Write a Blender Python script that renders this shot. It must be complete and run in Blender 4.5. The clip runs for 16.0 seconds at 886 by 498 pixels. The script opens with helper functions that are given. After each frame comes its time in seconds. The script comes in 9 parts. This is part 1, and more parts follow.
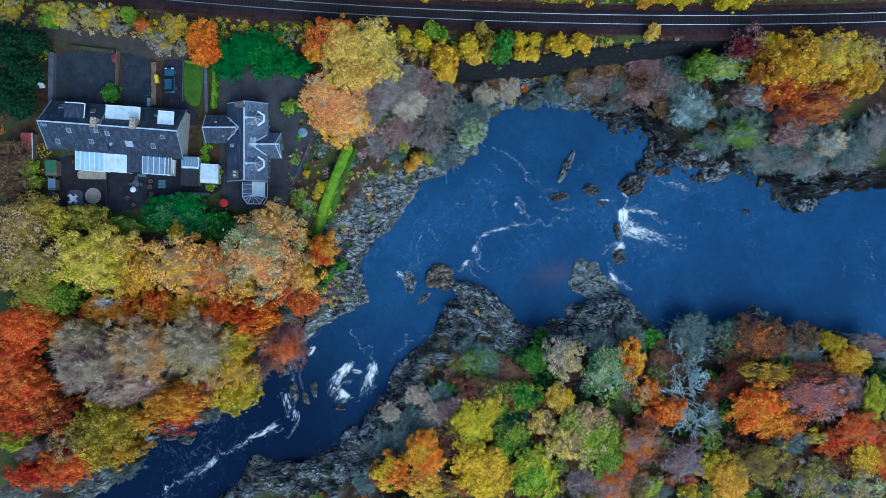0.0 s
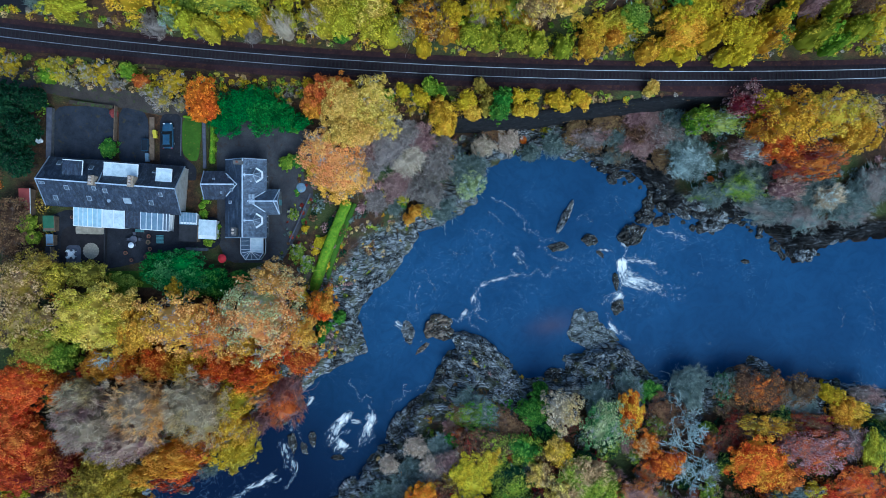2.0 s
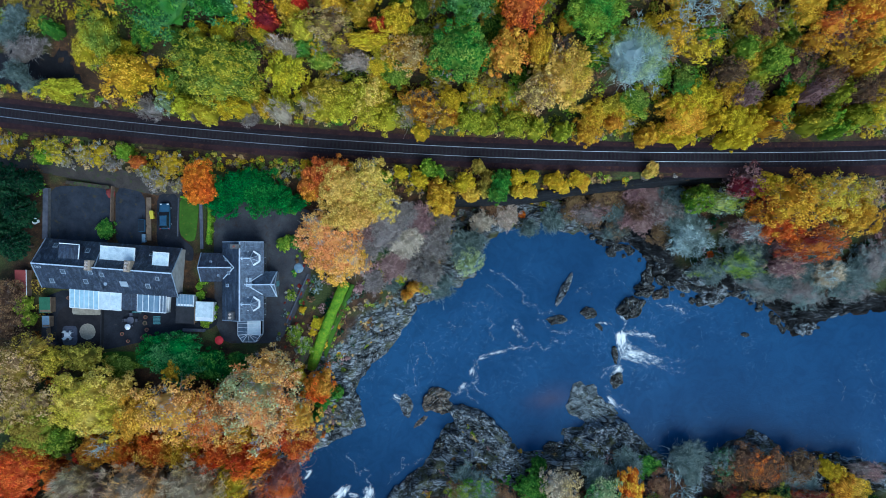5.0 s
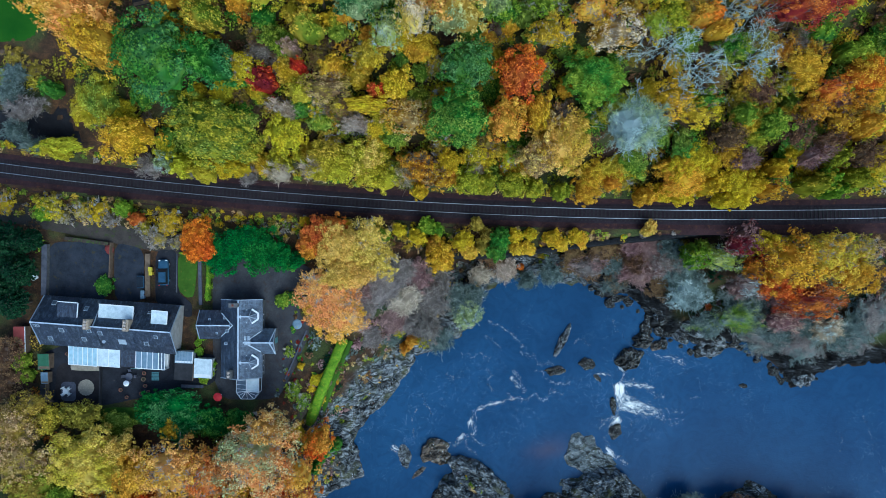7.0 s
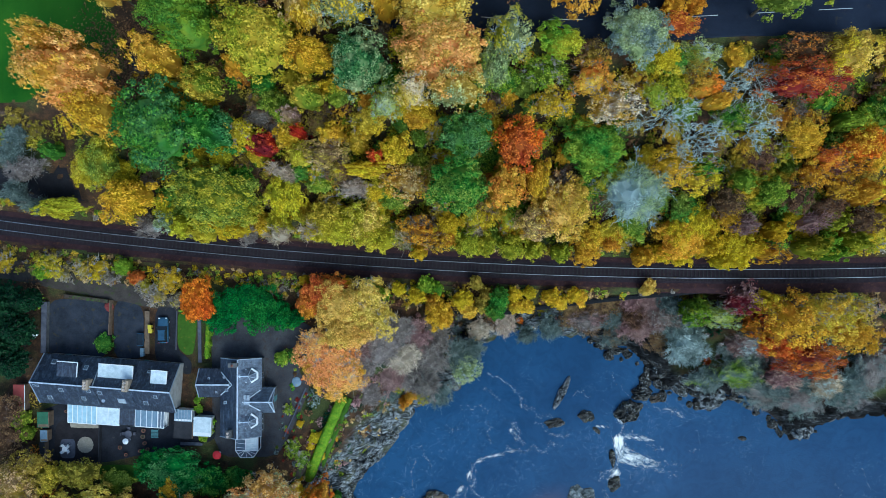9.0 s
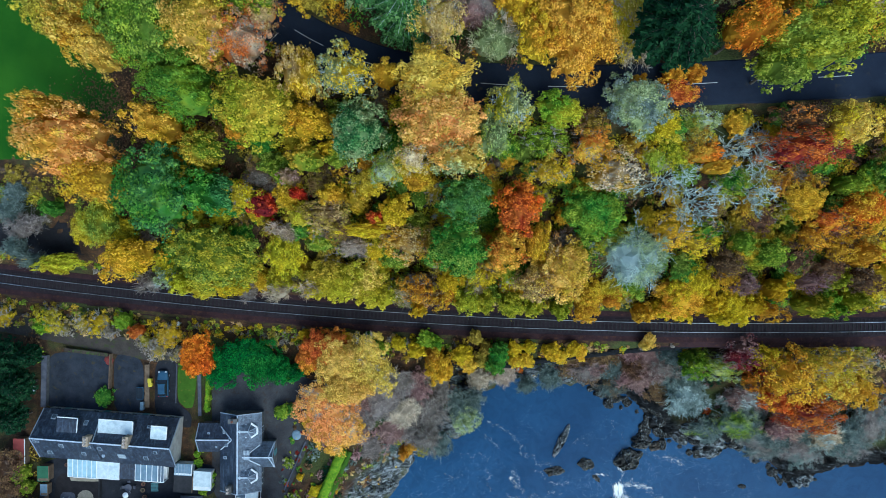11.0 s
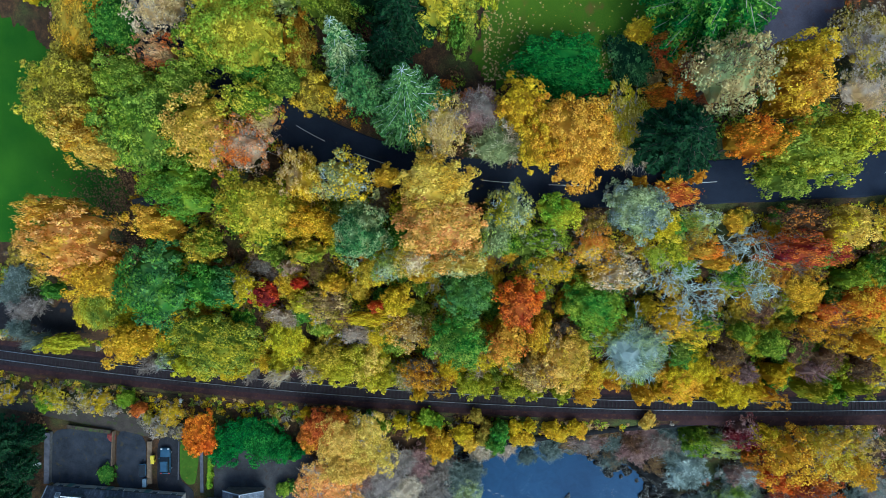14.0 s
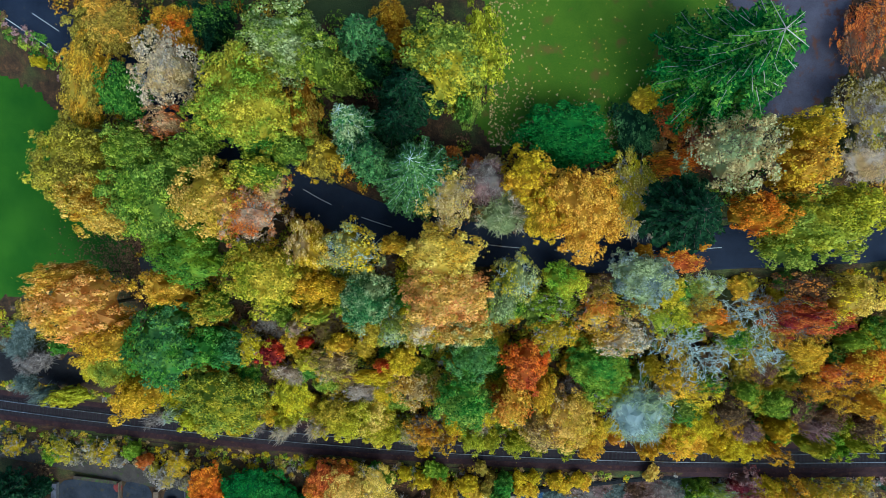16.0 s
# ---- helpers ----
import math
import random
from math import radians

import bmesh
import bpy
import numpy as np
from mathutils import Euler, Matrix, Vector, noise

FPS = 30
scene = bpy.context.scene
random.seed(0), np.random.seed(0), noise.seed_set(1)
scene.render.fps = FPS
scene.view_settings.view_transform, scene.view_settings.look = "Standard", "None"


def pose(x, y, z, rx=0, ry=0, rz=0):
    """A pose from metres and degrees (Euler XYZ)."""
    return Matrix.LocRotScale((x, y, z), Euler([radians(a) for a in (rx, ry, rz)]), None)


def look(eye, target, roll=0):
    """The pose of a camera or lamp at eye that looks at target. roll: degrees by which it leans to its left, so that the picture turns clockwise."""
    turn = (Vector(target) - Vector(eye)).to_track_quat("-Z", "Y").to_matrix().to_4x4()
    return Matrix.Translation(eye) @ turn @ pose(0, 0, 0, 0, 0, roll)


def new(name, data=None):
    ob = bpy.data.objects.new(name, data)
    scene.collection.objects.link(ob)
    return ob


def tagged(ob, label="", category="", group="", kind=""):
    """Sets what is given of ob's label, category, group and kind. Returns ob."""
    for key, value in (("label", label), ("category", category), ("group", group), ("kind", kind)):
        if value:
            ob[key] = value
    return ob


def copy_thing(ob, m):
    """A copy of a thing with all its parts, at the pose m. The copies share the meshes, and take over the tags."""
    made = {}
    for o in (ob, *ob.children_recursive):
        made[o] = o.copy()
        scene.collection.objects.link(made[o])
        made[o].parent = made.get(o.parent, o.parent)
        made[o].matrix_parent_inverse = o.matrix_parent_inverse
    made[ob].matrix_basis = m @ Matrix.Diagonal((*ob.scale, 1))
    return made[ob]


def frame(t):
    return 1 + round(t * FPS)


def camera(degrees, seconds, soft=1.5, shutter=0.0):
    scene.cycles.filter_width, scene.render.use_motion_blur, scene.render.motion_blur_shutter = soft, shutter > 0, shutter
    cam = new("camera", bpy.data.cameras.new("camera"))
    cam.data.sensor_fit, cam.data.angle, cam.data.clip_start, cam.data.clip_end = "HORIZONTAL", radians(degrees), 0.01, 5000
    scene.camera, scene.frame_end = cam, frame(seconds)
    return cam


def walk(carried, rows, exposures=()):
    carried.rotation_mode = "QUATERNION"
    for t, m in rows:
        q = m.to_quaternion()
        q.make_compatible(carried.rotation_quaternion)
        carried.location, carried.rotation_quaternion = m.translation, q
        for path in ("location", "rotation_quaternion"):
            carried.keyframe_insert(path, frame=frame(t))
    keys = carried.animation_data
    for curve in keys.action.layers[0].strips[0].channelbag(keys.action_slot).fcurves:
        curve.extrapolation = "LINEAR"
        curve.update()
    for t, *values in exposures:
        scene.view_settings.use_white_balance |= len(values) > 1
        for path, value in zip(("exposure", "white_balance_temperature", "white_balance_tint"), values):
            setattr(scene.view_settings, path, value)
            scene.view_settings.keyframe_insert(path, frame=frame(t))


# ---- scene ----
cam = camera(62.1, 16.0, soft=0.85)
METRES, EYE, TILT, LEAN, TURN = 73.0, 124.0, -90.0, 0.0, 0.0
ROWS = [
    (0.0, 0.0, 0.0, 0.0, -0.0, 0.0, -0.0),
    (0.5, 0.0018, -0.0015, 0.0284, 0.04, -0.04, -0.01),
    (1.0, 0.0026, -0.0016, 0.0626, 0.03, -0.07, -0.02),
    (1.5, 0.0027, -0.0001, 0.0914, 0.01, -0.02, -0.02),
    (2.0, 0.0028, 0.0024, 0.1253, -0.02, 0.07, -0.03),
    (2.5, 0.004, 0.0039, 0.1541, -0.01, 0.06, -0.05),
    (3.0, 0.0041, 0.0043, 0.1877, -0.03, 0.07, -0.05),
    (3.5, 0.0045, 0.0052, 0.2166, -0.02, 0.07, -0.06),
    (4.0, 0.0049, 0.0073, 0.2483, -0.02, 0.1, -0.06),
    (6.5, 0.0094, 0.011, 0.4052, -0.01, 0.08, -0.12),
    (7.0, 0.0093, 0.0087, 0.4396, -0.04, 0.09, -0.15),
    (7.5, 0.0096, 0.0066, 0.4701, -0.06, 0.15, -0.18),
    (8.0, 0.0107, 0.0058, 0.5033, -0.03, 0.17, -0.19),
    (8.5, 0.0111, 0.0053, 0.5334, -0.02, 0.25, -0.19),
    (9.0, 0.0105, 0.0058, 0.5656, -0.04, 0.31, -0.21),
    (11.5, 0.0109, 0.0037, 0.7209, -0.03, 0.25, -0.21),
    (12.0, 0.0106, 0.0028, 0.7526, -0.04, 0.22, -0.21),
    (12.5, 0.0105, 0.0018, 0.7824, -0.02, 0.16, -0.23),
    (13.0, 0.0106, 0.0004, 0.8135, -0.0, 0.12, -0.24),
    (13.5, 0.0102, -0.0014, 0.8434, 0.01, 0.07, -0.24),
    (14.0, 0.0092, -0.0033, 0.875, 0.01, 0.05, -0.25),
    (14.5, 0.0076, -0.0052, 0.9045, 0.0, 0.01, -0.26),
    (15.0, 0.0053, -0.0077, 0.9362, -0.01, -0.03, -0.27),
    (15.5, 0.0023, -0.0093, 0.966, -0.0, -0.05, -0.28),
    (16.0, -0.0024, -0.0108, 0.9981, 0.01, -0.06, -0.29),
]
walk(cam, [(t, pose(0, 0, EYE, TILT, LEAN, TURN) @ pose(METRES * x, METRES * y, METRES * z, 90 + pitch, roll, yaw)) for t, x, y, z, yaw, pitch, roll in ROWS],
     exposures=((0.0, 0.17, 4720, -4), (8.0, 0.22, 5020, -6), (16.0, 0.46, 5300, -8)))

# ---- daylight: a bright overcast sky ----
SUN_ELEVATION, SUN_AZIMUTH = 52.0, 150.0
world = bpy.data.worlds.new("sky")
scene.world = world
world.use_nodes = True
wn = world.node_tree.nodes
sky = wn.new("ShaderNodeTexSky")
sky.sky_type = "NISHITA"
sky.sun_disc = False
sky.sun_elevation = radians(SUN_ELEVATION)
sky.sun_rotation = radians(SUN_AZIMUTH)
sky.air_density, sky.dust_density, sky.ozone_density = 1.0, 2.5, 1.0
wn["Background"].inputs["Strength"].default_value = 0.15
world.node_tree.links.new(sky.outputs["Color"], wn["Background"].inputs["Color"])
sun_data = bpy.data.lights.new("sun", "SUN")
sun_data.energy, sun_data.angle, sun_data.color = 1.7, radians(40), (1.0, 0.97, 0.93)
sun = new("sun", sun_data)
az, el = radians(SUN_AZIMUTH), radians(SUN_ELEVATION)
sun.matrix_world = look((300 * math.sin(az) * math.cos(el), 300 * math.cos(az) * math.cos(el), 300 * math.sin(el)), (0, 0, 0))


# ---- materials ----
def ramp(nt, fac, colours):
    r = nt.nodes.new("ShaderNodeValToRGB")
    while len(r.color_ramp.elements) < len(colours):
        r.color_ramp.elements.new(0.5)
    for e, (p, c) in zip(r.color_ramp.elements, colours):
        e.position, e.color = p, (*c, 1)
    nt.links.new(fac, r.inputs["Fac"])
    return r.outputs["Color"]


def noise_tex(nt, scale, detail=4.0, rough=0.6, coord="Object", stretch=(1, 1, 1), turn=0.0, distort=0.0):
    tc = nt.nodes.new("ShaderNodeTexCoord")
    mp = nt.nodes.new("ShaderNodeMapping")
    mp.inputs["Scale"].default_value = stretch
    mp.inputs["Rotation"].default_value = (0, 0, radians(turn))
    n = nt.nodes.new("ShaderNodeTexNoise")
    n.inputs["Scale"].default_value, n.inputs["Detail"].default_value = scale, detail
    n.inputs["Roughness"].default_value, n.inputs["Distortion"].default_value = rough, distort
    nt.links.new(tc.outputs[coord], mp.inputs["Vector"])
    nt.links.new(mp.outputs["Vector"], n.inputs["Vector"])
    return n.outputs["Fac"]


def mixed(nt, fac, a, b, mode="MIX"):
    m = nt.nodes.new("ShaderNodeMix")
    m.data_type, m.blend_type = "RGBA", mode
    if isinstance(fac, float):
        m.inputs["Factor"].default_value = fac
    else:
        nt.links.new(fac, m.inputs["Factor"])
    for k, v in ((6, a), (7, b)):
        if isinstance(v, tuple):
            m.inputs[k].default_value = (*v, 1)
        else:
            nt.links.new(v, m.inputs[k])
    return m.outputs[2]


def maths(nt, op, a, b=0.0):
    m = nt.nodes.new("ShaderNodeMath")
    m.operation = op
    m.use_clamp = op in ("ADD", "SUBTRACT")
    for k, v in ((0, a), (1, b)):
        if isinstance(v, (int, float)):
            m.inputs[k].default_value = v
        else:
            nt.links.new(v, m.inputs[k])
    return m.outputs[0]


def blank(name):
    m = bpy.data.materials.new(name)
    m.use_nodes = True
    return m, m.node_tree, m.node_tree.nodes["Principled BSDF"]


def bump(nt, bsdf, height, strength=0.5, distance=0.05):
    b = nt.nodes.new("ShaderNodeBump")
    b.inputs["Strength"].default_value, b.inputs["Distance"].default_value = strength, distance
    nt.links.new(height, b.inputs["Height"])
    nt.links.new(b.outputs["Normal"], bsdf.inputs["Normal"])


def surface(name, dark, light, scale=2.0, rough=0.8, metal=0.0, fine=18.0, relief=0.3, worn=None, worn_at=0.62):
    """A weathered surface: broad stains, fine grain, and a third colour for worn or dirty spots."""
    m, nt, p = blank(name)
    broad, grain = noise_tex(nt, scale), noise_tex(nt, fine, 3.0)
    col = ramp(nt, maths(nt, "ADD", maths(nt, "MULTIPLY", broad, 0.6), maths(nt, "MULTIPLY", grain, 0.4)), [(0.34, dark), (0.66, light)])
    if worn:
        spot = ramp(nt, noise_tex(nt, scale * 2.3, 6.0), [(worn_at - 0.04, (0, 0, 0)), (worn_at + 0.06, (1, 1, 1))])
        col = mixed(nt, spot, col, worn)
    nt.links.new(col, p.inputs["Base Color"])
    p.inputs["Roughness"].default_value, p.inputs["Metallic"].default_value = rough, metal
    p.inputs["Specular IOR Level"].default_value = 0.12 if rough > 0.72 else 0.4
    bump(nt, p, grain, relief, 0.03)
    return m


def drifting_noise(nt, scale, detail, info):
    """Noise in the thing's own space, shifted from one copy to the next."""
    tc, mp, n = nt.nodes.new("ShaderNodeTexCoord"), nt.nodes.new("ShaderNodeMapping"), nt.nodes.new("ShaderNodeTexNoise")
    n.inputs["Scale"].default_value, n.inputs["Detail"].default_value = scale, detail
    nt.links.new(tc.outputs["Object"], mp.inputs["Vector"])
    nt.links.new(maths(nt, "MULTIPLY", info.outputs["Random"], 83.0), mp.inputs["Location"])
    nt.links.new(mp.outputs["Vector"], n.inputs["Vector"])
    return n.outputs["Fac"]


def leaf_material(name, first, second=None):
    """Autumn leaves: colour drifts between clumps of the crown and from leaf to leaf; a second colour takes over in patches."""
    m, nt, p = blank(name)
    geo, info = nt.nodes.new("ShaderNodeNewGeometry"), nt.nodes.new("ShaderNodeObjectInfo")
    each = geo.outputs["Random Per Island"]
    fac = maths(nt, "ADD", maths(nt, "MULTIPLY", drifting_noise(nt, 0.5, 3.0, info), 0.70), maths(nt, "MULTIPLY", each, 0.36))
    col = ramp(nt, fac, list(zip((0.28, 0.52, 0.76), first)))
    if second:
        patch = maths(nt, "ADD", maths(nt, "MULTIPLY", drifting_noise(nt, 0.27, 3.0, info), 0.86), maths(nt, "MULTIPLY", each, 0.14))
        col = mixed(nt, ramp(nt, patch, [(0.44, (0, 0, 0)), (0.58, (1, 1, 1))]), col, ramp(nt, fac, list(zip((0.28, 0.52, 0.76), second))))
    hsv = nt.nodes.new("ShaderNodeHueSaturation")
    drift = maths(nt, "MULTIPLY", drifting_noise(nt, 0.8, 2.0, info), 0.045)
    nt.links.new(maths(nt, "ADD", maths(nt, "ADD", maths(nt, "MULTIPLY", info.outputs["Random"], 0.026), 0.464), drift), hsv.inputs["Hue"])
    val = maths(nt, "MULTIPLY", maths(nt, "ADD", maths(nt, "MULTIPLY", each, 0.52), 0.56), 1.34)
    nt.links.new(val, hsv.inputs["Value"])
    nt.links.new(col, hsv.inputs["Color"])
    tr = nt.nodes.new("ShaderNodeBsdfTranslucent")
    mx = nt.nodes.new("ShaderNodeMixShader")
    mx.inputs[0].default_value = 0.38
    nt.links.new(hsv.outputs["Color"], p.inputs["Base Color"])
    nt.links.new(hsv.outputs["Color"], tr.inputs["Color"])
    p.inputs["Roughness"].default_value = 0.75
    p.inputs["Specular IOR Level"].default_value = 0.12
    nt.links.new(p.outputs[0], mx.inputs[1])
    nt.links.new(tr.outputs[0], mx.inputs[2])
    nt.links.new(mx.outputs[0], nt.nodes["Material Output"].inputs["Surface"])
    return m


LEAVES = {
    "gold": ((0.42, 0.25, 0.015), (0.7, 0.46, 0.02), (0.82, 0.6, 0.05)),
    "yellow": ((0.36, 0.25, 0.008), (0.6, 0.44, 0.01), (0.74, 0.58, 0.022)),
    "lemon": ((0.26, 0.24, 0.012), (0.52, 0.46, 0.02), (0.7, 0.62, 0.05)),
    "lime": ((0.07, 0.16, 0.012), (0.19, 0.33, 0.018), (0.4, 0.5, 0.04)),
    "green": ((0.03, 0.11, 0.014), (0.08, 0.23, 0.026), (0.2, 0.36, 0.04)),
    "evergreen": ((0.01, 0.062, 0.01), (0.022, 0.15, 0.022), (0.06, 0.25, 0.036)),
    "dark_green": ((0.005, 0.024, 0.011), (0.011, 0.045, 0.018), (0.028, 0.08, 0.03)),
    "blue_green": ((0.03, 0.1, 0.03), (0.078, 0.205, 0.06), (0.18, 0.34, 0.1)),
    "olive": ((0.09, 0.15, 0.012), (0.22, 0.32, 0.022), (0.48, 0.5, 0.05)),
    "olive_gold": ((0.13, 0.17, 0.01), (0.36, 0.37, 0.018), (0.62, 0.54, 0.04)),
    "sage": ((0.17, 0.21, 0.08), (0.34, 0.4, 0.17), (0.54, 0.57, 0.29)),
    "straw": ((0.43, 0.28, 0.034), (0.68, 0.465, 0.075), (0.82, 0.62, 0.16)),
    "ochre": ((0.17, 0.125, 0.018), (0.34, 0.26, 0.03), (0.5, 0.4, 0.06)),
    "amber": ((0.36, 0.15, 0.012), (0.62, 0.32, 0.018), (0.76, 0.5, 0.04)),
    "tangerine": ((0.46, 0.24, 0.018), (0.7, 0.41, 0.04), (0.8, 0.54, 0.08)),
    "flame": ((0.46, 0.075, 0.01), (0.72, 0.17, 0.014), (0.82, 0.32, 0.025)),
    "rust": ((0.35, 0.07, 0.016), (0.58, 0.16, 0.027), (0.72, 0.29, 0.046)),
    "red": ((0.35, 0.03, 0.012), (0.58, 0.075, 0.018), (0.72, 0.18, 0.03)),
    "crimson": ((0.13, 0.013, 0.015), (0.24, 0.023, 0.023), (0.32, 0.063, 0.032)),
    "peach": ((0.5, 0.2, 0.045), (0.75, 0.38, 0.09), (0.85, 0.54, 0.17)),
    "beige": ((0.38, 0.28, 0.175), (0.58, 0.46, 0.31), (0.75, 0.63, 0.46)),
    "tan": ((0.3, 0.19, 0.075), (0.5, 0.34, 0.14), (0.64, 0.48, 0.23)),
    "brown": ((0.085, 0.045, 0.028), (0.16, 0.09, 0.045), (0.27, 0.16, 0.07)),
    "mauve": ((0.17, 0.095, 0.09), (0.32, 0.19, 0.17), (0.46, 0.31, 0.28)),
    "grey": ((0.36, 0.28, 0.2), (0.54, 0.44, 0.33), (0.7, 0.59, 0.46)),
    "teal_grey": ((0.08, 0.11, 0.095), (0.17, 0.215, 0.19), (0.3, 0.35, 0.32)),
    "moss": ((0.085, 0.14, 0.016), (0.2, 0.29, 0.035), (0.42, 0.46, 0.07)),
    "mustard": ((0.27, 0.22, 0.018), (0.52, 0.4, 0.03), (0.72, 0.54, 0.06)),
    "ash": ((0.15, 0.125, 0.105), (0.27, 0.23, 0.2), (0.42, 0.37, 0.33)),
    "silver": ((0.22, 0.28, 0.265), (0.42, 0.51, 0.48), (0.62, 0.71, 0.68)),
}
LEAF_WORDS = {
    "gold": "golden-leaved", "yellow": "bright yellow-leaved", "lemon": "lemon-green-leaved", "lime": "lime-green-leaved", "green": "green-leaved",
    "evergreen": "glossy evergreen", "dark_green": "dark green", "blue_green": "blue-green", "olive": "olive-green", "olive_gold": "olive and gold leaved",
    "sage": "pale sage-coloured", "straw": "straw-yellow", "ochre": "ochre-brown leaved", "amber": "amber-leaved", "tangerine": "soft orange-leaved",
    "flame": "flame-orange", "rust": "rust-red leaved", "red": "bright red-leaved", "crimson": "deep crimson-leaved", "peach": "thinning orange-tan leaved",
    "beige": "faded beige-leaved", "tan": "tan-leaved", "brown": "dull brown-leaved", "mauve": "mauve-brown twiggy", "grey": "grey-twigged",
    "teal_grey": "grey-green lichened", "silver": "silvery lichen-covered", "moss": "moss-green", "ash": "ash-grey", "mustard": "mustard-yellow leaved",
}
LEAF_MAT = {}


def leaves_of(tint):
    """The material of one tint, or of two joined by a plus."""
    if tint not in LEAF_MAT:
        LEAF_MAT[tint] = leaf_material("leaves_" + tint.replace("+", "_"), *[LEAVES[k] for k in tint.split("+")])
    return LEAF_MAT[tint]


M_BARK = surface("bark", (0.05, 0.04, 0.03), (0.13, 0.11, 0.085), 1.5, 0.9, fine=12)
M_TWIG_GREY = surface("twigs_grey", (0.28, 0.25, 0.215), (0.52, 0.48, 0.42), 1.2, 0.9, fine=9)
M_TWIG_SILVER = surface("twigs_lichen", (0.34, 0.41, 0.385), (0.62, 0.7, 0.665), 1.2, 0.9, fine=9)
M_TWIG_MAUVE = surface("twigs_mauve", (0.15, 0.09, 0.085), (0.29, 0.19, 0.18), 1.2, 0.9, fine=9)
M_TWIG_BROWN = surface("twigs_brown", (0.09, 0.06, 0.045), (0.20, 0.14, 0.10), 1.2, 0.9, fine=9)


# ---- lie of the land ----
WATER = -13.5
NORTH_BANK = ((160, 14), (120, 12), (82.8, 11.2), (75.6, 11.2), (70.3, 9.6), (65.6, 7.0), (62.4, 11.7), (58.7, 13.6), (54.5, 15.4), (49.7, 13.3), (43.4, 15.7),
              (39.7, 17.5), (38.1, 20.7), (34.4, 24.9), (31.2, 23.5), (29.1, 25.4), (23.9, 26.3), (18.6, 27.0), (12.8, 26.5), (9.1, 24.9), (7.0, 18.6),
              (1.7, 14.9), (-4.1, 12.8), (-6.2, 9.1), (-9.9, 4.3), (-15.2, -0.9), (-15.2, -5.2), (-14.2, -9.6), (-18.2, -11.3), (-25.8, -16.8),
              (-32.1, -22.6), (-36.3, -27.9), (-45.8, -32.6), (-52.2, -34.2), (-56.9, -37.9), (-63.8, -46.6), (-76.4, -54.8), (-120, -90))
SOUTH_BANK = ((-95, -100), (-51.1, -54.8), (-41.6, -46.6), (-37.4, -43.2), (-35.3, -38.7), (-30.0, -40.2), (-23.6, -39.0), (-18.4, -36.8), (-15.7, -32.6),
              (-13.1, -29.5), (-8.9, -25.2), (-4.6, -18.9), (0.1, -13.6), (0.6, -11.0), (4.9, -7.1), (12.2, -11.5), (16.5, -14.7), (21.2, -14.1), (22.8, -11.0),
              (28.1, -9.4), (31.8, -7.8), (35.5, -11.0), (38.6, -14.1), (43.9, -17.3), (51.3, -14.7), (57.6, -11.0), (65.0, -14.7), (70.3, -15.2), (75.6, -15.2),
              (82.8, -17.3), (120, -20), (160, -22))
RIVER = np.array(NORTH_BANK + SOUTH_BANK, float)


def smooth(v, a, b):
    t = np.clip((v - a) / (b - a), 0, 1)
    return t * t * (3 - 2 * t)


def off_river(x, y):
    """Distance from the water's edge in metres, minus inside the river."""
    x, y = np.atleast_1d(np.asarray(x, float)), np.atleast_1d(np.asarray(y, float))
    best, inside = np.full(x.shape, 1e9), np.zeros(x.shape, bool)
    for (ax, ay), (bx, by) in zip(RIVER, np.roll(RIVER, -1, 0)):
        ex, ey = bx - ax, by - ay
        t = np.clip(((x - ax) * ex + (y - ay) * ey) / (ex * ex + ey * ey), 0, 1)
        best = np.minimum(best, np.hypot(x - ax - t * ex, y - ay - t * ey))
        cross = (ay > y) != (by > y)
        with np.errstate(divide="ignore", invalid="ignore"):
            inside ^= cross & (x < ex * (y - ay) / (ey if ey else 1e-9) + ax)
    return np.where(inside, -best, best)


def rail_y(x):
    x = np.clip(x, -110, 110)
    return 39.2 - 0.0499 * x + 0.000525 * x * x


def rail_z(x):
    """Level of the railway bench, climbing gently to the east."""
    return 0.9 + 0.016 * np.clip(x, -150, 150)


def wall_y(x):
    """Foot line of the retaining wall below the railway."""
    return np.interp(x, (1, 12, 20, 31, 39, 49, 74), (31.4, 31.4, 32.6, 33.9, 34.6, 35.6, 36.1))


ROAD = ((-140, 162), (-98, 134), (-67.6, 112.0), (-56.1, 104.3), (-38.8, 92.9), (-20.3, 81.3), (-16.3, 79.0), (-10.8, 76.8), (-5.2, 75.1), (4.9, 73.4),
        (13.3, 72.7), (22.5, 72.5), (31.7, 72.8), (41.7, 73.4), (50.9, 73.9), (59.9, 74.4), (80, 76), (140, 84))


def road_y(x):
    return np.interp(x, [p[0] for p in ROAD], [p[1] for p in ROAD])


def wobble(x, y, size, seed=0.0):
    """Cheap soft unevenness, about -1 to 1."""
    u, v = x / size, y / size
    return (np.sin(u * 2.1 + 1.3 * np.sin(v * 1.7 + seed)) + np.sin(v * 2.6 + 1.1 * np.sin(u * 1.9 + seed * 2)) + np.sin((u + v) * 3.7 + seed) * 0.5) / 2.5


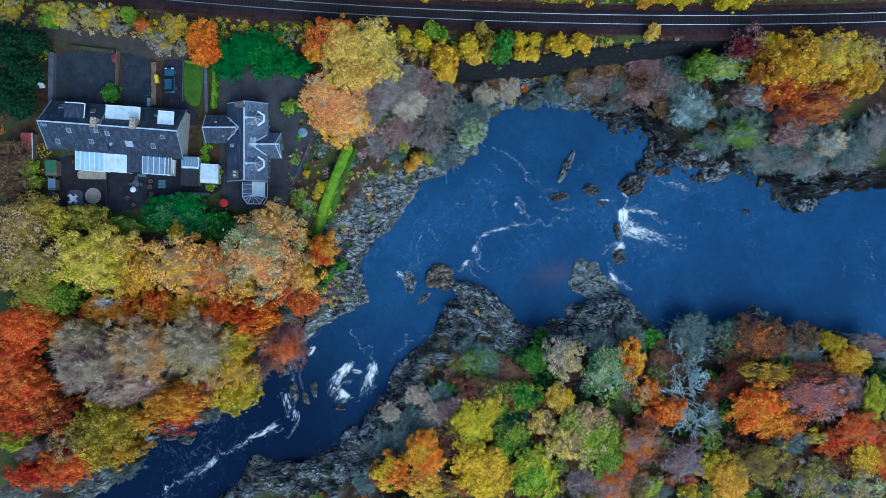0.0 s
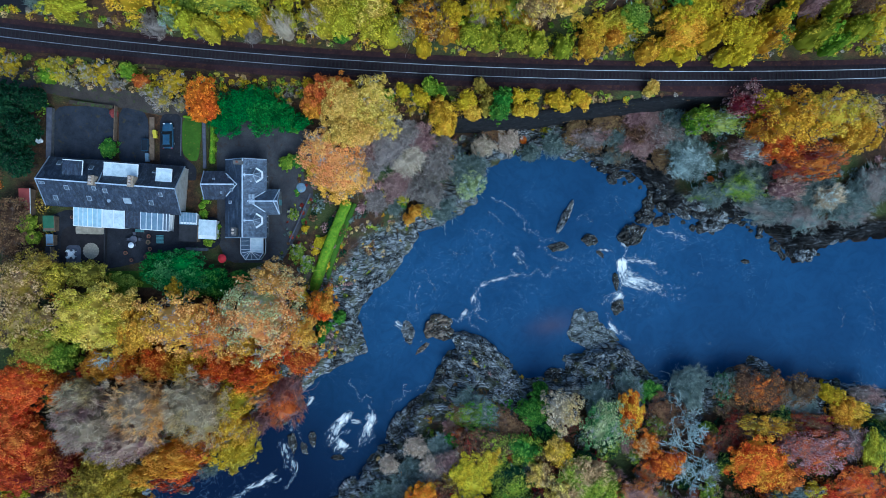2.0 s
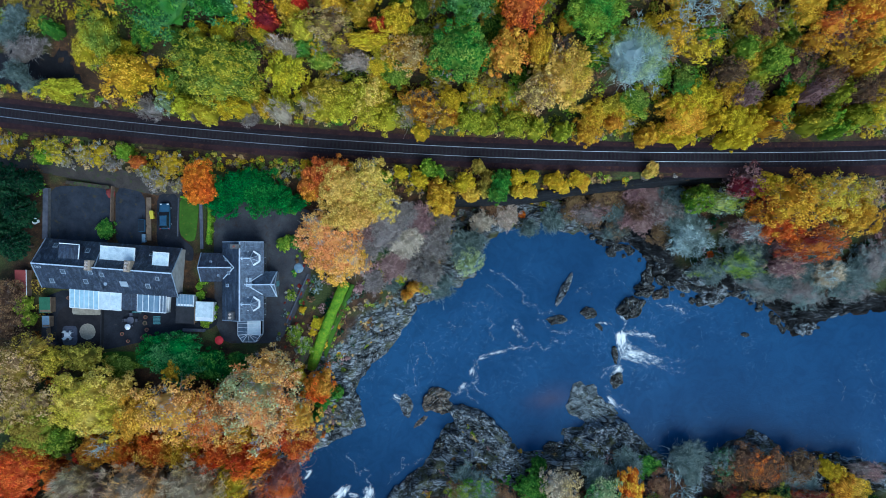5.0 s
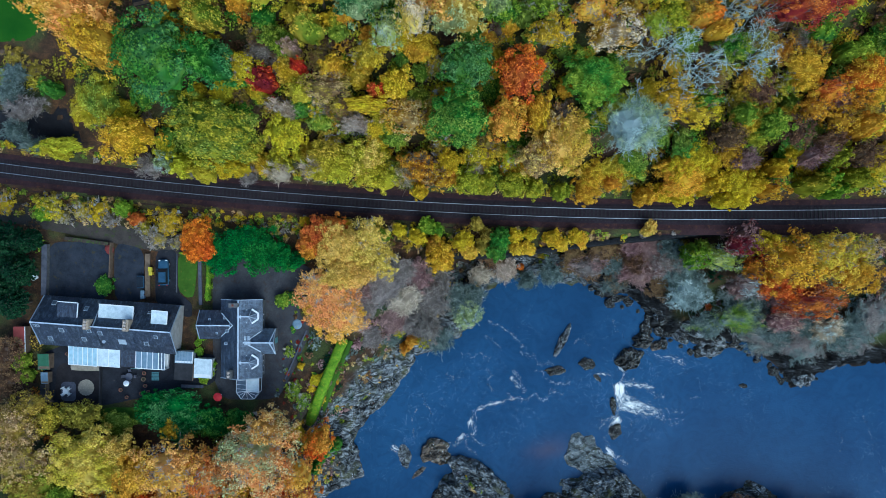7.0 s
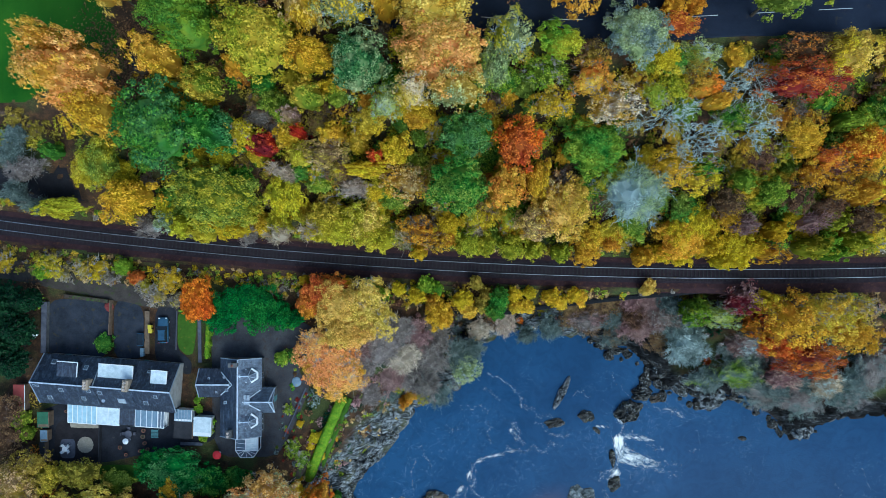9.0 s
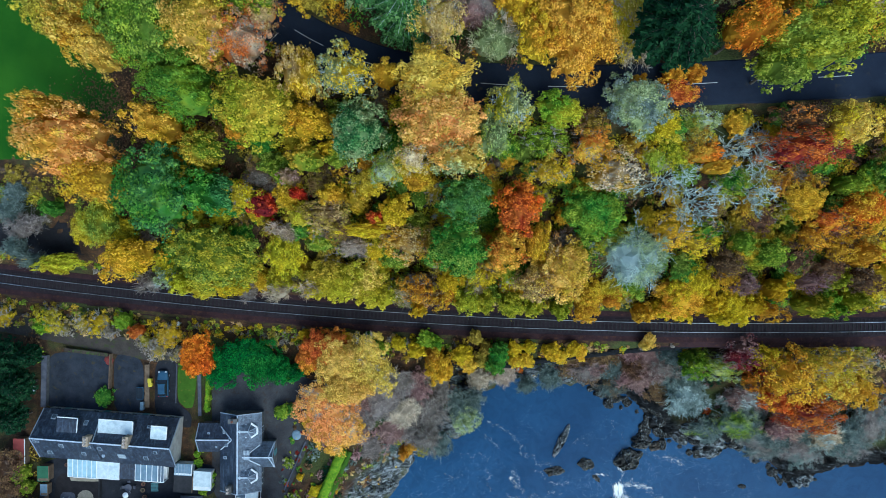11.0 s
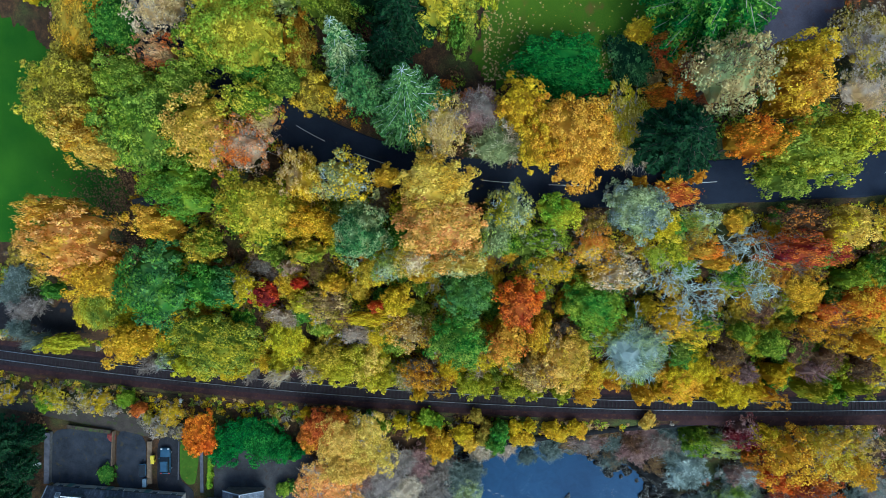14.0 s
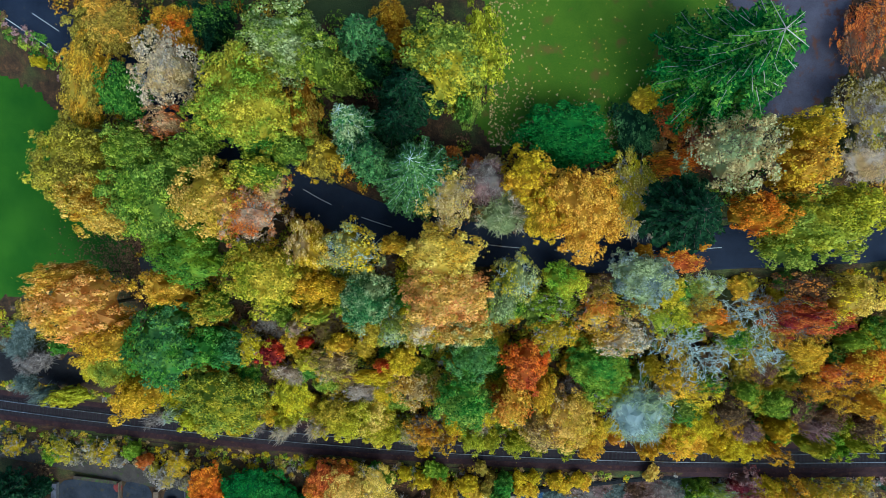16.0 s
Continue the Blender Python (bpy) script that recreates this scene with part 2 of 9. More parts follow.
def lattice(x, y, seed):
    """Random values on a square lattice, smoothly joined, 0 to 1."""
    i, j = np.floor(x), np.floor(y)
    u, v = x - i, y - j
    u, v = u * u * (3 - 2 * u), v * v * (3 - 2 * v)

    def at(p, q):
        h = np.sin(p * 127.1 + q * 311.7 + seed * 74.7) * 43758.5453
        return h - np.floor(h)

    return (at(i, j) * (1 - u) + at(i + 1, j) * u) * (1 - v) + (at(i, j + 1) * (1 - u) + at(i + 1, j + 1) * u) * v


def road_level(x):
    return 22.0 + 3.5 * smooth(x, -12, 25)


def height(x, y):
    x, y = np.atleast_1d(np.asarray(x, float)), np.atleast_1d(np.asarray(y, float))
    d = off_river(x, y)
    rough = wobble(x, y, 6.0) * 0.5
    south = WATER + 1.6 * smooth(d, 0, 2.5) + 3.2 * smooth(d, 2, 14) + 3.0 * smooth(d, 10, 40) + rough * smooth(d, 1, 8)
    span = 11 + 13 * smooth(-y, -4, 12)
    west = WATER + 1.5 * smooth(d, 0, 2.5) + 12 * smooth(d, 2, span) * (1 - 0.22 * smooth(-y, 0, 20))
    west = west + rough * smooth(-y, -1, 6) * smooth(d, 2, 10)
    shelf = WATER + 1.4 * smooth(d, 0, 2) + 1.4 * smooth(d, 1, 5) + 3.6 * smooth(d, 4, 16) * smooth(x, 36, 50) + rough * 0.5
    north = west + (shelf - west) * smooth(x, -6, 3)
    centre = np.where(x > -5, -1.0, 0.85 * (x + 5) - 3)
    land = np.where(y < centre, south, north)
    # railway bench, its bank towards the lane and the wall above the river
    s = y - rail_y(x)
    bench = rail_z(x) - 0.9 * smooth(-s, 2.6, 4.5)
    walled = smooth(x, 0.2, 1.8)
    up_w = 1 - smooth(-s, 3.2, 8.0)
    up_e = smooth(y - wall_y(x), -0.2, 0.25)
    up = up_w + (up_e - up_w) * walled
    land = land + (bench - land) * np.where(s > -14, up, 0)
    # wooded slope up to the road, and the grounds beyond
    top = road_level(x)
    run = np.clip((s - 3.2) / np.maximum(road_y(x) - rail_y(x) - 6.5, 8), 0, 1)
    run = run + 0.06 * np.sin(run * 6.28)
    slope = rail_z(x) + (top - rail_z(x)) * run + wobble(x, y, 5.0, 2.0) * 0.5 * smooth(run, 0.05, 0.3) * (1 - smooth(run, 0.8, 0.97))
    land = np.where(s > 3.0, slope, land)
    return np.where(d < 0, WATER - 0.3 - 1.2 * smooth(-d, 0, 4), land)


def ground(x, y):
    return float(height(x, y)[0])


def axis(a, b, step, far):
    inner = np.arange(a, b + step / 2, step)
    out = step * np.cumsum(1.35 ** np.arange(1, 40))
    out = out[out < far]
    return np.concatenate((a - out[::-1], inner, b + out))


def grid_mesh(name, xs, ys, z):
    nx, ny = len(xs), len(ys)
    gx, gy = np.meshgrid(xs, ys)
    co = np.stack((gx, gy, z), -1).reshape(-1, 3)
    i = (np.arange(ny - 1)[:, None] * nx + np.arange(nx - 1)[None, :]).ravel()
    me = bpy.data.meshes.new(name)
    me.from_pydata(co.tolist(), [], np.stack((i, i + 1, i + 1 + nx, i + nx), -1).tolist())
    me.polygons.foreach_set("use_smooth", np.ones(len(me.polygons), bool))
    return me


def strip_mesh(name, line, z_of, half, thick=0.05, skirt=0.0):
    """A band of even width along a line of (x, y), with its edges turned down."""
    pts = [Vector((x, y)) for x, y in line]
    bm = bmesh.new()
    rows = []
    for i, p in enumerate(pts):
        d = (pts[min(i + 1, len(pts) - 1)] - pts[max(i - 1, 0)]).normalized()
        n = Vector((-d.y, d.x))
        z = z_of(p.x, p.y)
        a, b = p + n * half, p - n * half
        c, e = p + n * (half + skirt), p - n * (half + skirt)
        rows.append([bm.verts.new((*c, z - thick)), bm.verts.new((*a, z)), bm.verts.new((*p, z + 0.02)), bm.verts.new((*b, z)), bm.verts.new((*e, z - thick))])
    for r, q in zip(rows, rows[1:]):
        for k in range(4):
            bm.faces.new((r[k], r[k + 1], q[k + 1], q[k]))
    bmesh.ops.recalc_face_normals(bm, faces=bm.faces)
    me = bpy.data.meshes.new(name)
    bm.to_mesh(me)
    bm.free()
    return me


def fine_line(points, step=1.5):
    """Walk a polyline in even steps, rounding its corners."""
    p = np.array(points, float)
    for _ in range(3):
        p = np.concatenate((p[:1], np.stack((p[:-1] * 0.75 + p[1:] * 0.25, p[:-1] * 0.25 + p[1:] * 0.75), 1).reshape(-1, 2), p[-1:]))
    seg = np.concatenate(((0,), np.cumsum(np.hypot(*np.diff(p, axis=0).T))))
    at = np.arange(0, seg[-1], step)
    return np.stack((np.interp(at, seg, p[:, 0]), np.interp(at, seg, p[:, 1])), -1)


def joints(nt, scale, stretch, turn, width):
    """Cracks between the blocks of a jointed rock: 1 in the crack."""
    tc, mp, v = nt.nodes.new("ShaderNodeTexCoord"), nt.nodes.new("ShaderNodeMapping"), nt.nodes.new("ShaderNodeTexVoronoi")
    mp.inputs["Scale"].default_value, mp.inputs["Rotation"].default_value = stretch, (0, 0, radians(turn))
    v.feature = "DISTANCE_TO_EDGE"
    v.inputs["Scale"].default_value = scale
    nt.links.new(tc.outputs["Object"], mp.inputs["Vector"])
    nt.links.new(mp.outputs["Vector"], v.inputs["Vector"])
    return ramp(nt, v.outputs["Distance"], [(0.0, (1, 1, 1)), (width, (0, 0, 0))])


def ground_material():
    m, nt, p = blank("forest_floor")
    broad, mid, fine = noise_tex(nt, 0.11, 5), noise_tex(nt, 0.9, 5), noise_tex(nt, 7.0, 4)
    litter = ramp(nt, maths(nt, "ADD", maths(nt, "MULTIPLY", mid, 0.5), maths(nt, "MULTIPLY", fine, 0.5)),
                  [(0.34, (0.016, 0.012, 0.009)), (0.5, (0.05, 0.03, 0.018)), (0.62, (0.12, 0.06, 0.026)), (0.72, (0.21, 0.13, 0.045))])
    moss = ramp(nt, fine, [(0.35, (0.022, 0.036, 0.012)), (0.65, (0.09, 0.10, 0.03))])
    col = mixed(nt, ramp(nt, broad, [(0.46, (0, 0, 0)), (0.6, (1, 1, 1))]), litter, moss)
    strata = noise_tex(nt, 0.5, 6, 0.62, stretch=(0.8, 2.4, 1.0), turn=-38, distort=1.0)
    rock = ramp(nt, strata, [(0.36, (0.006, 0.007, 0.008)), (0.44, (0.045, 0.05, 0.053)), (0.52, (0.14, 0.152, 0.16)), (0.62, (0.33, 0.355, 0.37))])
    rock = mixed(nt, joints(nt, 0.42, (0.8, 2.0, 0.6), -38, 0.07), rock, (0.004, 0.004, 0.005))
    rock = mixed(nt, joints(nt, 1.25, (0.8, 2.0, 0.6), -30, 0.05), rock, (0.010, 0.010, 0.011))
    wetted = ramp(nt, noise_tex(nt, 0.24, 3), [(0.46, (0, 0, 0)), (0.58, (1, 1, 1))])
    specks = ramp(nt, noise_tex(nt, 2.3, 3, 0.8, stretch=(0.7, 1.8, 1.0), turn=-38), [(0.57, (0, 0, 0)), (0.61, (1, 1, 1))])
    rock = mixed(nt, maths(nt, "MULTIPLY", specks, wetted), rock, (0.62, 0.65, 0.68))
    growth = ramp(nt, noise_tex(nt, 0.5, 6, 0.7), [(0.5, (0, 0, 0)), (0.6, (1, 1, 1))])
    rock = mixed(nt, maths(nt, "MULTIPLY", growth, 0.7), rock, (0.075, 0.075, 0.028))
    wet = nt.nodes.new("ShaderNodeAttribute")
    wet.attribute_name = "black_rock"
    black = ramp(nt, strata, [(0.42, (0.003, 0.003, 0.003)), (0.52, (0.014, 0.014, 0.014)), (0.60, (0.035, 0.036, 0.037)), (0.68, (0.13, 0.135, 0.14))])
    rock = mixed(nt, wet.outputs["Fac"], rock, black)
    at = nt.nodes.new("ShaderNodeAttribute")
    at.attribute_name = "bare_rock"
    nt.links.new(mixed(nt, at.outputs["Fac"], col, rock), p.inputs["Base Color"])
    p.inputs["Roughness"].default_value = 0.85
    p.inputs["Specular IOR Level"].default_value = 0.12
    bump(nt, p, maths(nt, "ADD", maths(nt, "MULTIPLY", strata, 0.7), maths(nt, "MULTIPLY", fine, 0.5)), 0.8, 0.35)
    return m


def water_material():
    m, nt, p = blank("river_water")
    broad = noise_tex(nt, 0.05, 3)
    # the blue of the reflected sky is put into the base colour
    col = ramp(nt, broad, [(0.35, (0.02, 0.053, 0.122)), (0.65, (0.029, 0.077, 0.166))])
    swirl = noise_tex(nt, 0.30, 5, 0.62, distort=2.2)
    col = mixed(nt, ramp(nt, swirl, [(0.44, (0, 0, 0)), (0.66, (0.28, 0.28, 0.28))]), col, (0.011, 0.03, 0.07))
    # dark reflections over the deep south-west pool are put into the colour
    dark_water = nt.nodes.new("ShaderNodeAttribute")
    dark_water.attribute_name = "dark_pool_reflection"
    col = mixed(nt, dark_water.outputs["Fac"], col, (0.006, 0.013, 0.036))
    shoal = nt.nodes.new("ShaderNodeAttribute")
    shoal.attribute_name = "peat_shoal"
    col = mixed(nt, shoal.outputs["Fac"], col, (0.10, 0.07, 0.085))
    thread = noise_tex(nt, 0.20, 5, 0.62, distort=1.6)
    thread = ramp(nt, thread, [(0.478, (0, 0, 0)), (0.496, (1, 1, 1)), (0.504, (1, 1, 1)), (0.522, (0, 0, 0))])
    where = ramp(nt, noise_tex(nt, 0.055, 3), [(0.47, (0, 0, 0)), (0.62, (0.5, 0.5, 0.5))])
    frayed = ramp(nt, noise_tex(nt, 1.6, 5, 0.75), [(0.45, (0, 0, 0)), (0.62, (1, 1, 1))])
    col = mixed(nt, maths(nt, "MULTIPLY", maths(nt, "MULTIPLY", thread, where), frayed), col, (0.15, 0.22, 0.32))
    nt.links.new(col, p.inputs["Base Color"])
    p.inputs["Roughness"].default_value = 0.16
    p.inputs["IOR"].default_value = 1.33
    p.inputs["Specular IOR Level"].default_value = 0.07
    ripple = maths(nt, "ADD", maths(nt, "MULTIPLY", noise_tex(nt, 0.9, 4, 0.6, stretch=(1.0, 1.5, 1.0), distort=1.0), 0.6), maths(nt, "MULTIPLY", noise_tex(nt, 0.22, 3), 0.6))
    bump(nt, p, ripple, 0.26, 0.22)
    return m


M_GROUND, M_WATER = ground_material(), water_material()
M_BALLAST = surface("ballast", (0.017, 0.009, 0.011), (0.046, 0.023, 0.025), 0.8, 0.9, fine=9, relief=0.8, worn=(0.07, 0.032, 0.02), worn_at=0.60)
M_TRACKBED = surface("trackbed", (0.012, 0.008, 0.011), (0.028, 0.021, 0.026), 0.9, 0.9, fine=10, relief=0.8)
M_RAIL = surface("rail_steel", (0.26, 0.27, 0.31), (0.42, 0.44, 0.49), 1.0, 0.4, 0.6, relief=0.05)
M_SLEEPER = surface("sleeper", (0.014, 0.013, 0.014), (0.034, 0.032, 0.034), 1.5, 0.9)
M_ASPHALT = surface("asphalt", (0.008, 0.012, 0.024), (0.019, 0.026, 0.046), 0.35, 0.75, fine=14, relief=0.25, worn=(0.04, 0.036, 0.032), worn_at=0.68)
M_ROADPAINT = surface("road_paint", (0.32, 0.33, 0.33), (0.6, 0.61, 0.6), 3.0, 0.7, worn=(0.15, 0.15, 0.15), worn_at=0.7)


def structure(name, me, mat, label, category):
    me.materials.append(mat)
    return tagged(new(name, me), label, category, kind="structure")


xs, ys = axis(-82, 86, 0.6, 2600), axis(-58, 122, 0.65, 2600)
gx, gy = np.meshgrid(xs, ys)
gd = off_river(gx.ravel(), gy.ravel()).reshape(gx.shape)
gz = height(gx.ravel(), gy.ravel()).reshape(gx.shape)
# craggy, tilted beds of rock along the water
crag_width = 5.5 + 3.0 * wobble(gx, gy, 9.0, 3.0) + 3.5 * np.exp(-((gx - 6) ** 2 + (gy + 15) ** 2) / 80.0)
rocky = smooth(crag_width - gd, -1.5, 1.5) * smooth(gd, -1.5, 0.2) * (np.abs(gx) < 90)
beds = np.zeros(gx.shape)
for k, (size, tall) in enumerate(((5.0, 1.0), (2.6, 0.75), (1.4, 0.5), (0.8, 0.3))):
    u, v = gx * 0.82 - gy * 0.57, (gx * 0.57 + gy * 0.82) * 1.8
    beds += (1 - 2.6 * np.abs(lattice(u / size, v / size, k + 1) - 0.5) - 0.4) * tall * 1.5
gz = gz + np.where(gd > -1.5, rocky * beds * 1.35 * smooth(gd, -1.5, 1.2), 0)
me = grid_mesh("ground", xs, ys, gz)
mask = me.attributes.new("bare_rock", "FLOAT", "POINT")
mask.data.foreach_set("value", np.clip(rocky * 1.05, 0, 1).ravel())
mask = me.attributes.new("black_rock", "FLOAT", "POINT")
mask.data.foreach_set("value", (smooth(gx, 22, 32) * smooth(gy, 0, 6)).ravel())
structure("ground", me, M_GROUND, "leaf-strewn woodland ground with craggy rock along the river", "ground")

wx, wy = np.linspace(-200, 200, 161), np.linspace(-155, 105, 131)
wgx, wgy = np.meshgrid(wx, wy)
me = grid_mesh("water", wx, wy, np.full(wgx.shape, WATER))
far = off_river(wgx.ravel(), wgy.ravel()) > 9
bm = bmesh.new()
bm.from_mesh(me)
bm.verts.ensure_lookup_table()
bmesh.ops.delete(bm, geom=[v for v, out in zip(bm.verts, far) if out], context="VERTS")
bm.to_mesh(me)
bm.free()
# grows to the south-west, where darker reflections are painted into the water
deep = me.attributes.new("dark_pool_reflection", "FLOAT", "POINT")
deep.data.foreach_set("value", [float(smooth(-(v.co.x + v.co.y) * 0.72, 10, 46)) for v in me.vertices])
shoal = me.attributes.new("peat_shoal", "FLOAT", "POINT")
shoal.data.foreach_set("value", [0.5 * math.exp(-((v.co.x - 20.6) / 3.6) ** 2 - ((v.co.y + 4.8 - (v.co.x - 20.6) * 0.15) / 1.7) ** 2) for v in me.vertices])
structure("water", me, M_WATER, "peaty river in reflected-sky blue with slow eddies", "river")

# railway
track = [(x, float(rail_y(x))) for x in np.arange(-150, 151, 2.0)]
railway = structure("railway_trackbed", strip_mesh("railway_trackbed", track, lambda x, y: float(rail_z(x)) + 0.12, 1.25, 0.22, 1.0), M_TRACKBED, "dark stone ballast bed of a single-track railway", "railway")
shoulder = structure("railway_shoulder", strip_mesh("railway_shoulder", track, lambda x, y: float(rail_z(x)) + 0.03, 2.4, 0.3, 0.9), M_BALLAST, "rust-brown gravel shoulder under the railway track", "railway")
for side in (-0.75, 0.75):
    line = []
    for (x, y), (x2, y2) in zip(track, track[1:]):
        n = Vector((-(y2 - y), x2 - x)).normalized() * side
        line.append((x + n.x, y + n.y))
    rail = new("rail", strip_mesh("rail", line, lambda x, y: float(rail_z(x)) + 0.36, 0.036, 0.14, 0.03))
    rail.data.materials.append(M_RAIL)
    rail.parent = railway

# road
lane = [tuple(p) for p in fine_line(ROAD)]
road = structure("road", strip_mesh("road", lane, lambda x, y: float(road_level(x)) + 0.12, 2.75, 0.3, 0.5), M_ASPHALT, "wet dark asphalt road through the trees", "road")
long_line = fine_line(ROAD, 0.5)
DASH, GAP = 12, 6
for i in range(110, len(long_line) - 20, DASH + GAP):
    bit = long_line[i:i + DASH:3]
    if -75 < bit[0][0] < 75:
        dash = new("lane_marking", strip_mesh("lane_marking", [tuple(p) for p in bit], lambda x, y: float(road_level(x)) + 0.15, 0.045, 0.004, 0.002))
        dash.data.materials.append(M_ROADPAINT)
        dash.parent = road
edge = [(x - 1.5, y - 2.2) for x, y in lane if -90 < x < -50]
kerb_line = new("edge_line", strip_mesh("edge_line", edge, lambda x, y: float(road_level(x)) + 0.15, 0.05, 0.004, 0.002))
kerb_line.data.materials.append(M_ROADPAINT)
kerb_line.parent = road


# ---- trees ----
def part(name, me, material, parent, label=""):
    """One mesh object under a thing or a part; me is a mesh or a bmesh."""
    if isinstance(me, bmesh.types.BMesh):
        bm, me = me, bpy.data.meshes.new(name)
        bm.to_mesh(me)
        bm.free()
    if not me.materials:
        me.materials.append(material)
    ob = new(name, me)
    ob.parent = parent
    if label:
        ob["label"] = label
    return ob


def leaf_quads(rng, centres, out, size, long=1.5):
    """Small folded leaf sprays at the centres, facing roughly outwards."""
    n = len(centres)
    nor = out + rng.normal(0, 0.55, (n, 3))
    nor[:, 2] += 0.8
    nor /= np.linalg.norm(nor, axis=1)[:, None] + 1e-9
    tan = np.cross(nor, rng.normal(0, 1, (n, 3)))
    tan /= np.linalg.norm(tan, axis=1)[:, None] + 1e-9
    bit = np.cross(nor, tan)
    s = size * rng.uniform(0.6, 1.35, (n, 1))
    a, b = tan * s * 0.5 * long, bit * s * 0.5
    v = np.stack((centres - a - b * 0.8, centres + a * 0.2 + b * 1.25, centres + a - b * 0.7), 1).reshape(-1, 3)
    return v, np.arange(n * 3).reshape(-1, 3)


def twiglets(rng, segs, n, size):
    """Slender bare twigs that fan out from the finer branches."""
    fine = [s for s in segs if s[2] < 0.05] or segs
    k = rng.integers(0, len(fine), n)
    a, b = np.array([s[0] for s in fine])[k], np.array([s[1] for s in fine])[k]
    at = a + (b - a) * rng.uniform(0, 1, (n, 1))
    d = b - a
    d /= np.linalg.norm(d, axis=1)[:, None] + 1e-9
    d = d + rng.normal(0, 0.55, (n, 3))
    d[:, 2] += 0.1
    d /= np.linalg.norm(d, axis=1)[:, None] + 1e-9
    side = np.cross(d, np.array((0, 0, 1.0)) + rng.normal(0, 0.3, (n, 3)))
    side *= rng.uniform(0.022, 0.05, (n, 1)) / (np.linalg.norm(side, axis=1)[:, None] + 1e-9)
    end = at + d * size * rng.uniform(0.5, 1.3, (n, 1))
    return np.stack((at - side, at + side, end), 1).reshape(-1, 3), np.arange(n * 3).reshape(-1, 3)


def tubes(segs):
    """Three-sided tapered twigs. segs: rows of start, end, radius at each."""
    a, b = np.array([s[0] for s in segs]), np.array([s[1] for s in segs])
    ra, rb = np.array([s[2] for s in segs]), np.array([s[3] for s in segs])
    d = b - a
    d /= np.linalg.norm(d, axis=1)[:, None] + 1e-9
    ref = np.where(np.abs(d[:, 2:3]) > 0.9, (1.0, 0, 0), (0, 0, 1.0))
    u = np.cross(d, ref)
    u /= np.linalg.norm(u, axis=1)[:, None] + 1e-9
    w = np.cross(d, u)
    rings = []
    for c, r in ((a, ra), (b, rb)):
        for k in range(3):
            t = 2.0944 * k
            rings.append(c + (u * math.cos(t) + w * math.sin(t)) * r[:, None])
    v = np.stack(rings, 1).reshape(-1, 3)
    base = np.arange(len(segs))[:, None] * 6
    f = np.concatenate([base + np.array((k, (k + 1) % 3, 3 + (k + 1) % 3, 3 + k)) for k in range(3)])
    return v, f


def to_mesh(name, *pieces):
    vs, fs, n = [], [], 0
    for v, f in pieces:
        vs.append(v)
        fs.append(f + n)
        n += len(v)
    me = bpy.data.meshes.new(name)
    me.from_pydata(np.concatenate(vs).tolist(), [], [q for f in fs for q in f.tolist()])
    return me


def branches(rng, radius, low, high, limbs, depth, thick, more=0.38, crook=0.16):
    """A spreading skeleton from the trunk top that fills a dome."""
    segs, tips = [], []

    def grow(p, d, length, r, level):
        bends = 3 if level < depth else 2
        for _ in range(bends):
            d = d + rng.normal(0, crook, 3)
            d[2] += 0.05
            d /= np.linalg.norm(d)
            q = p + d * length / bends
            over = math.hypot(q[0], q[1]) / radius
            dome = low + (high - low) * math.sqrt(max(0.05, 1 - min(over, 1.0) ** 2))
            if q[2] > dome:
                q[2] = dome - 0.1
            segs.append((p, q, r, max(r * 0.84, 0.017)))
            p, r = q, max(r * 0.84, 0.017)
            if level < depth:
                for _ in range(1 if rng.random() > more else 2):
                    side = d + rng.normal(0, 0.62, 3)
                    side[2] = abs(side[2]) * 0.6 + 0.15
                    grow(p, side / np.linalg.norm(side), length * rng.uniform(0.45, 0.68), r * 0.62, level + 1)
        tips.append((p, d))

    for k in range(limbs):
        a = 6.283 * (k + rng.uniform(-0.3, 0.3)) / limbs
        rise = rng.uniform(0.35, 1.3)
        d = np.array((math.cos(a), math.sin(a), rise))
        start = np.array((0, 0, low * rng.uniform(0.55, 1.0)))
        grow(start, d / np.linalg.norm(d), radius * rng.uniform(0.75, 1.05) * (0.9 + 0.25 * rise), thick, 1)
    return segs, tips


def core_shape():
    """Unit ball of 162 points: the shaded inside of a crown."""
    bm = bmesh.new()
    bmesh.ops.create_icosphere(bm, subdivisions=3, radius=1)
    v, f = np.array([p.co[:] for p in bm.verts]), np.array([[q.index for q in g.verts] for g in bm.faces])
    bm.free()
    return v, f


CORE_V, CORE_F = core_shape()


def outline(rng, ragged):
    """How far a crown reaches in each direction, about 1."""
    p = rng.uniform(0, 6.283, 4)
    return lambda a: 1 + ragged * (0.10 * np.sin(2 * a + p[0]) + 0.10 * np.sin(3 * a + p[1]) + 0.08 * np.sin(5 * a + p[2]) + 0.07 * np.sin(9 * a + p[3]))


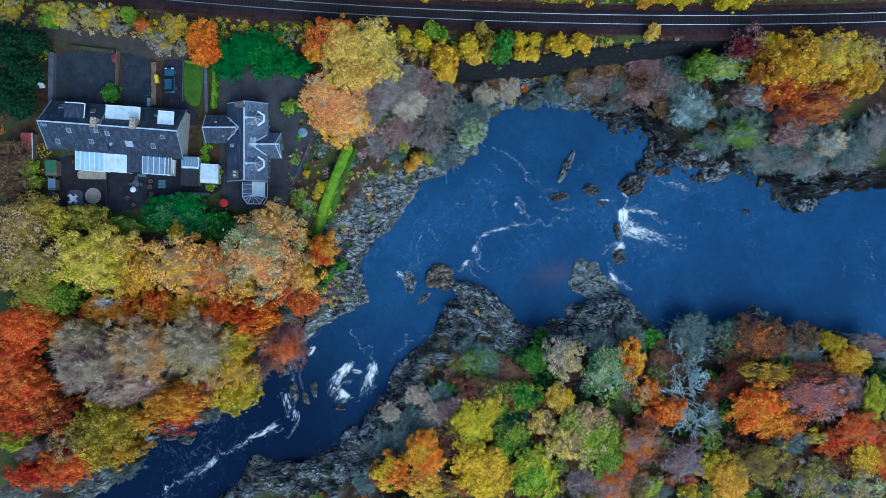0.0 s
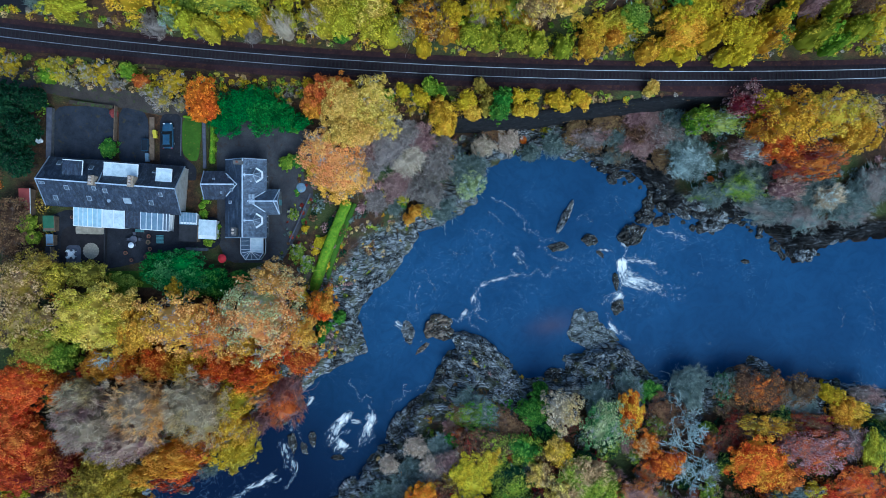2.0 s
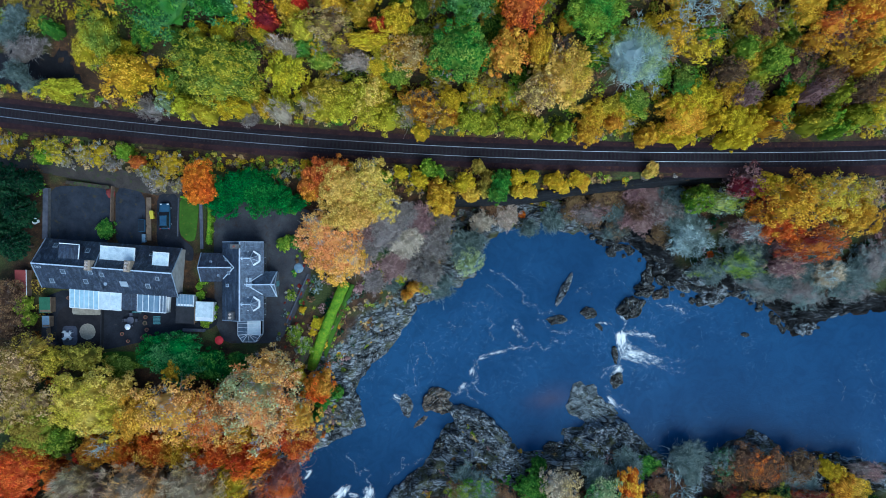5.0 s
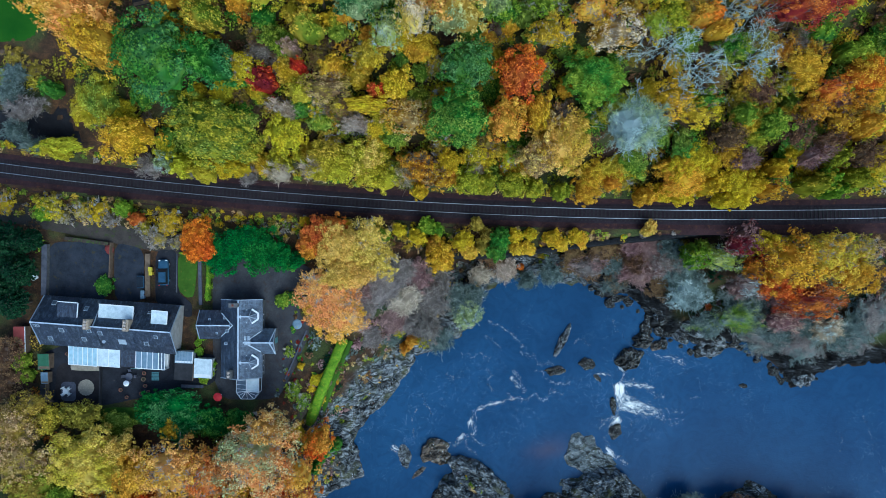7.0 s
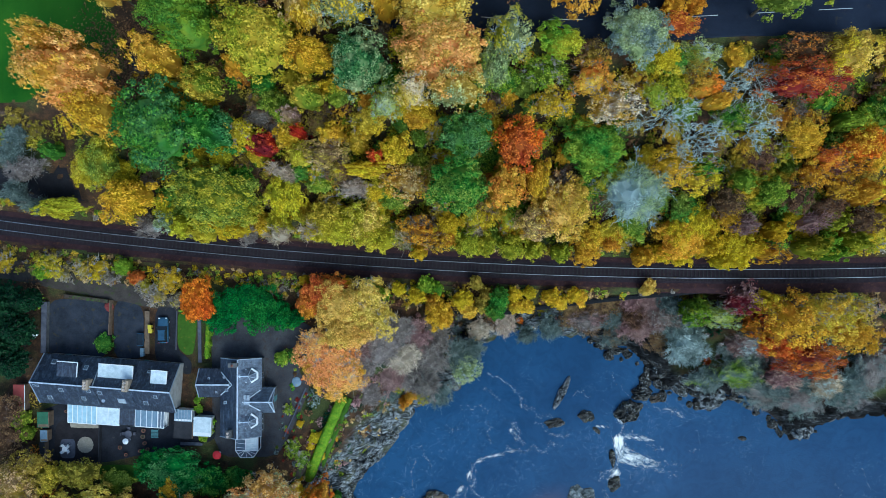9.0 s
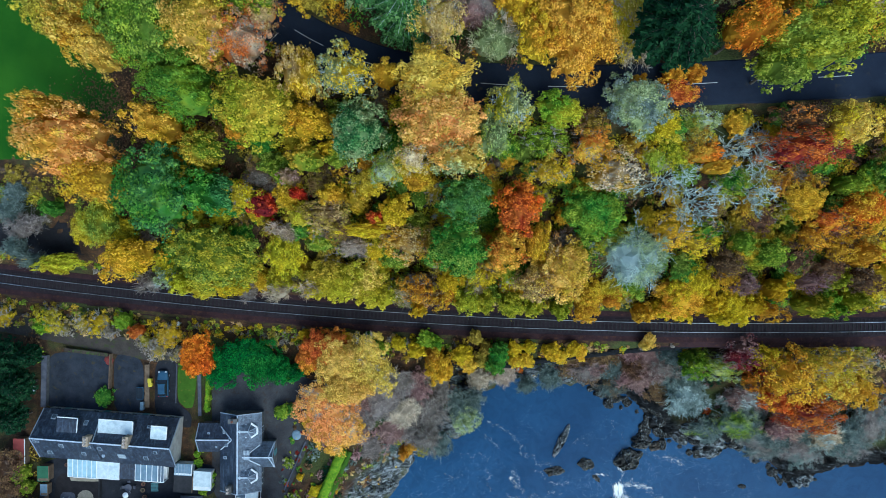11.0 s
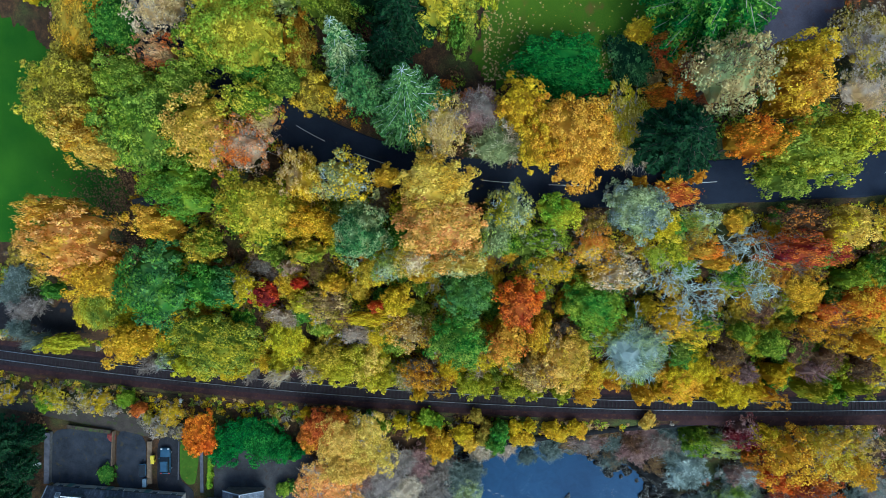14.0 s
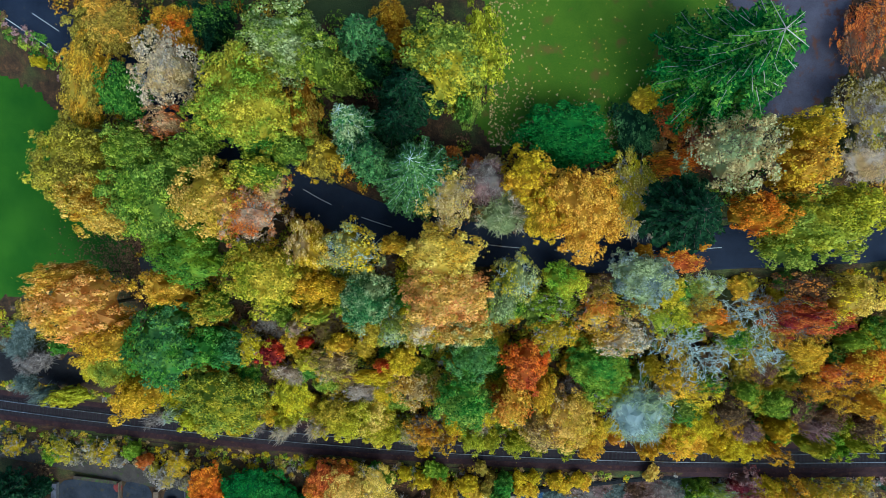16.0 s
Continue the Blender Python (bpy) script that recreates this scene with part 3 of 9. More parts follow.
def crown_points(rng, edge, radius, low, high, lobes, per_lobe, lobe_size, kept=1.0):
    """Leaf sprays gathered in many small lobes over a dome with an uneven outline."""
    mid, tall = low + (high - low) * 0.35, (high - low) * 0.62
    k = np.arange(lobes)
    u, a = 1 - 1.3 * (k + 0.5) / lobes, 2.39996 * k + rng.uniform(-0.4, 0.4, lobes)
    w, rough = np.sqrt(np.clip(1 - u * u, 0, 1)), rng.uniform(0.72, 1.08, lobes)
    flat = np.sign(u) * np.abs(u) ** 0.62
    reach = w * radius * 0.92 * edge(a) * rough
    c = np.stack((np.cos(a) * reach, np.sin(a) * reach, mid + flat * tall * rough), -1)
    c = c[rng.random(lobes) < kept]
    s = lobe_size * rng.uniform(0.5, 1.35, (len(c), 1, 1))
    d = rng.normal(0, 1, (len(c), per_lobe, 3))
    d /= np.linalg.norm(d, axis=2)[:, :, None]
    away = c - np.array((0, 0, mid - 0.3 * tall))
    away /= np.linalg.norm(away, axis=1)[:, None] + 1e-9
    d = np.where((d * away[:, None, :]).sum(2)[:, :, None] < -0.25, -d, d)
    spread = rng.uniform(0.35, 1.08, (len(c), per_lobe, 1)) ** 0.8
    spread = np.where(rng.random(spread.shape) < 0.08, spread * 1.6, spread)
    return (c[:, None, :] + d * s * spread * (1, 1, 0.8)).reshape(-1, 3), d.reshape(-1, 3)


def crown_heart(rng, edge, radius, low, high, part_of):
    """The shaded body of leaves behind the outer sprays."""
    mid, tall = low + (high - low) * 0.35, (high - low) * 0.62
    a = np.arctan2(CORE_V[:, 1], CORE_V[:, 0])
    f = (part_of * rng.uniform(0.88, 1.06, len(a)))[:, None]
    v = CORE_V * f * np.stack((radius * edge(a), radius * edge(a), np.full(len(a), tall)), -1)
    v[:, 2] = np.maximum(v[:, 2], -0.42 * tall) + mid
    return v, CORE_F


def twig_fans(rng, edge, radius, low, high, n, lobes, size):
    """Fine bare twigs in tufts all over a crown, brushed outwards and up."""
    mid, tall = low + (high - low) * 0.32, (high - low) * 0.62
    u, a = rng.uniform(-0.1, 1.0, lobes), rng.uniform(0, 6.283, lobes)
    deep = rng.uniform(0.45, 0.98, lobes) ** 0.7
    reach = np.sqrt(1 - u * u) * radius * 0.9 * edge(a) * deep
    tuft = np.stack((np.cos(a) * reach, np.sin(a) * reach, mid + np.sign(u) * np.abs(u) ** 0.7 * tall * deep), -1)
    k = rng.integers(0, lobes, n)
    at = tuft[k] + rng.normal(0, size * 0.16, (n, 3))
    d = tuft[k] - np.array((0, 0, low * 0.4))
    d = d / (np.linalg.norm(d, axis=1)[:, None] + 1e-9) + rng.normal(0, 0.62, (n, 3))
    d[:, 2] = np.maximum(d[:, 2], -0.1)
    d /= np.linalg.norm(d, axis=1)[:, None] + 1e-9
    side = np.cross(d, np.array((0, 0, 1.0)) + rng.normal(0, 0.3, (n, 3)))
    side *= rng.uniform(0.022, 0.046, (n, 1)) / (np.linalg.norm(side, axis=1)[:, None] + 1e-9)
    end = at + d * size * rng.uniform(0.5, 1.3, (n, 1))
    return np.stack((at - side, at + side, end), 1).reshape(-1, 3), np.arange(n * 3).reshape(-1, 3)


def trunk_mesh(rng, top, radius):
    """One bent, tapered stem with flared roots."""
    sides, rings = 7, 7
    lean = np.cumsum(rng.normal(0, 0.07, (rings, 2)), axis=0)
    vs, fs = [], []
    for k in range(rings):
        r = radius * (1.45, 1.1, 0.95, 0.82, 0.68, 0.52, 0.3)[k]
        for q in range(sides):
            a = 6.2832 * q / sides
            vs.append((lean[k][0] + math.cos(a) * r * rng.uniform(0.9, 1.1), lean[k][1] + math.sin(a) * r * rng.uniform(0.9, 1.1), -0.6 + (top + 0.6) * k / (rings - 1)))
            if k:
                o, n = (k - 1) * sides, (q + 1) % sides
                fs.append((o + q, o + n, o + sides + n, o + sides + q))
    me = bpy.data.meshes.new("trunk")
    me.from_pydata(vs, [], fs)
    return me


# reference radius and height of each build, and its foliage: lobes, sprays per lobe, lobe radius, spray size, bare twigs
SIZES = {"s": (1.6, 3.2), "m": (3.0, 8.0), "l": (4.6, 13.0), "x": (6.6, 17.0)}
FOLIAGE = {"s": (26, 42, 0.36, 0.16, 520), "m": (56, 60, 0.62, 0.19, 1400), "l": (104, 64, 0.76, 0.215, 2400), "x": (185, 69, 0.88, 0.24, 4500)}
BUILT = {}


def build_tree(form, size, seed):
    """One tree as an Empty over its trunk and crown, standing at the origin."""
    rng = np.random.default_rng(seed * 97 + sum(map(ord, form + size)))
    radius, tall = SIZES[size]
    lobes, per, lobe, spray, bare = FOLIAGE[size]
    low = tall * (0.12 if size == "s" else 0.36)
    edge = outline(rng, 0.5 if size == "s" else 1.0)
    limbs = {"s": 5, "m": 6, "l": 8, "x": 10}[size]
    root = new("plant")
    if form == "dense":
        c, o = crown_points(rng, edge, radius, low, tall, lobes, per, lobe)
        crown = to_mesh("crown", leaf_quads(rng, c, o, spray), crown_heart(rng, edge, radius, low, tall, 0.86 if size == "s" else 0.76))
    elif form == "sparse":
        segs, _ = branches(rng, radius * 0.92, low, tall, limbs, 2, radius * 0.008 + 0.024, 0.5)
        twigs = to_mesh("branch_frame", tubes(segs), twig_fans(rng, edge, radius, low, tall, int(bare * 0.3), int(lobes * 0.6), 0.65 + 0.05 * radius))
        c, o = crown_points(rng, edge, radius, low, tall, lobes, int(per * 0.72), lobe * 1.05, 0.84)
        crown = to_mesh("crown", leaf_quads(rng, c, o, spray * 0.92), crown_heart(rng, edge, radius, low, tall, 0.62))
    elif form == "twiggy":
        segs, _ = branches(rng, radius * 0.9, low, tall * 0.96, limbs, 2, radius * 0.008 + 0.02, 0.5, 0.22)
        twigs = to_mesh("branch_frame", tubes(segs))
        crown = to_mesh("twig_spray", twig_fans(rng, edge, radius, low, tall, int(bare * 1.25), int(lobes * 1.2), 0.72 + 0.06 * radius), crown_heart(rng, edge, radius, low, tall, 0.66))
    elif form == "lichen":
        segs, _ = branches(rng, radius, low, tall, limbs + 1, 3, radius * 0.006 + 0.034, 0.55, 0.36)
        twigs = to_mesh("branch_frame", tubes(segs))
        crown = to_mesh("twig_spray", twiglets(rng, segs, int(bare * 0.7), 0.42 + 0.04 * radius))
    elif form in ("conifer", "spruce", "cedar"):
        c, o, segs = [], [], []
        rib = 0.0 if form == "conifer" else 0.16
        tiers = {"s": 7, "m": 10, "l": 13, "x": 15}[size] + (6 if form == "spruce" else 3 if form == "cedar" else 0)
        for k in range(tiers):
            if form == "spruce":
                z, reach = tall * (0.14 + 0.84 * k / tiers), radius * (1 - 0.93 * k / tiers) * rng.uniform(0.8, 1.1)
            elif form == "cedar":
                z, reach = tall * (0.30 + 0.67 * k / tiers), radius * (1 - 0.58 * (k / tiers) ** 1.4) * rng.uniform(0.75, 1.1)
            else:
                z, reach = tall * (0.46 + 0.50 * k / tiers), radius * (1 - 0.90 * (k / tiers) ** 1.7) * rng.uniform(0.88, 1.06)
            for a in np.arange(0, 6.283, 6.283 / (5 + int(6 * (1 - k / tiers)) if form == "cedar" else max(7, int(15 * reach / radius)))) + rng.uniform(0, 1):
                r2 = reach * rng.uniform(0.75, 1.08)
                d = np.array((math.cos(a), math.sin(a), -0.22))
                base = np.array((0, 0, z + 0.1 * r2))
                segs.append((base + np.array((0, 0, rib)), base + d * r2 * 0.97 + np.array((0, 0, 0.12 + rib)), 0.07 - rib * 0.15, 0.02))
                n = int(30 * r2 / radius * (3.0 if size in "lx" else 2.0) * (1 if form == "conifer" else 2.2)) + 8
                along = rng.uniform(0.12, 1.0, (n, 1)) ** 0.8
                side = np.cross(d, (0, 0, 1.0))
                c.append(base + d * r2 * along + side * rng.normal(0, 0.13, (n, 1)) * r2 * (1.15 - along * 0.8) + rng.normal(0, 0.07, (n, 3)))
                o.append(np.tile(d * 0.3 + np.array((0, 0, 0.9)), (n, 1)))
        c, o = np.concatenate(c), np.concatenate(o)
        crown = to_mesh("crown", leaf_quads(rng, c, o, spray * (1.35 if form == "conifer" else 0.8), 2.2))
        twigs = to_mesh("branch_frame", tubes(segs))
    if size != "s":
        part("trunk", trunk_mesh(rng, tall * 0.6, 0.05 * radius + 0.06), M_BARK, root)
    bare_crown = form in ("twiggy", "lichen")
    crown.materials.append(leaves_of("green"))
    ob = part("twig_spray" if bare_crown else "crown", crown, None, root)
    if bare_crown:
        tagged(ob, kind="stuff")
    ob.material_slots[0].link = "OBJECT"
    if form != "dense":
        twigs.materials.append(M_TWIG_GREY)
        ob = tagged(part("branch_frame", twigs, None, root), kind="stuff")
        ob.material_slots[0].link = "OBJECT"
    return root


ZONES = ((lambda x, y: y > rail_y(x) + 2 and y < road_y(x) - 3, "on the railway slope"),
         (lambda x, y: y >= road_y(x) - 3, "beside the road"),
         (lambda x, y: x < -19 and y > 3, "beside the houses"),
         (lambda x, y: x < -10 and y > 0.85 * x - 8, "below the gardens"),
         (lambda x, y: y > 0, "on the rocky bank"),
         (lambda x, y: True, "on the far river bank"))
TWIG_FOR = {"silver": M_TWIG_SILVER, "teal_grey": M_TWIG_SILVER, "sage": M_TWIG_SILVER, "mauve": M_TWIG_MAUVE, "crimson": M_TWIG_MAUVE, "rust": M_TWIG_MAUVE, "red": M_TWIG_MAUVE,
            "brown": M_TWIG_BROWN, "ochre": M_TWIG_BROWN, "amber": M_TWIG_BROWN, "gold": M_TWIG_BROWN, "tan": M_TWIG_BROWN}
KIND = {"gold": "birch_tree", "yellow": "birch_tree", "lemon": "birch_tree", "lime": "birch_tree", "straw": "birch_tree", "red": "maple_tree", "flame": "maple_tree",
        "rust": "maple_tree", "crimson": "maple_tree", "amber": "beech_tree", "tangerine": "beech_tree", "tan": "beech_tree", "ochre": "beech_tree"}
tree_rng = random.Random(7)
STANDING = []


def tree(form, tint, x, y, r, top, r2=None, sort_of=""):
    """A tree or shrub with its crown's middle at x, y, its radius r (and r2 across the slope), and its top at that level."""
    base = ground(x, y)
    tall = max(top - base, r * 0.9)
    mean = r if r2 is None else (r + r2) / 2
    size = "s" if mean < 2.1 else "m" if mean < 3.7 else "l" if mean < 5.6 else "x"
    key = (form, size, tree_rng.randrange(4 if form == "dense" else 3))
    ref_r, ref_h = SIZES[size]
    if r2 is None:
        spin, stretch = tree_rng.uniform(0, 360), tree_rng.uniform(0.93, 1.07)
        wide, deep = r * stretch, r / stretch
    else:
        spin, wide, deep = tree_rng.choice((0, 180)) + tree_rng.uniform(-12, 12), r, r2
    m = pose(x, y, base, 0, 0, spin) @ Matrix.Diagonal((wide / ref_r, deep / ref_r, tall / ref_h, 1))
    if key in BUILT:
        ob = copy_thing(BUILT[key], m)
    else:
        ob = BUILT[key] = build_tree(*key)
        ob.matrix_basis = Matrix()
        first = copy_thing(ob, m)
        for o in (ob, *ob.children_recursive):
            scene.collection.objects.unlink(o)
        ob = first
    main, _, other = tint.partition("+")
    for c in ob.children:
        if c.name.startswith(("crown", "twig_spray")):
            c.material_slots[0].material = leaves_of(tint)
        elif c.name.startswith("branch_frame"):
            c.material_slots[0].material = M_TWIG_SILVER if form == "spruce" else M_TWIG_GREY if form == "cedar" else M_BARK if form == "conifer" else TWIG_FOR.get(main, M_TWIG_GREY)
    conic, bare = form in ("conifer", "spruce", "cedar"), form in ("lichen", "twiggy")
    ob.name = sort_of or "shrub" if sort_of or size == "s" else "conifer" if conic else "bare_tree" if bare else "thinning_tree" if form == "sparse" else KIND.get(main, "oak_tree")
    where = next(w for test, w in ZONES if test(x, y))
    sort = {"dense": "full-crowned", "sparse": "half-bare", "lichen": "leafless", "twiggy": "leafless", "conifer": "needle-leaved", "spruce": "tall feathery", "cedar": "broad spreading"}[form]
    noun = sort_of or "shrub" if sort_of or size == "s" else "conifer" if conic else "tree"
    words = f"{sort} {noun}" if not other else f"{noun} patched {other.replace('_', ' ')}"
    tagged(ob, f"{LEAF_WORDS[main]} {words} {where}", noun, "trees and shrubs " + where)
    STANDING.append((x, y, mean))
    return ob


# every tree and shrub: form, tint or two tints, place, radius, level of its top, and radius across
tree("sparse", "ochre+tan", -68.3, 3.7, 5.0, 8.0, 4.5)
tree("sparse", "ochre+tan", -66.9, -2.2, 5.6, 8.2, 4.7)
tree("dense", "ochre+olive", -65.1, -6.7, 4.7, 7.6, 4.2)
tree("dense", "olive", -61.4, -8.0, 3.1, 7.0, 2.7)
tree("sparse", "ochre", -66.0, 6.7, 3.3, 7.0, 2.6)
tree("dense", "ochre+mustard", -63.0, 4.5, 2.8, 6.0, 2.4)
tree("dense", "ochre", -57.7, 5.1, 3.1, 6.0, 2.4)
tree("dense", "straw+mustard", -55.4, -1.9, 6.8, 9.5, 5.2)
tree("dense", "straw", -51.4, 0.1, 2.9, 8.5, 2.5)
tree("dense", "tangerine+amber", -48.9, -4.1, 3.2, 9.0, 4.1)
tree("sparse", "peach+tangerine", -41.0, -2.5, 5.7, 13.0, 5.2)
tree("dense", "gold+amber", -43.3, 3.0, 1.8, 6.0, 1.7)
tree("sparse", "peach+rust", -36.1, -3.6, 3.2, 12.0, 4.9)
tree("sparse", "peach+sage", -28.4, -1.2, 7.3, 13.5, 6.4)
tree("sparse", "peach+tan", -26.5, 4.3, 4.0, 12.4, 3.1)
tree("sparse", "tangerine+peach", -31.9, -6.2, 3.7, 12.0, 2.6)
tree("sparse", "peach+tangerine", -22.9, -5.0, 3.5, 12.0, 3.7)
tree("dense", "tangerine+flame", -20.1, -0.1, 2.5, 5.0, 2.8)
tree("dense", "amber+gold", -23.8, 1.5, 1.5, 3.0, 1.3)
tree("dense", "red+flame", -30.4, -10.5, 3.9, 11.0, 2.8)
tree("dense", "red+rust", -23.2, -8.1, 3.2, 10.5, 2.8)
tree("dense", "flame+red", -36.7, -10.7, 2.8, 10.5, 2.3)
tree("dense", "amber+gold", -41.0, -8.9, 2.7, 9.0, 1.6)
tree("lichen", "silver", -53.6, -8.0, 3.5, 12.0, 2.6)
tree("dense", "flame+amber", -52.5, -9.7, 2.4, 8.0, 1.6)
tree("dense", "red", -57.2, -10.5, 1.6, 7.0, 1.3)
tree("dense", "flame+rust", -67.7, -12.7, 4.5, 9.0, 3.8)
tree("dense", "rust+red", -69.7, -17.9, 3.8, 9.0, 3.8)
tree("dense", "red+rust", -67.6, -22.4, 5.2, 8.6, 4.0)
tree("dense", "red+crimson", -69.2, -27.3, 4.9, 8.0, 3.4)
tree("dense", "crimson+rust", -62.9, -26.7, 3.8, 8.0, 3.1)
tree("dense", "flame+amber", -65.1, -10.8, 2.4, 8.0, 2.2)
tree("twiggy", "beige+mauve", -55.1, -18.2, 7.0, 15.0, 6.1)
tree("twiggy", "beige+peach", -46.2, -15.5, 6.4, 16.5, 5.9)
tree("twiggy", "beige+tan", -38.2, -15.1, 6.2, 17.6, 6.3)
tree("twiggy", "mauve+beige", -49.5, -21.6, 5.6, 14.6, 3.6)
tree("twiggy", "beige+tan", -57.1, -13.7, 3.8, 14.0, 2.9)
tree("dense", "lemon+gold", -33.9, -14.8, 2.9, 9.5, 3.4)
tree("sparse", "tangerine+gold", -34.3, -19.9, 3.8, 9.0, 4.0)
tree("dense", "gold+ochre", -34.4, -24.1, 3.6, 7.6, 3.3)
tree("dense", "tangerine+amber", -43.1, -24.7, 4.8, 10.0, 2.7)
tree("sparse", "rust+tangerine", -39.0, -22.1, 3.6, 8.4, 2.5)
tree("twiggy", "mauve+rust", -26.1, -16.0, 4.3, 8.0, 4.7)
tree("twiggy", "mauve", -30.8, -19.7, 2.4, 6.0, 2.8)
tree("sparse", "peach+straw", -30.2, -14.3, 2.0, 9.0, 1.6)
tree("dense", "ochre+mustard", -55.5, -29.6, 5.6, 8.0, 5.6)
tree("dense", "ochre+amber", -53.9, -33.4, 3.8, 7.4, 2.4)
tree("sparse", "tan+ochre", -60.9, -31.7, 3.3, 7.0, 3.3)
tree("dense", "rust+red", -63.6, -36.3, 4.3, 5.0, 3.5)
tree("dense", "rust+flame", -59.7, -34.7, 3.0, 5.0, 2.6)
tree("dense", "olive_gold", -70.4, -31.2, 2.4, 6.0, 2.2)
tree("twiggy", "ash+mauve", -68.6, -33.3, 3.7, 4.0, 3.0)
tree("dense", "red+rust", -69.0, -37.4, 3.2, 4.6, 2.6)
tree("sparse", "crimson+red", -44.6, -28.3, 4.4, 6.0, 2.4)
tree("dense", "amber+tangerine", -48.3, -27.5, 3.1, 7.0, 2.0)
tree("twiggy", "teal_grey", -40.1, -28.2, 2.7, 0.0, 2.1)
tree("twiggy", "ash+teal_grey", -72.6, -41.4, 4.2, 1.0, 2.5)
tree("twiggy", "teal_grey", -55.5, -38.4, 3.3, 0.0, 2.1)
tree("dense", "evergreen+blue_green", -42.9, 5.0, 5.4, 4.0, 3.9)
tree("dense", "evergreen+green", -37.5, 3.7, 3.2, 3.8, 2.8)
tree("dense", "evergreen", -46.6, 6.5, 2.8, 3.6, 2.4)
tree("dense", "green+evergreen", -33.4, 3.9, 2.5, 2.6, 1.9)
tree("dense", "olive+moss", -52.8, 3.4, 2.6, 3.0, 2.1)
tree("dense", "lemon+yellow", 5.4, -30.8, 4.0, -4.5, 4.0)
tree("dense", "gold+lemon", 8.2, -27.8, 2.4, -4.6, 2.2)
tree("dense", "yellow+gold", 7.1, -39.1, 5.5, -3.0, 5.3)
tree("dense", "lime+lemon", 16.0, -39.5, 4.4, -3.6, 5.0)
tree("dense", "lime+green", 10.6, -35.5, 1.8, -4.4, 2.2)
tree("dense", "dark_green+olive", 12.4, -32.1, 4.1, -6.0, 4.1)
tree("dense", "green+olive", 14.7, -26.1, 2.8, -5.0, 3.0)
tree("dense", "straw+gold", 20.5, -26.3, 2.4, -3.4, 2.8)
tree("dense", "tan+straw", 17.3, -30.4, 2.4, -3.8, 2.6)
tree("dense", "olive+tan", 25.4, -32.1, 5.3, -2.0, 5.5)
tree("dense", "tan+straw", 21.3, -33.8, 3.3, -2.2, 3.3)
tree("dense", "olive+moss", 28.6, -35.7, 2.8, -2.6, 3.8)
tree("dense", "green", 16.3, -19.6, 2.7, -6.5, 2.5)
tree("sparse", "beige+tan", 21.2, -19.0, 3.3, -2.0, 3.9)
tree("dense", "dark_green+green", 18.6, -23.6, 2.5, -7.0, 2.2)
tree("sparse", "blue_green+sage", 29.1, -22.2, 4.2, -4.6, 5.2)
tree("dense", "flame+gold", 33.6, -20.0, 2.4, -5.0, 4.0)
tree("dense", "flame+tan", 36.1, -25.3, 2.4, -5.2, 2.2)
tree("lichen", "silver", 43.9, -21.2, 2.9, 0.0, 3.5)
tree("lichen", "silver", 42.7, -26.4, 3.9, -1.0, 3.7)
tree("lichen", "silver", 45.0, -30.8, 3.1, -1.4, 2.3)
tree("dense", "red+flame", 39.5, -28.5, 3.2, -4.0, 2.6)
tree("twiggy", "mauve+rust", 34.1, -34.4, 4.6, -3.0, 4.4)
tree("twiggy", "mauve+rust", 29.3, -41.3, 4.4, -3.0, 3.6)
tree("twiggy", "mauve+ash", 24.4, -40.8, 3.4, -3.2, 3.2)
tree("sparse", "rust+flame", 32.0, -37.9, 2.2, -3.4, 2.4)
tree("twiggy", "mauve+ash", 42.0, -37.3, 4.4, -3.0, 3.8)
tree("dense", "lemon+yellow", 47.5, -38.2, 2.8, -4.0, 2.8)
tree("dense", "tangerine+amber", 49.9, -40.7, 4.0, -3.0, 4.2)
tree("dense", "mustard+lemon", 43.1, -42.6, 2.2, -4.0, 1.6)
tree("sparse", "olive_gold+brown", 35.5, -42.0, 3.4, -4.0, 2.6)
tree("dense", "flame+amber", 55.6, -28.4, 5.7, -3.0, 4.6)
tree("dense", "flame+rust", 59.6, -30.9, 3.4, -3.4, 2.8)
tree("sparse", "ochre+brown", 55.8, -37.2, 5.3, -2.4, 4.1)
tree("sparse", "ochre+ash", 64.5, -40.3, 4.5, -2.4, 4.1)
tree("twiggy", "teal_grey", 60.4, -34.2, 3.4, -3.0, 2.4)
tree("sparse", "tan+sage", 72.9, -41.7, 4.0, -3.0, 3.0)
tree("dense", "red+rust", 68.6, -35.1, 3.0, -5.0, 2.2)
tree("dense", "amber+gold", 74.1, -37.0, 3.4, -4.0, 3.0)
tree("sparse", "mustard+gold", 66.0, -33.3, 2.4, -5.0, 1.4)
tree("sparse", "rust+mauve", 65.7, -26.1, 6.0, -4.4, 4.2)
tree("sparse", "rust+red", 73.5, -32.1, 4.8, -4.4, 3.6)
tree("sparse", "rust+red", 77.8, -37.1, 3.6, -4.2, 4.0)
tree("sparse", "amber+ochre", 57.2, -22.2, 4.7, -6.0, 2.2)
tree("sparse", "amber+brown", 62.5, -23.0, 3.0, -6.2, 1.8)
tree("sparse", "brown+rust", 57.3, -16.4, 4.1, -7.0, 3.5)
tree("sparse", "crimson+brown", 66.7, -22.3, 5.1, -6.4, 2.4)
tree("twiggy", "teal_grey", 45.1, -14.5, 5.1, -8.0, 3.1)
tree("sparse", "blue_green+teal_grey", 51.4, -15.5, 2.3, -7.8, 2.7)
tree("twiggy", "teal_grey+ash", 62.8, -18.0, 4.5, -7.6, 3.1)
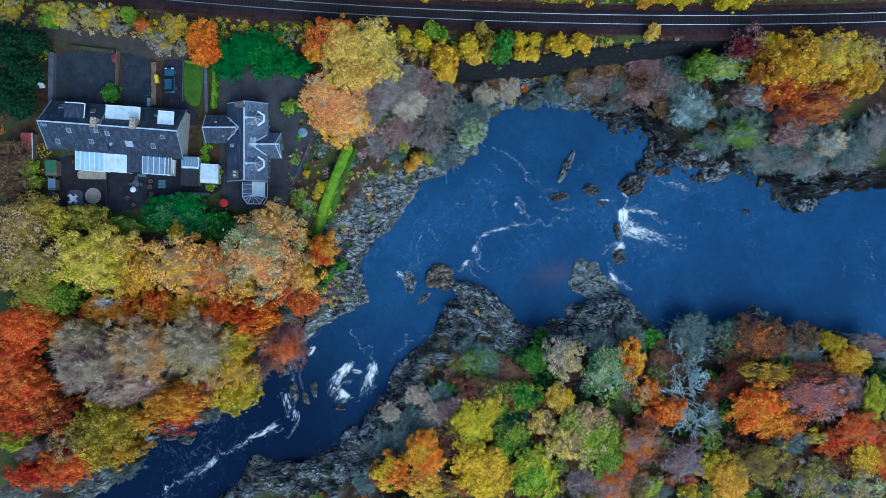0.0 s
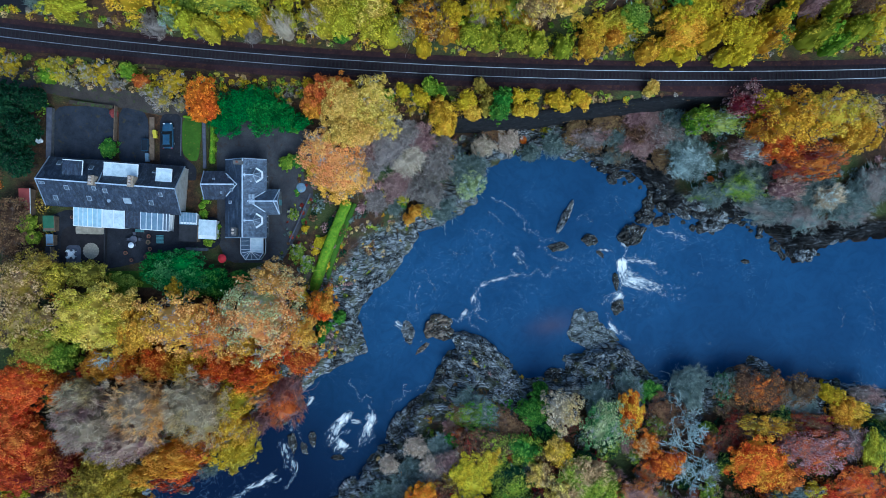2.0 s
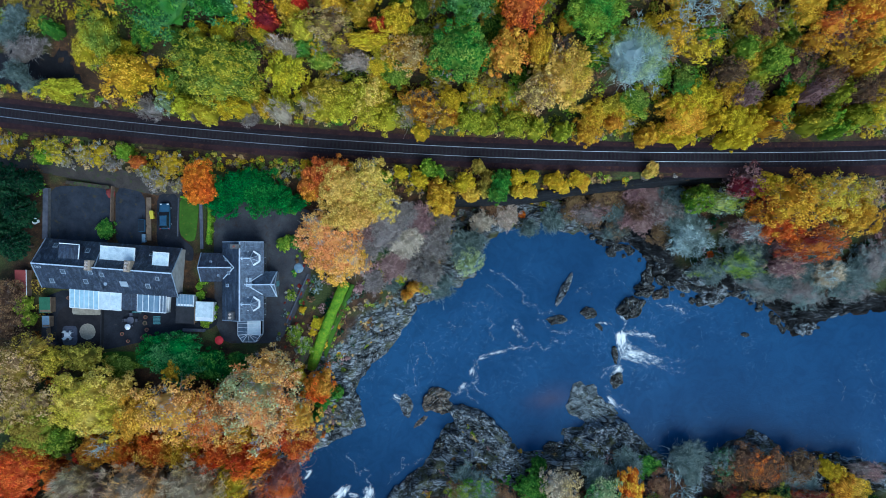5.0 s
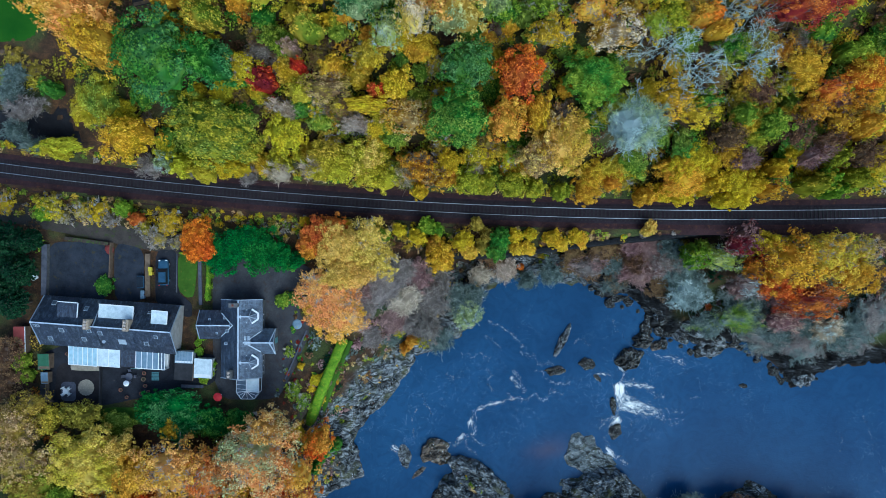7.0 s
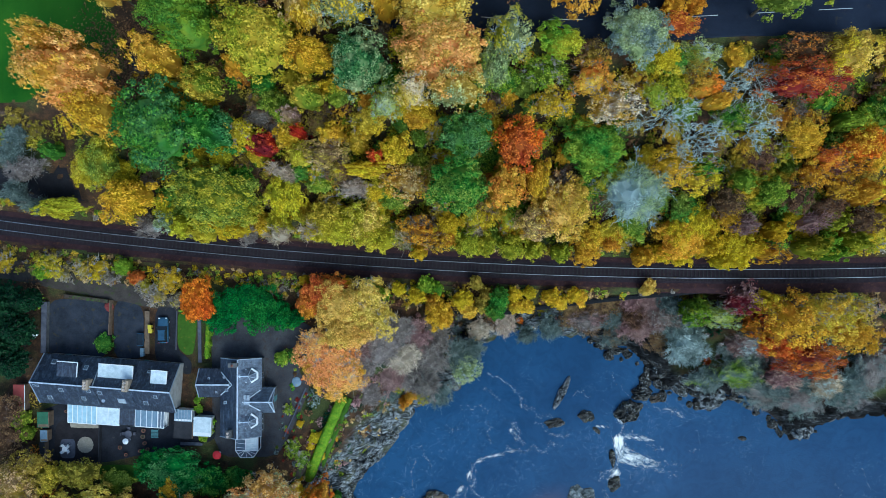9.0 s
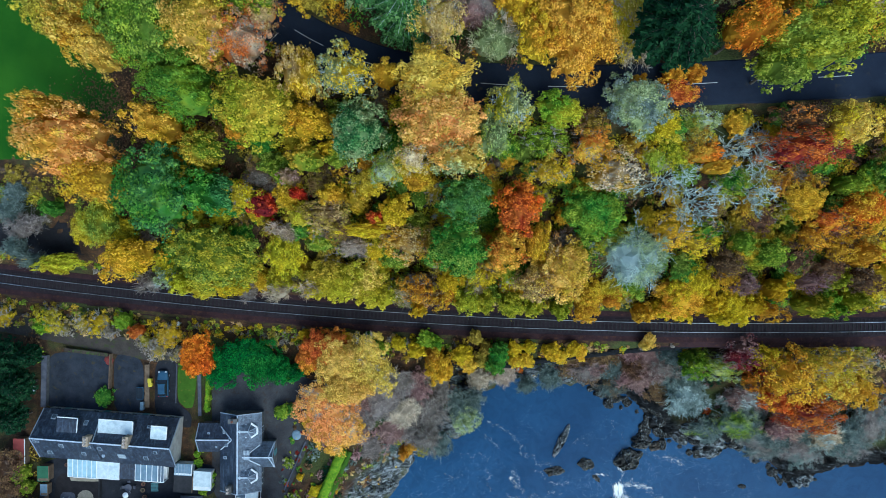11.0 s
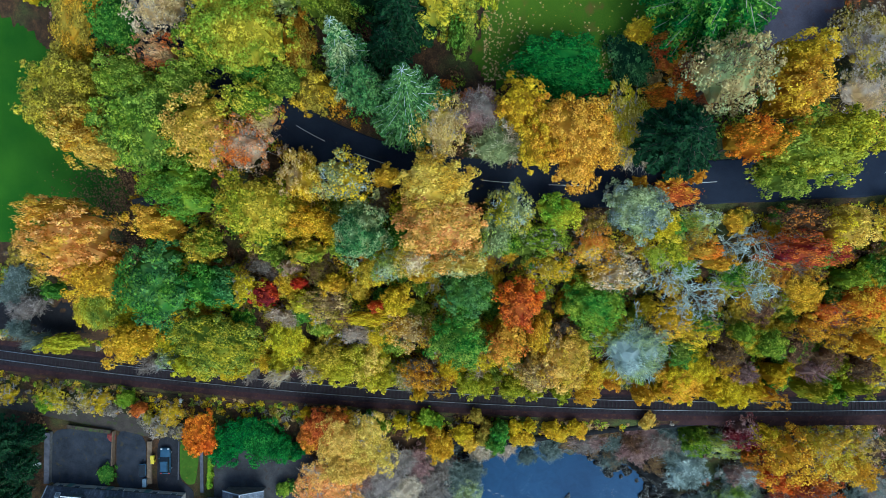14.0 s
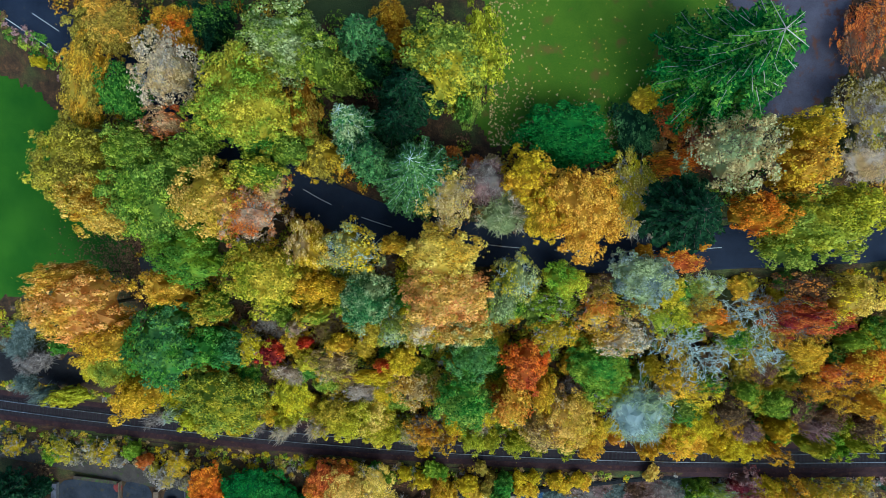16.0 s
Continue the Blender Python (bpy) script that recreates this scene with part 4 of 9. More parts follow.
tree("dense", "yellow+gold", 71.1, -17.5, 1.8, -7.6, 1.8)
tree("dense", "tangerine+gold", 74.2, -19.8, 2.9, -7.4, 2.0)
tree("dense", "lemon+moss", 76.7, -26.5, 2.4, -5.0, 4.0)
tree("twiggy", "ash+mauve", 76.9, -16.9, 4.1, -7.6, 2.1)
tree("twiggy", "ash+mauve", 73.1, -25.2, 3.4, -6.0, 3.4)
tree("dense", "amber+flame", -3.2, -36.4, 3.8, -4.0, 4.2)
tree("dense", "flame+gold", -9.4, -39.4, 3.4, -4.0, 3.0)
tree("dense", "rust+tangerine", -4.0, -40.8, 3.8, -4.0, 2.6)
tree("dense", "mustard+gold", -1.4, -42.8, 2.6, -4.4, 1.6)
tree("twiggy", "teal_grey", -7.0, -34.1, 2.7, -8.0, 3.5)
tree("twiggy", "ash+teal_grey", -2.1, -31.5, 3.3, -7.6, 2.7)
tree("twiggy", "ash+mauve", 1.6, -28.7, 3.5, -7.0, 2.7)
tree("sparse", "moss+green", 6.8, -20.7, 3.5, -8.4, 2.9)
tree("sparse", "brown+olive", 9.9, -25.6, 3.7, -8.0, 2.7)
tree("sparse", "brown+crimson", 51.8, -25.5, 3.1, -7.4, 4.5)
tree("sparse", "crimson+brown", 51.0, -36.6, 3.1, -6.6, 3.5)
tree("dense", "tangerine+peach", -48.9, 64.7, 5.8, 34.6, 4.5)
tree("dense", "tangerine+peach", -50.7, 68.9, 2.5, 35.0, 2.0)
tree("dense", "tangerine+gold", -45.9, 60.1, 2.6, 32.0, 3.2)
tree("dense", "blue_green+green", -39.4, 59.1, 5.3, 28.0, 5.6)
tree("dense", "green+blue_green", -32.6, 58.9, 4.1, 25.0, 3.3)
tree("dense", "gold+tangerine", -37.9, 67.4, 2.8, 32.0, 2.6)
tree("dense", "lime+green", -33.5, 71.8, 4.8, 35.0, 3.8)
tree("dense", "olive_gold+mustard", -23.6, 69.1, 5.2, 35.0, 4.7)
tree("dense", "olive+mustard", -32.6, 64.6, 2.6, 27.0, 2.3)
tree("sparse", "mustard+ochre", -35.5, 60.6, 2.7, 22.0, 2.1)
tree("dense", "yellow+gold", -47.5, 49.4, 4.1, 15.0, 3.1)
tree("dense", "moss+olive_gold", -33.2, 49.7, 6.7, 18.5, 4.8)
tree("dense", "lemon+moss", -51.3, 55.1, 2.6, 16.0, 3.6)
tree("dense", "lemon", -60.8, 48.6, 3.8, 8.0, 1.4)
tree("twiggy", "ash", -65.6, 54.4, 3.6, 9.0, 2.7)
tree("sparse", "yellow+mustard", -28.5, 58.3, 3.0, 20.0, 2.5)
tree("dense", "crimson+red", -26.0, 57.3, 2.2, 19.0, 1.9)
tree("dense", "tan+mauve", -21.5, 61.3, 1.5, 21.0, 1.3)
tree("dense", "red+crimson", -20.5, 58.9, 1.2, 20.0, 0.9)
tree("dense", "gold+amber", -15.5, 58.6, 1.9, 20.0, 1.8)
tree("sparse", "tan+ochre", -16.2, 56.0, 3.8, 19.0, 2.2)
tree("dense", "red+rust", -9.1, 55.5, 1.5, 18.5, 1.0)
tree("dense", "gold+yellow", -10.5, 53.6, 3.7, 17.5, 1.2)
tree("dense", "mustard+lemon", -20.7, 55.9, 2.0, 17.0, 1.9)
tree("twiggy", "grey+ash", -12.5, 51.0, 2.8, 14.4, 1.7)
tree("twiggy", "grey", -23.8, 53.5, 2.4, 15.0, 1.5)
tree("dense", "lemon+yellow", -23.5, 49.8, 2.8, 13.0, 3.5)
tree("dense", "lemon+mustard", -17.5, 46.5, 3.5, 12.0, 2.8)
tree("dense", "lemon+straw", -11.0, 46.2, 3.2, 12.4, 3.0)
tree("sparse", "olive+ochre", -5.6, 44.2, 3.2, 11.0, 2.5)
tree("sparse", "amber+tan", -4.5, 51.9, 3.9, 17.0, 2.9)
tree("dense", "yellow+gold", -6.1, 56.2, 2.5, 19.0, 2.3)
tree("twiggy", "brown+ash", -1.8, 45.9, 3.5, 13.0, 1.7)
tree("sparse", "amber+ochre", -1.3, 51.7, 2.4, 17.0, 2.5)
tree("dense", "gold+tan", -17.6, 73.3, 2.6, 34.0, 3.8)
tree("sparse", "sage+yellow", -11.8, 72.8, 3.7, 37.0, 3.3)
tree("dense", "yellow+gold", -16.9, 67.5, 3.2, 31.0, 2.2)
tree("dense", "gold+mustard", -6.7, 73.4, 1.9, 34.0, 1.4)
tree("dense", "blue_green+sage", -10.1, 66.1, 4.0, 34.0, 3.8)
tree("sparse", "sage+olive", -7.1, 61.5, 2.2, 30.0, 2.1)
tree("dense", "olive+mustard", -18.6, 63.5, 2.3, 26.0, 1.9)
tree("dense", "straw+tangerine", -0.5, 71.8, 5.1, 37.4, 3.8)
tree("dense", "straw+peach", 0.4, 66.3, 5.9, 38.0, 4.5)
tree("dense", "straw+sage", 2.5, 62.4, 3.2, 37.0, 2.3)
tree("sparse", "straw+beige", -3.2, 62.4, 2.5, 36.0, 2.0)
tree("sparse", "sage+olive_gold", 9.2, 69.1, 3.0, 33.0, 3.3)
tree("dense", "sage+olive", 7.2, 65.6, 2.5, 31.6, 2.9)
tree("dense", "lemon+lime", 15.7, 68.8, 2.9, 31.0, 2.5)
tree("sparse", "olive+lime", 14.6, 65.4, 3.0, 29.0, 2.0)
tree("sparse", "mustard+yellow", 15.3, 61.6, 3.1, 27.4, 2.3)
tree("dense", "sage+teal_grey", 25.3, 69.1, 4.3, 34.0, 3.8)
tree("sparse", "tangerine+rust", 20.4, 64.3, 3.0, 30.0, 2.7)
tree("sparse", "tangerine+beige", 23.3, 61.1, 3.6, 30.4, 2.7)
tree("dense", "green+blue_green", 4.1, 57.7, 4.0, 26.0, 3.4)
tree("dense", "rust+flame", 11.5, 56.6, 3.3, 26.0, 3.3)
tree("dense", "tangerine+rust", 9.5, 50.8, 3.0, 23.6, 3.0)
tree("dense", "gold+amber", 14.4, 51.8, 2.0, 21.0, 2.8)
tree("sparse", "tan+rust", 16.5, 51.4, 1.6, 20.0, 2.3)
tree("dense", "green+moss", 3.1, 51.1, 4.7, 24.0, 3.9)
tree("sparse", "rust+tan", -1.3, 43.7, 3.5, 12.0, 1.6)
tree("dense", "olive+green", 21.7, 56.0, 4.7, 24.6, 3.8)
tree("dense", "straw+mustard", 18.3, 47.9, 4.4, 21.0, 4.2)
tree("dense", "tan+straw", 14.5, 46.2, 3.0, 20.0, 2.8)
tree("sparse", "lemon+olive", 25.2, 52.0, 3.2, 22.0, 2.4)
tree("twiggy", "silver+sage", 27.6, 49.6, 5.0, 26.0, 5.3)
tree("lichen", "silver", 28.0, 50.7, 3.8, 27.0, 3.8)
tree("lichen", "silver", 31.8, 60.9, 4.2, 28.0, 3.3)
tree("lichen", "silver", 36.1, 57.8, 3.8, 27.4, 3.2)
tree("lichen", "silver", 43.7, 64.8, 3.8, 29.0, 3.6)
tree("lichen", "silver", 43.7, 59.2, 3.2, 28.0, 2.7)
tree("lichen", "silver", 39.6, 65.1, 3.3, 28.4, 2.7)
tree("sparse", "sage+moss", 34.8, 67.5, 3.2, 27.0, 2.5)
tree("dense", "tangerine+flame", 36.3, 63.9, 2.4, 28.0, 1.4)
tree("dense", "amber+tangerine", 38.5, 62.3, 2.0, 27.4, 1.2)
tree("dense", "mustard+amber", 40.3, 68.0, 2.1, 27.0, 1.7)
tree("sparse", "tangerine+rust", 42.8, 65.8, 2.1, 27.0, 1.1)
tree("sparse", "green+olive", 41.4, 60.4, 2.7, 24.0, 2.2)
tree("sparse", "green+olive", 38.2, 53.7, 2.4, 22.0, 1.6)
tree("sparse", "yellow+gold", 33.7, 54.2, 3.4, 21.0, 2.8)
tree("sparse", "gold+yellow", 37.8, 52.2, 3.3, 20.0, 2.1)
tree("dense", "gold+amber", 37.4, 44.0, 4.2, 13.0, 3.3)
tree("sparse", "rust+crimson", 47.8, 64.0, 5.3, 33.0, 2.6)
tree("sparse", "brown+rust", 48.1, 67.9, 4.0, 31.0, 2.2)
tree("dense", "straw+yellow", 52.7, 67.0, 3.4, 34.0, 2.9)
tree("dense", "olive+lime", 58.0, 60.0, 2.1, 24.0, 1.7)
tree("dense", "flame+amber", 59.9, 56.9, 3.0, 24.0, 2.4)
tree("sparse", "rust+amber", 56.2, 55.1, 2.7, 22.0, 1.9)
tree("dense", "gold+mustard", 51.9, 58.6, 2.7, 22.0, 2.1)
tree("dense", "ochre+amber", -47.5, 95.4, 3.2, 31.0, 5.9)
tree("dense", "ochre+tangerine", -44.0, 102.2, 4.4, 31.0, 3.7)
tree("dense", "green", -41.5, 92.9, 3.0, 33.0, 4.0)
tree("sparse", "beige+tan", -35.0, 95.0, 4.0, 38.0, 5.0)
tree("sparse", "tan+rust", -35.7, 88.7, 3.0, 35.0, 2.1)
tree("dense", "mustard+olive", -23.9, 90.7, 6.0, 43.6, 6.1)
tree("dense", "olive+mustard", -28.5, 88.7, 2.9, 40.0, 2.9)
tree("dense", "amber+flame", -35.2, 101.0, 2.9, 33.0, 2.4)
tree("dense", "dark_green+green", -29.4, 101.2, 2.5, 35.0, 2.4)
tree("dense", "moss+sage", -19.0, 97.1, 5.3, 45.0, 3.9)
tree("dense", "moss+olive", -14.8, 94.9, 2.9, 44.0, 2.7)
tree("conifer", "blue_green", -10.0, 97.6, 3.8, 46.0, 3.5)
tree("dense", "moss+lemon", 0.1, 94.7, 5.8, 46.0, 5.0)
tree("dense", "olive_gold+lemon", 4.4, 96.5, 2.7, 44.4, 4.2)
tree("dense", "moss+green", 2.8, 90.8, 2.0, 40.0, 2.9)
tree("dense", "amber+ochre", -18.7, 91.3, 2.4, 30.0, 4.3)
tree("spruce", "blue_green+sage", -11.0, 87.0, 4.8, 51.0, 4.9)
tree("spruce", "blue_green", -3.6, 81.9, 6.6, 51.6, 6.7)
tree("conifer", "dark_green", -4.3, 91.1, 4.4, 47.0, 4.0)
tree("conifer", "dark_green", -6.2, 88.1, 3.2, 44.0, 2.9)
tree("conifer", "blue_green", -8.8, 83.5, 2.7, 46.0, 2.9)
tree("dense", "ochre+gold", -16.9, 84.9, 3.5, 29.0, 3.2)
tree("dense", "ochre+mustard", -48.7, 83.3, 5.9, 33.4, 5.9)
tree("dense", "yellow+mustard", -50.0, 90.8, 2.2, 26.0, 1.7)
tree("dense", "amber+straw", -46.6, 79.2, 3.2, 35.0, 3.0)
tree("dense", "straw+amber", -44.3, 76.9, 2.9, 34.0, 2.7)
tree("dense", "moss+olive", -37.2, 79.6, 6.4, 36.4, 6.7)
tree("dense", "olive+moss", -40.1, 85.2, 4.2, 35.0, 3.2)
tree("dense", "olive+moss", -31.8, 85.1, 3.3, 36.0, 2.8)
tree("dense", "mustard+straw", -29.7, 78.8, 4.9, 38.0, 4.5)
tree("dense", "olive+mustard", -23.4, 82.1, 3.3, 38.4, 2.4)
tree("sparse", "beige+rust", -24.9, 77.0, 3.7, 36.4, 3.9)
tree("sparse", "rust+tan", -22.4, 80.5, 2.3, 35.0, 2.4)
tree("dense", "moss+green", -23.9, 86.0, 2.8, 36.0, 1.8)
tree("sparse", "straw+tan", 0.2, 79.2, 3.4, 38.0, 4.2)
tree("twiggy", "mauve+ash", 5.2, 81.1, 3.6, 36.0, 4.0)
tree("twiggy", "sage+grey", 7.3, 77.1, 3.6, 35.6, 3.4)
tree("dense", "yellow+lemon", 8.6, 80.7, 1.6, 33.0, 1.6)
tree("dense", "gold+yellow", 10.2, 81.7, 3.4, 37.0, 3.3)
tree("dense", "amber+tangerine", 16.7, 77.6, 5.5, 38.0, 5.7)
tree("dense", "gold+amber", 12.3, 77.0, 2.7, 37.4, 3.4)
tree("dense", "evergreen", 15.9, 87.4, 6.7, 29.5, 4.3)
tree("dense", "dark_green+blue_green", 25.4, 88.8, 3.2, 27.4, 3.8)
tree("sparse", "yellow+straw", 24.4, 80.2, 3.2, 32.0, 5.5)
tree("twiggy", "grey+silver", 25.7, 78.0, 2.9, 31.0, 4.4)
tree("conifer", "dark_green", 28.8, 77.3, 5.4, 45.0, 4.9)
tree("dense", "gold+yellow", 26.3, 92.6, 2.2, 30.0, 1.8)
tree("dense", "amber+rust", 30.5, 89.8, 3.0, 28.4, 2.7)
tree("sparse", "rust+brown", 35.0, 86.5, 3.8, 27.0, 3.8)
tree("dense", "amber+flame", 30.5, 84.2, 3.8, 28.0, 1.8)
tree("sparse", "tan+sage", 33.7, 84.3, 4.7, 47.0, 5.1)
tree("dense", "amber+flame", 37.2, 77.1, 3.1, 44.0, 2.5)
tree("dense", "gold+amber", 43.1, 86.6, 3.1, 43.4, 2.7)
tree("dense", "tangerine+gold", 42.0, 82.5, 3.6, 44.0, 3.1)
tree("dense", "olive_gold+moss", 43.7, 75.6, 6.2, 43.0, 4.1)
tree("dense", "olive_gold+lemon", 48.4, 77.7, 3.5, 43.0, 3.2)
tree("dense", "olive+moss", 41.7, 73.0, 3.0, 41.0, 2.6)
tree("sparse", "ochre+ash", 55.5, 90.8, 4.9, 31.0, 5.6)
tree("twiggy", "grey+tan", 55.3, 84.3, 4.0, 30.0, 3.7)
tree("sparse", "brown+rust", 54.9, 100.9, 3.0, 29.0, 5.3)
tree("dense", "rust+amber", 31.1, 71.5, 3.0, 29.0, 1.7)
tree("twiggy", "teal_grey+silver", 44.1, 24.8, 4.6, -4.0, 4.0)
tree("twiggy", "mauve+ash", 40.0, 29.7, 4.0, -5.0, 3.0)
tree("twiggy", "brown+mauve", 35.2, 28.7, 4.2, -6.0, 3.0)
tree("twiggy", "teal_grey+moss", 53.3, 20.6, 5.0, -4.0, 3.6)
tree("twiggy", "teal_grey+ash", 58.1, 16.2, 5.6, -6.0, 3.2)
tree("twiggy", "ash+teal_grey", 65.0, 15.2, 4.6, -6.0, 3.6)
tree("twiggy", "mauve+beige", 60.3, 20.0, 3.9, -2.0, 2.5)
tree("twiggy", "teal_grey+ash", 72.8, 16.3, 5.0, -5.6, 3.6)
tree("twiggy", "ash+teal_grey", 76.5, 20.7, 4.0, -4.0, 4.2)
tree("sparse", "sage+moss", 48.5, 31.0, 4.2, 2.0, 2.3)
tree("twiggy", "mauve+silver", 52.5, 26.3, 4.4, 2.0, 2.8)
tree("dense", "lime+olive", 44.3, 31.9, 2.3, 2.0, 1.9)
tree("sparse", "crimson+mauve", 50.1, 33.8, 2.9, 6.4, 2.7)
tree("dense", "yellow+gold", 53.9, 33.2, 2.6, 6.4, 2.4)
tree("sparse", "amber+gold", 57.4, 30.2, 5.4, 9.0, 5.2)
tree("sparse", "tangerine+mustard", 62.8, 31.5, 5.1, 10.0, 4.3)
tree("sparse", "rust+crimson", 61.5, 24.0, 5.6, 7.0, 3.3)
tree("dense", "flame+rust", 56.3, 26.5, 2.8, 6.0, 2.8)
tree("dense", "tangerine+amber", 68.4, 28.4, 3.1, 7.6, 3.3)
tree("sparse", "mustard+tan", 68.6, 32.0, 3.6, 8.0, 2.7)
tree("sparse", "amber+flame", 53.1, 29.7, 2.4, 5.0, 2.4)
tree("twiggy", "ash+mauve", 26.7, 29.4, 4.0, -6.4, 2.2)
tree("twiggy", "teal_grey+brown", 31.4, 26.4, 3.0, -7.0, 2.6)
tree("twiggy", "teal_grey+moss", 47.8, 19.4, 4.0, -6.0, 2.2)
tree("twiggy", "beige+silver", 67.9, 18.3, 3.5, -3.0, 2.6)
tree("dense", "lime", -24.5, 1.5, 1.1, -1.0)
tree("dense", "green", -21.0, -4.6, 1.4, -6.0)
tree("dense", "green", -21.9, -6.9, 1.1, -6.0)
tree("dense", "green", -18.4, -2.9, 1.3, -6.1)
tree("dense", "green", 16.3, -20.0, 2.5, -7.0)
tree("dense", "green", 17.8, -16.1, 1.5, -7.0)
tree("sparse", "brown", 58.8, -16.7, 3.6, -7.0)
tree("sparse", "brown", 54.7, -14.9, 3.0, -7.1)
tree("sparse", "brown", 64.7, -16.2, 3.2, -7.1)
tree("dense", "amber", 71.8, -20.2, 2.5, -7.0)
tree("dense", "amber", 73.5, -22.2, 1.9, -7.0)
tree("dense", "yellow", 69.9, -16.7, 1.8, -8.0)
tree("twiggy", "teal_grey", 44.8, -16.3, 4.1, -8.0)
tree("twiggy", "teal_grey", 33.5, -16.3, 3.6, -8.1)
tree("twiggy", "teal_grey", 28.3, -17.3, 3.4, -8.1)
tree("twiggy", "teal_grey", 7.8, -20.4, 3.6, -8.0)
tree("twiggy", "teal_grey", 4.7, -18.3, 3.0, -8.1)
tree("twiggy", "teal_grey", 65.3, -19.4, 3.8, -8.2)
tree("twiggy", "teal_grey", 51.7, -15.2, 2.6, -8.0)
tree("twiggy", "teal_grey", 57.8, -15.2, 2.3, -8.1)
tree("sparse", "brown", 40.6, -20.4, 3.6, -8.0)
tree("sparse", "brown", 11.9, -22.5, 3.6, -8.1)
tree("sparse", "brown", 7.8, -25.6, 3.4, -8.1)
tree("sparse", "brown", 37.5, -25.5, 3.0, -8.0)
tree("sparse", "brown", 52.9, -19.4, 3.4, -8.1)
tree("twiggy", "teal_grey", -10.7, -35.8, 3.6, -8.0)
tree("twiggy", "teal_grey", -13.7, -41.9, 3.0, -8.1)
tree("twiggy", "teal_grey", -5.5, -30.6, 3.0, -8.1)
tree("twiggy", "teal_grey", -0.4, -26.5, 3.0, -8.1)
tree("dense", "green", 8.8, -23.5, 1.7, -9.0)
tree("dense", "green", 1.6, -25.6, 1.7, -9.0)
tree("dense", "green", 11.9, -19.4, 1.5, -9.1)
tree("dense", "green", 37.6, -16.4, 2.1, -9.0)
tree("twiggy", "grey", -1.4, -29.3, 2.7, -7.0)
tree("twiggy", "grey", 3.7, -28.3, 2.7, -7.1)
tree("twiggy", "grey", -4.5, -26.3, 2.5, -7.1)
tree("twiggy", "grey", -9.5, -29.3, 2.1, -7.0)
tree("twiggy", "grey", 12.8, -31.4, 2.5, -7.1)
tree("sparse", "olive", 9.8, -28.3, 3.0, -7.0)
tree("sparse", "olive", 12.8, -33.4, 3.0, -7.1)
tree("dense", "straw", -15.5, 32.3, 4.4, 7.0)
tree("dense", "straw", -12.0, 31.8, 3.6, 6.9)
tree("dense", "straw", -12.9, 28.6, 2.8, 6.9)
tree("dense", "straw", -16.0, 28.1, 2.5, 7.0)
tree("sparse", "straw", -11.1, 34.0, 3.2, 7.0)
tree("sparse", "straw", -9.3, 30.4, 2.8, 6.9)
tree("sparse", "peach", -18.1, 23.5, 4.7, 4.6)
tree("sparse", "peach", -15.5, 21.2, 3.5, 4.5)
tree("sparse", "peach", -19.7, 25.8, 3.3, 4.4)
tree("dense", "tangerine", -17.1, 20.4, 3.3, 3.0)
tree("dense", "tangerine", -19.9, 21.8, 2.1, 2.9)
tree("dense", "tangerine", -13.8, 21.7, 1.9, 2.9)
tree("dense", "flame", -39.2, 34.1, 2.7, 6.5)
tree("dense", "flame", -37.9, 32.2, 1.9, 6.5)
tree("dense", "flame", -39.7, 31.7, 1.7, 6.4)
tree("dense", "rust", -19.0, 34.7, 3.0, 6.0)
tree("dense", "rust", -16.6, 35.5, 2.1, 5.9)
tree("dense", "rust", -21.4, 33.2, 1.9, 5.9)
tree("dense", "amber", -20.4, 32.5, 2.1, 5.0)
tree("dense", "amber", -17.7, 33.0, 1.9, 5.0)
tree("dense", "evergreen", -33.7, 32.8, 2.9, 4.0)
tree("dense", "evergreen", -29.6, 32.4, 3.5, 3.9)
tree("dense", "evergreen", -35.6, 30.5, 2.7, 3.9)
tree("dense", "evergreen", -26.2, 30.9, 2.5, 4.0)
tree("dense", "evergreen", -31.8, 33.7, 2.5, 3.9)
tree("dense", "evergreen", -23.4, 30.4, 1.5, 3.9)
tree("dense", "green", -24.7, 29.8, 1.4, 2.0)
tree("twiggy", "ash", -8.8, 25.9, 3.8, 1.0)
tree("twiggy", "ash", -1.1, 23.8, 3.6, 0.9)
tree("twiggy", "ash", -2.1, 19.0, 3.4, 0.8)
tree("twiggy", "ash", -11.6, 23.0, 2.6, 1.0)
tree("twiggy", "grey", -5.8, 23.9, 3.2, 0.0)
tree("twiggy", "grey", -13.6, 26.0, 2.4, -0.1)
tree("twiggy", "mauve", -3.9, 27.8, 3.2, 0.0)
tree("twiggy", "mauve", -7.9, 20.2, 3.2, -0.1)
tree("sparse", "lemon", -0.7, 27.4, 1.2, -2.0)
tree("sparse", "lemon", -6.8, 18.2, 1.2, -2.0)
tree("sparse", "lemon", -2.6, 16.0, 1.2, -2.1)
tree("dense", "tangerine", -4.6, 16.1, 1.3, -4.0)
tree("dense", "tangerine", -5.9, 14.7, 1.1, -4.0)
tree("dense", "green", -7.0, 17.2, 1.0, -5.0)
tree("twiggy", "ash", -6.5, 28.6, 3.0, -1.0)
tree("twiggy", "ash", -0.2, 27.1, 3.0, -1.1)
tree("twiggy", "ash", -10.4, 28.6, 2.8, -1.1)
tree("twiggy", "ash", -5.0, 20.4, 3.2, -1.0)
tree("twiggy", "ash", -11.3, 17.4, 2.6, -1.1)
tree("twiggy", "mauve", -11.4, 25.3, 2.8, -2.0)
tree("twiggy", "mauve", -13.4, 20.4, 2.4, -2.1)
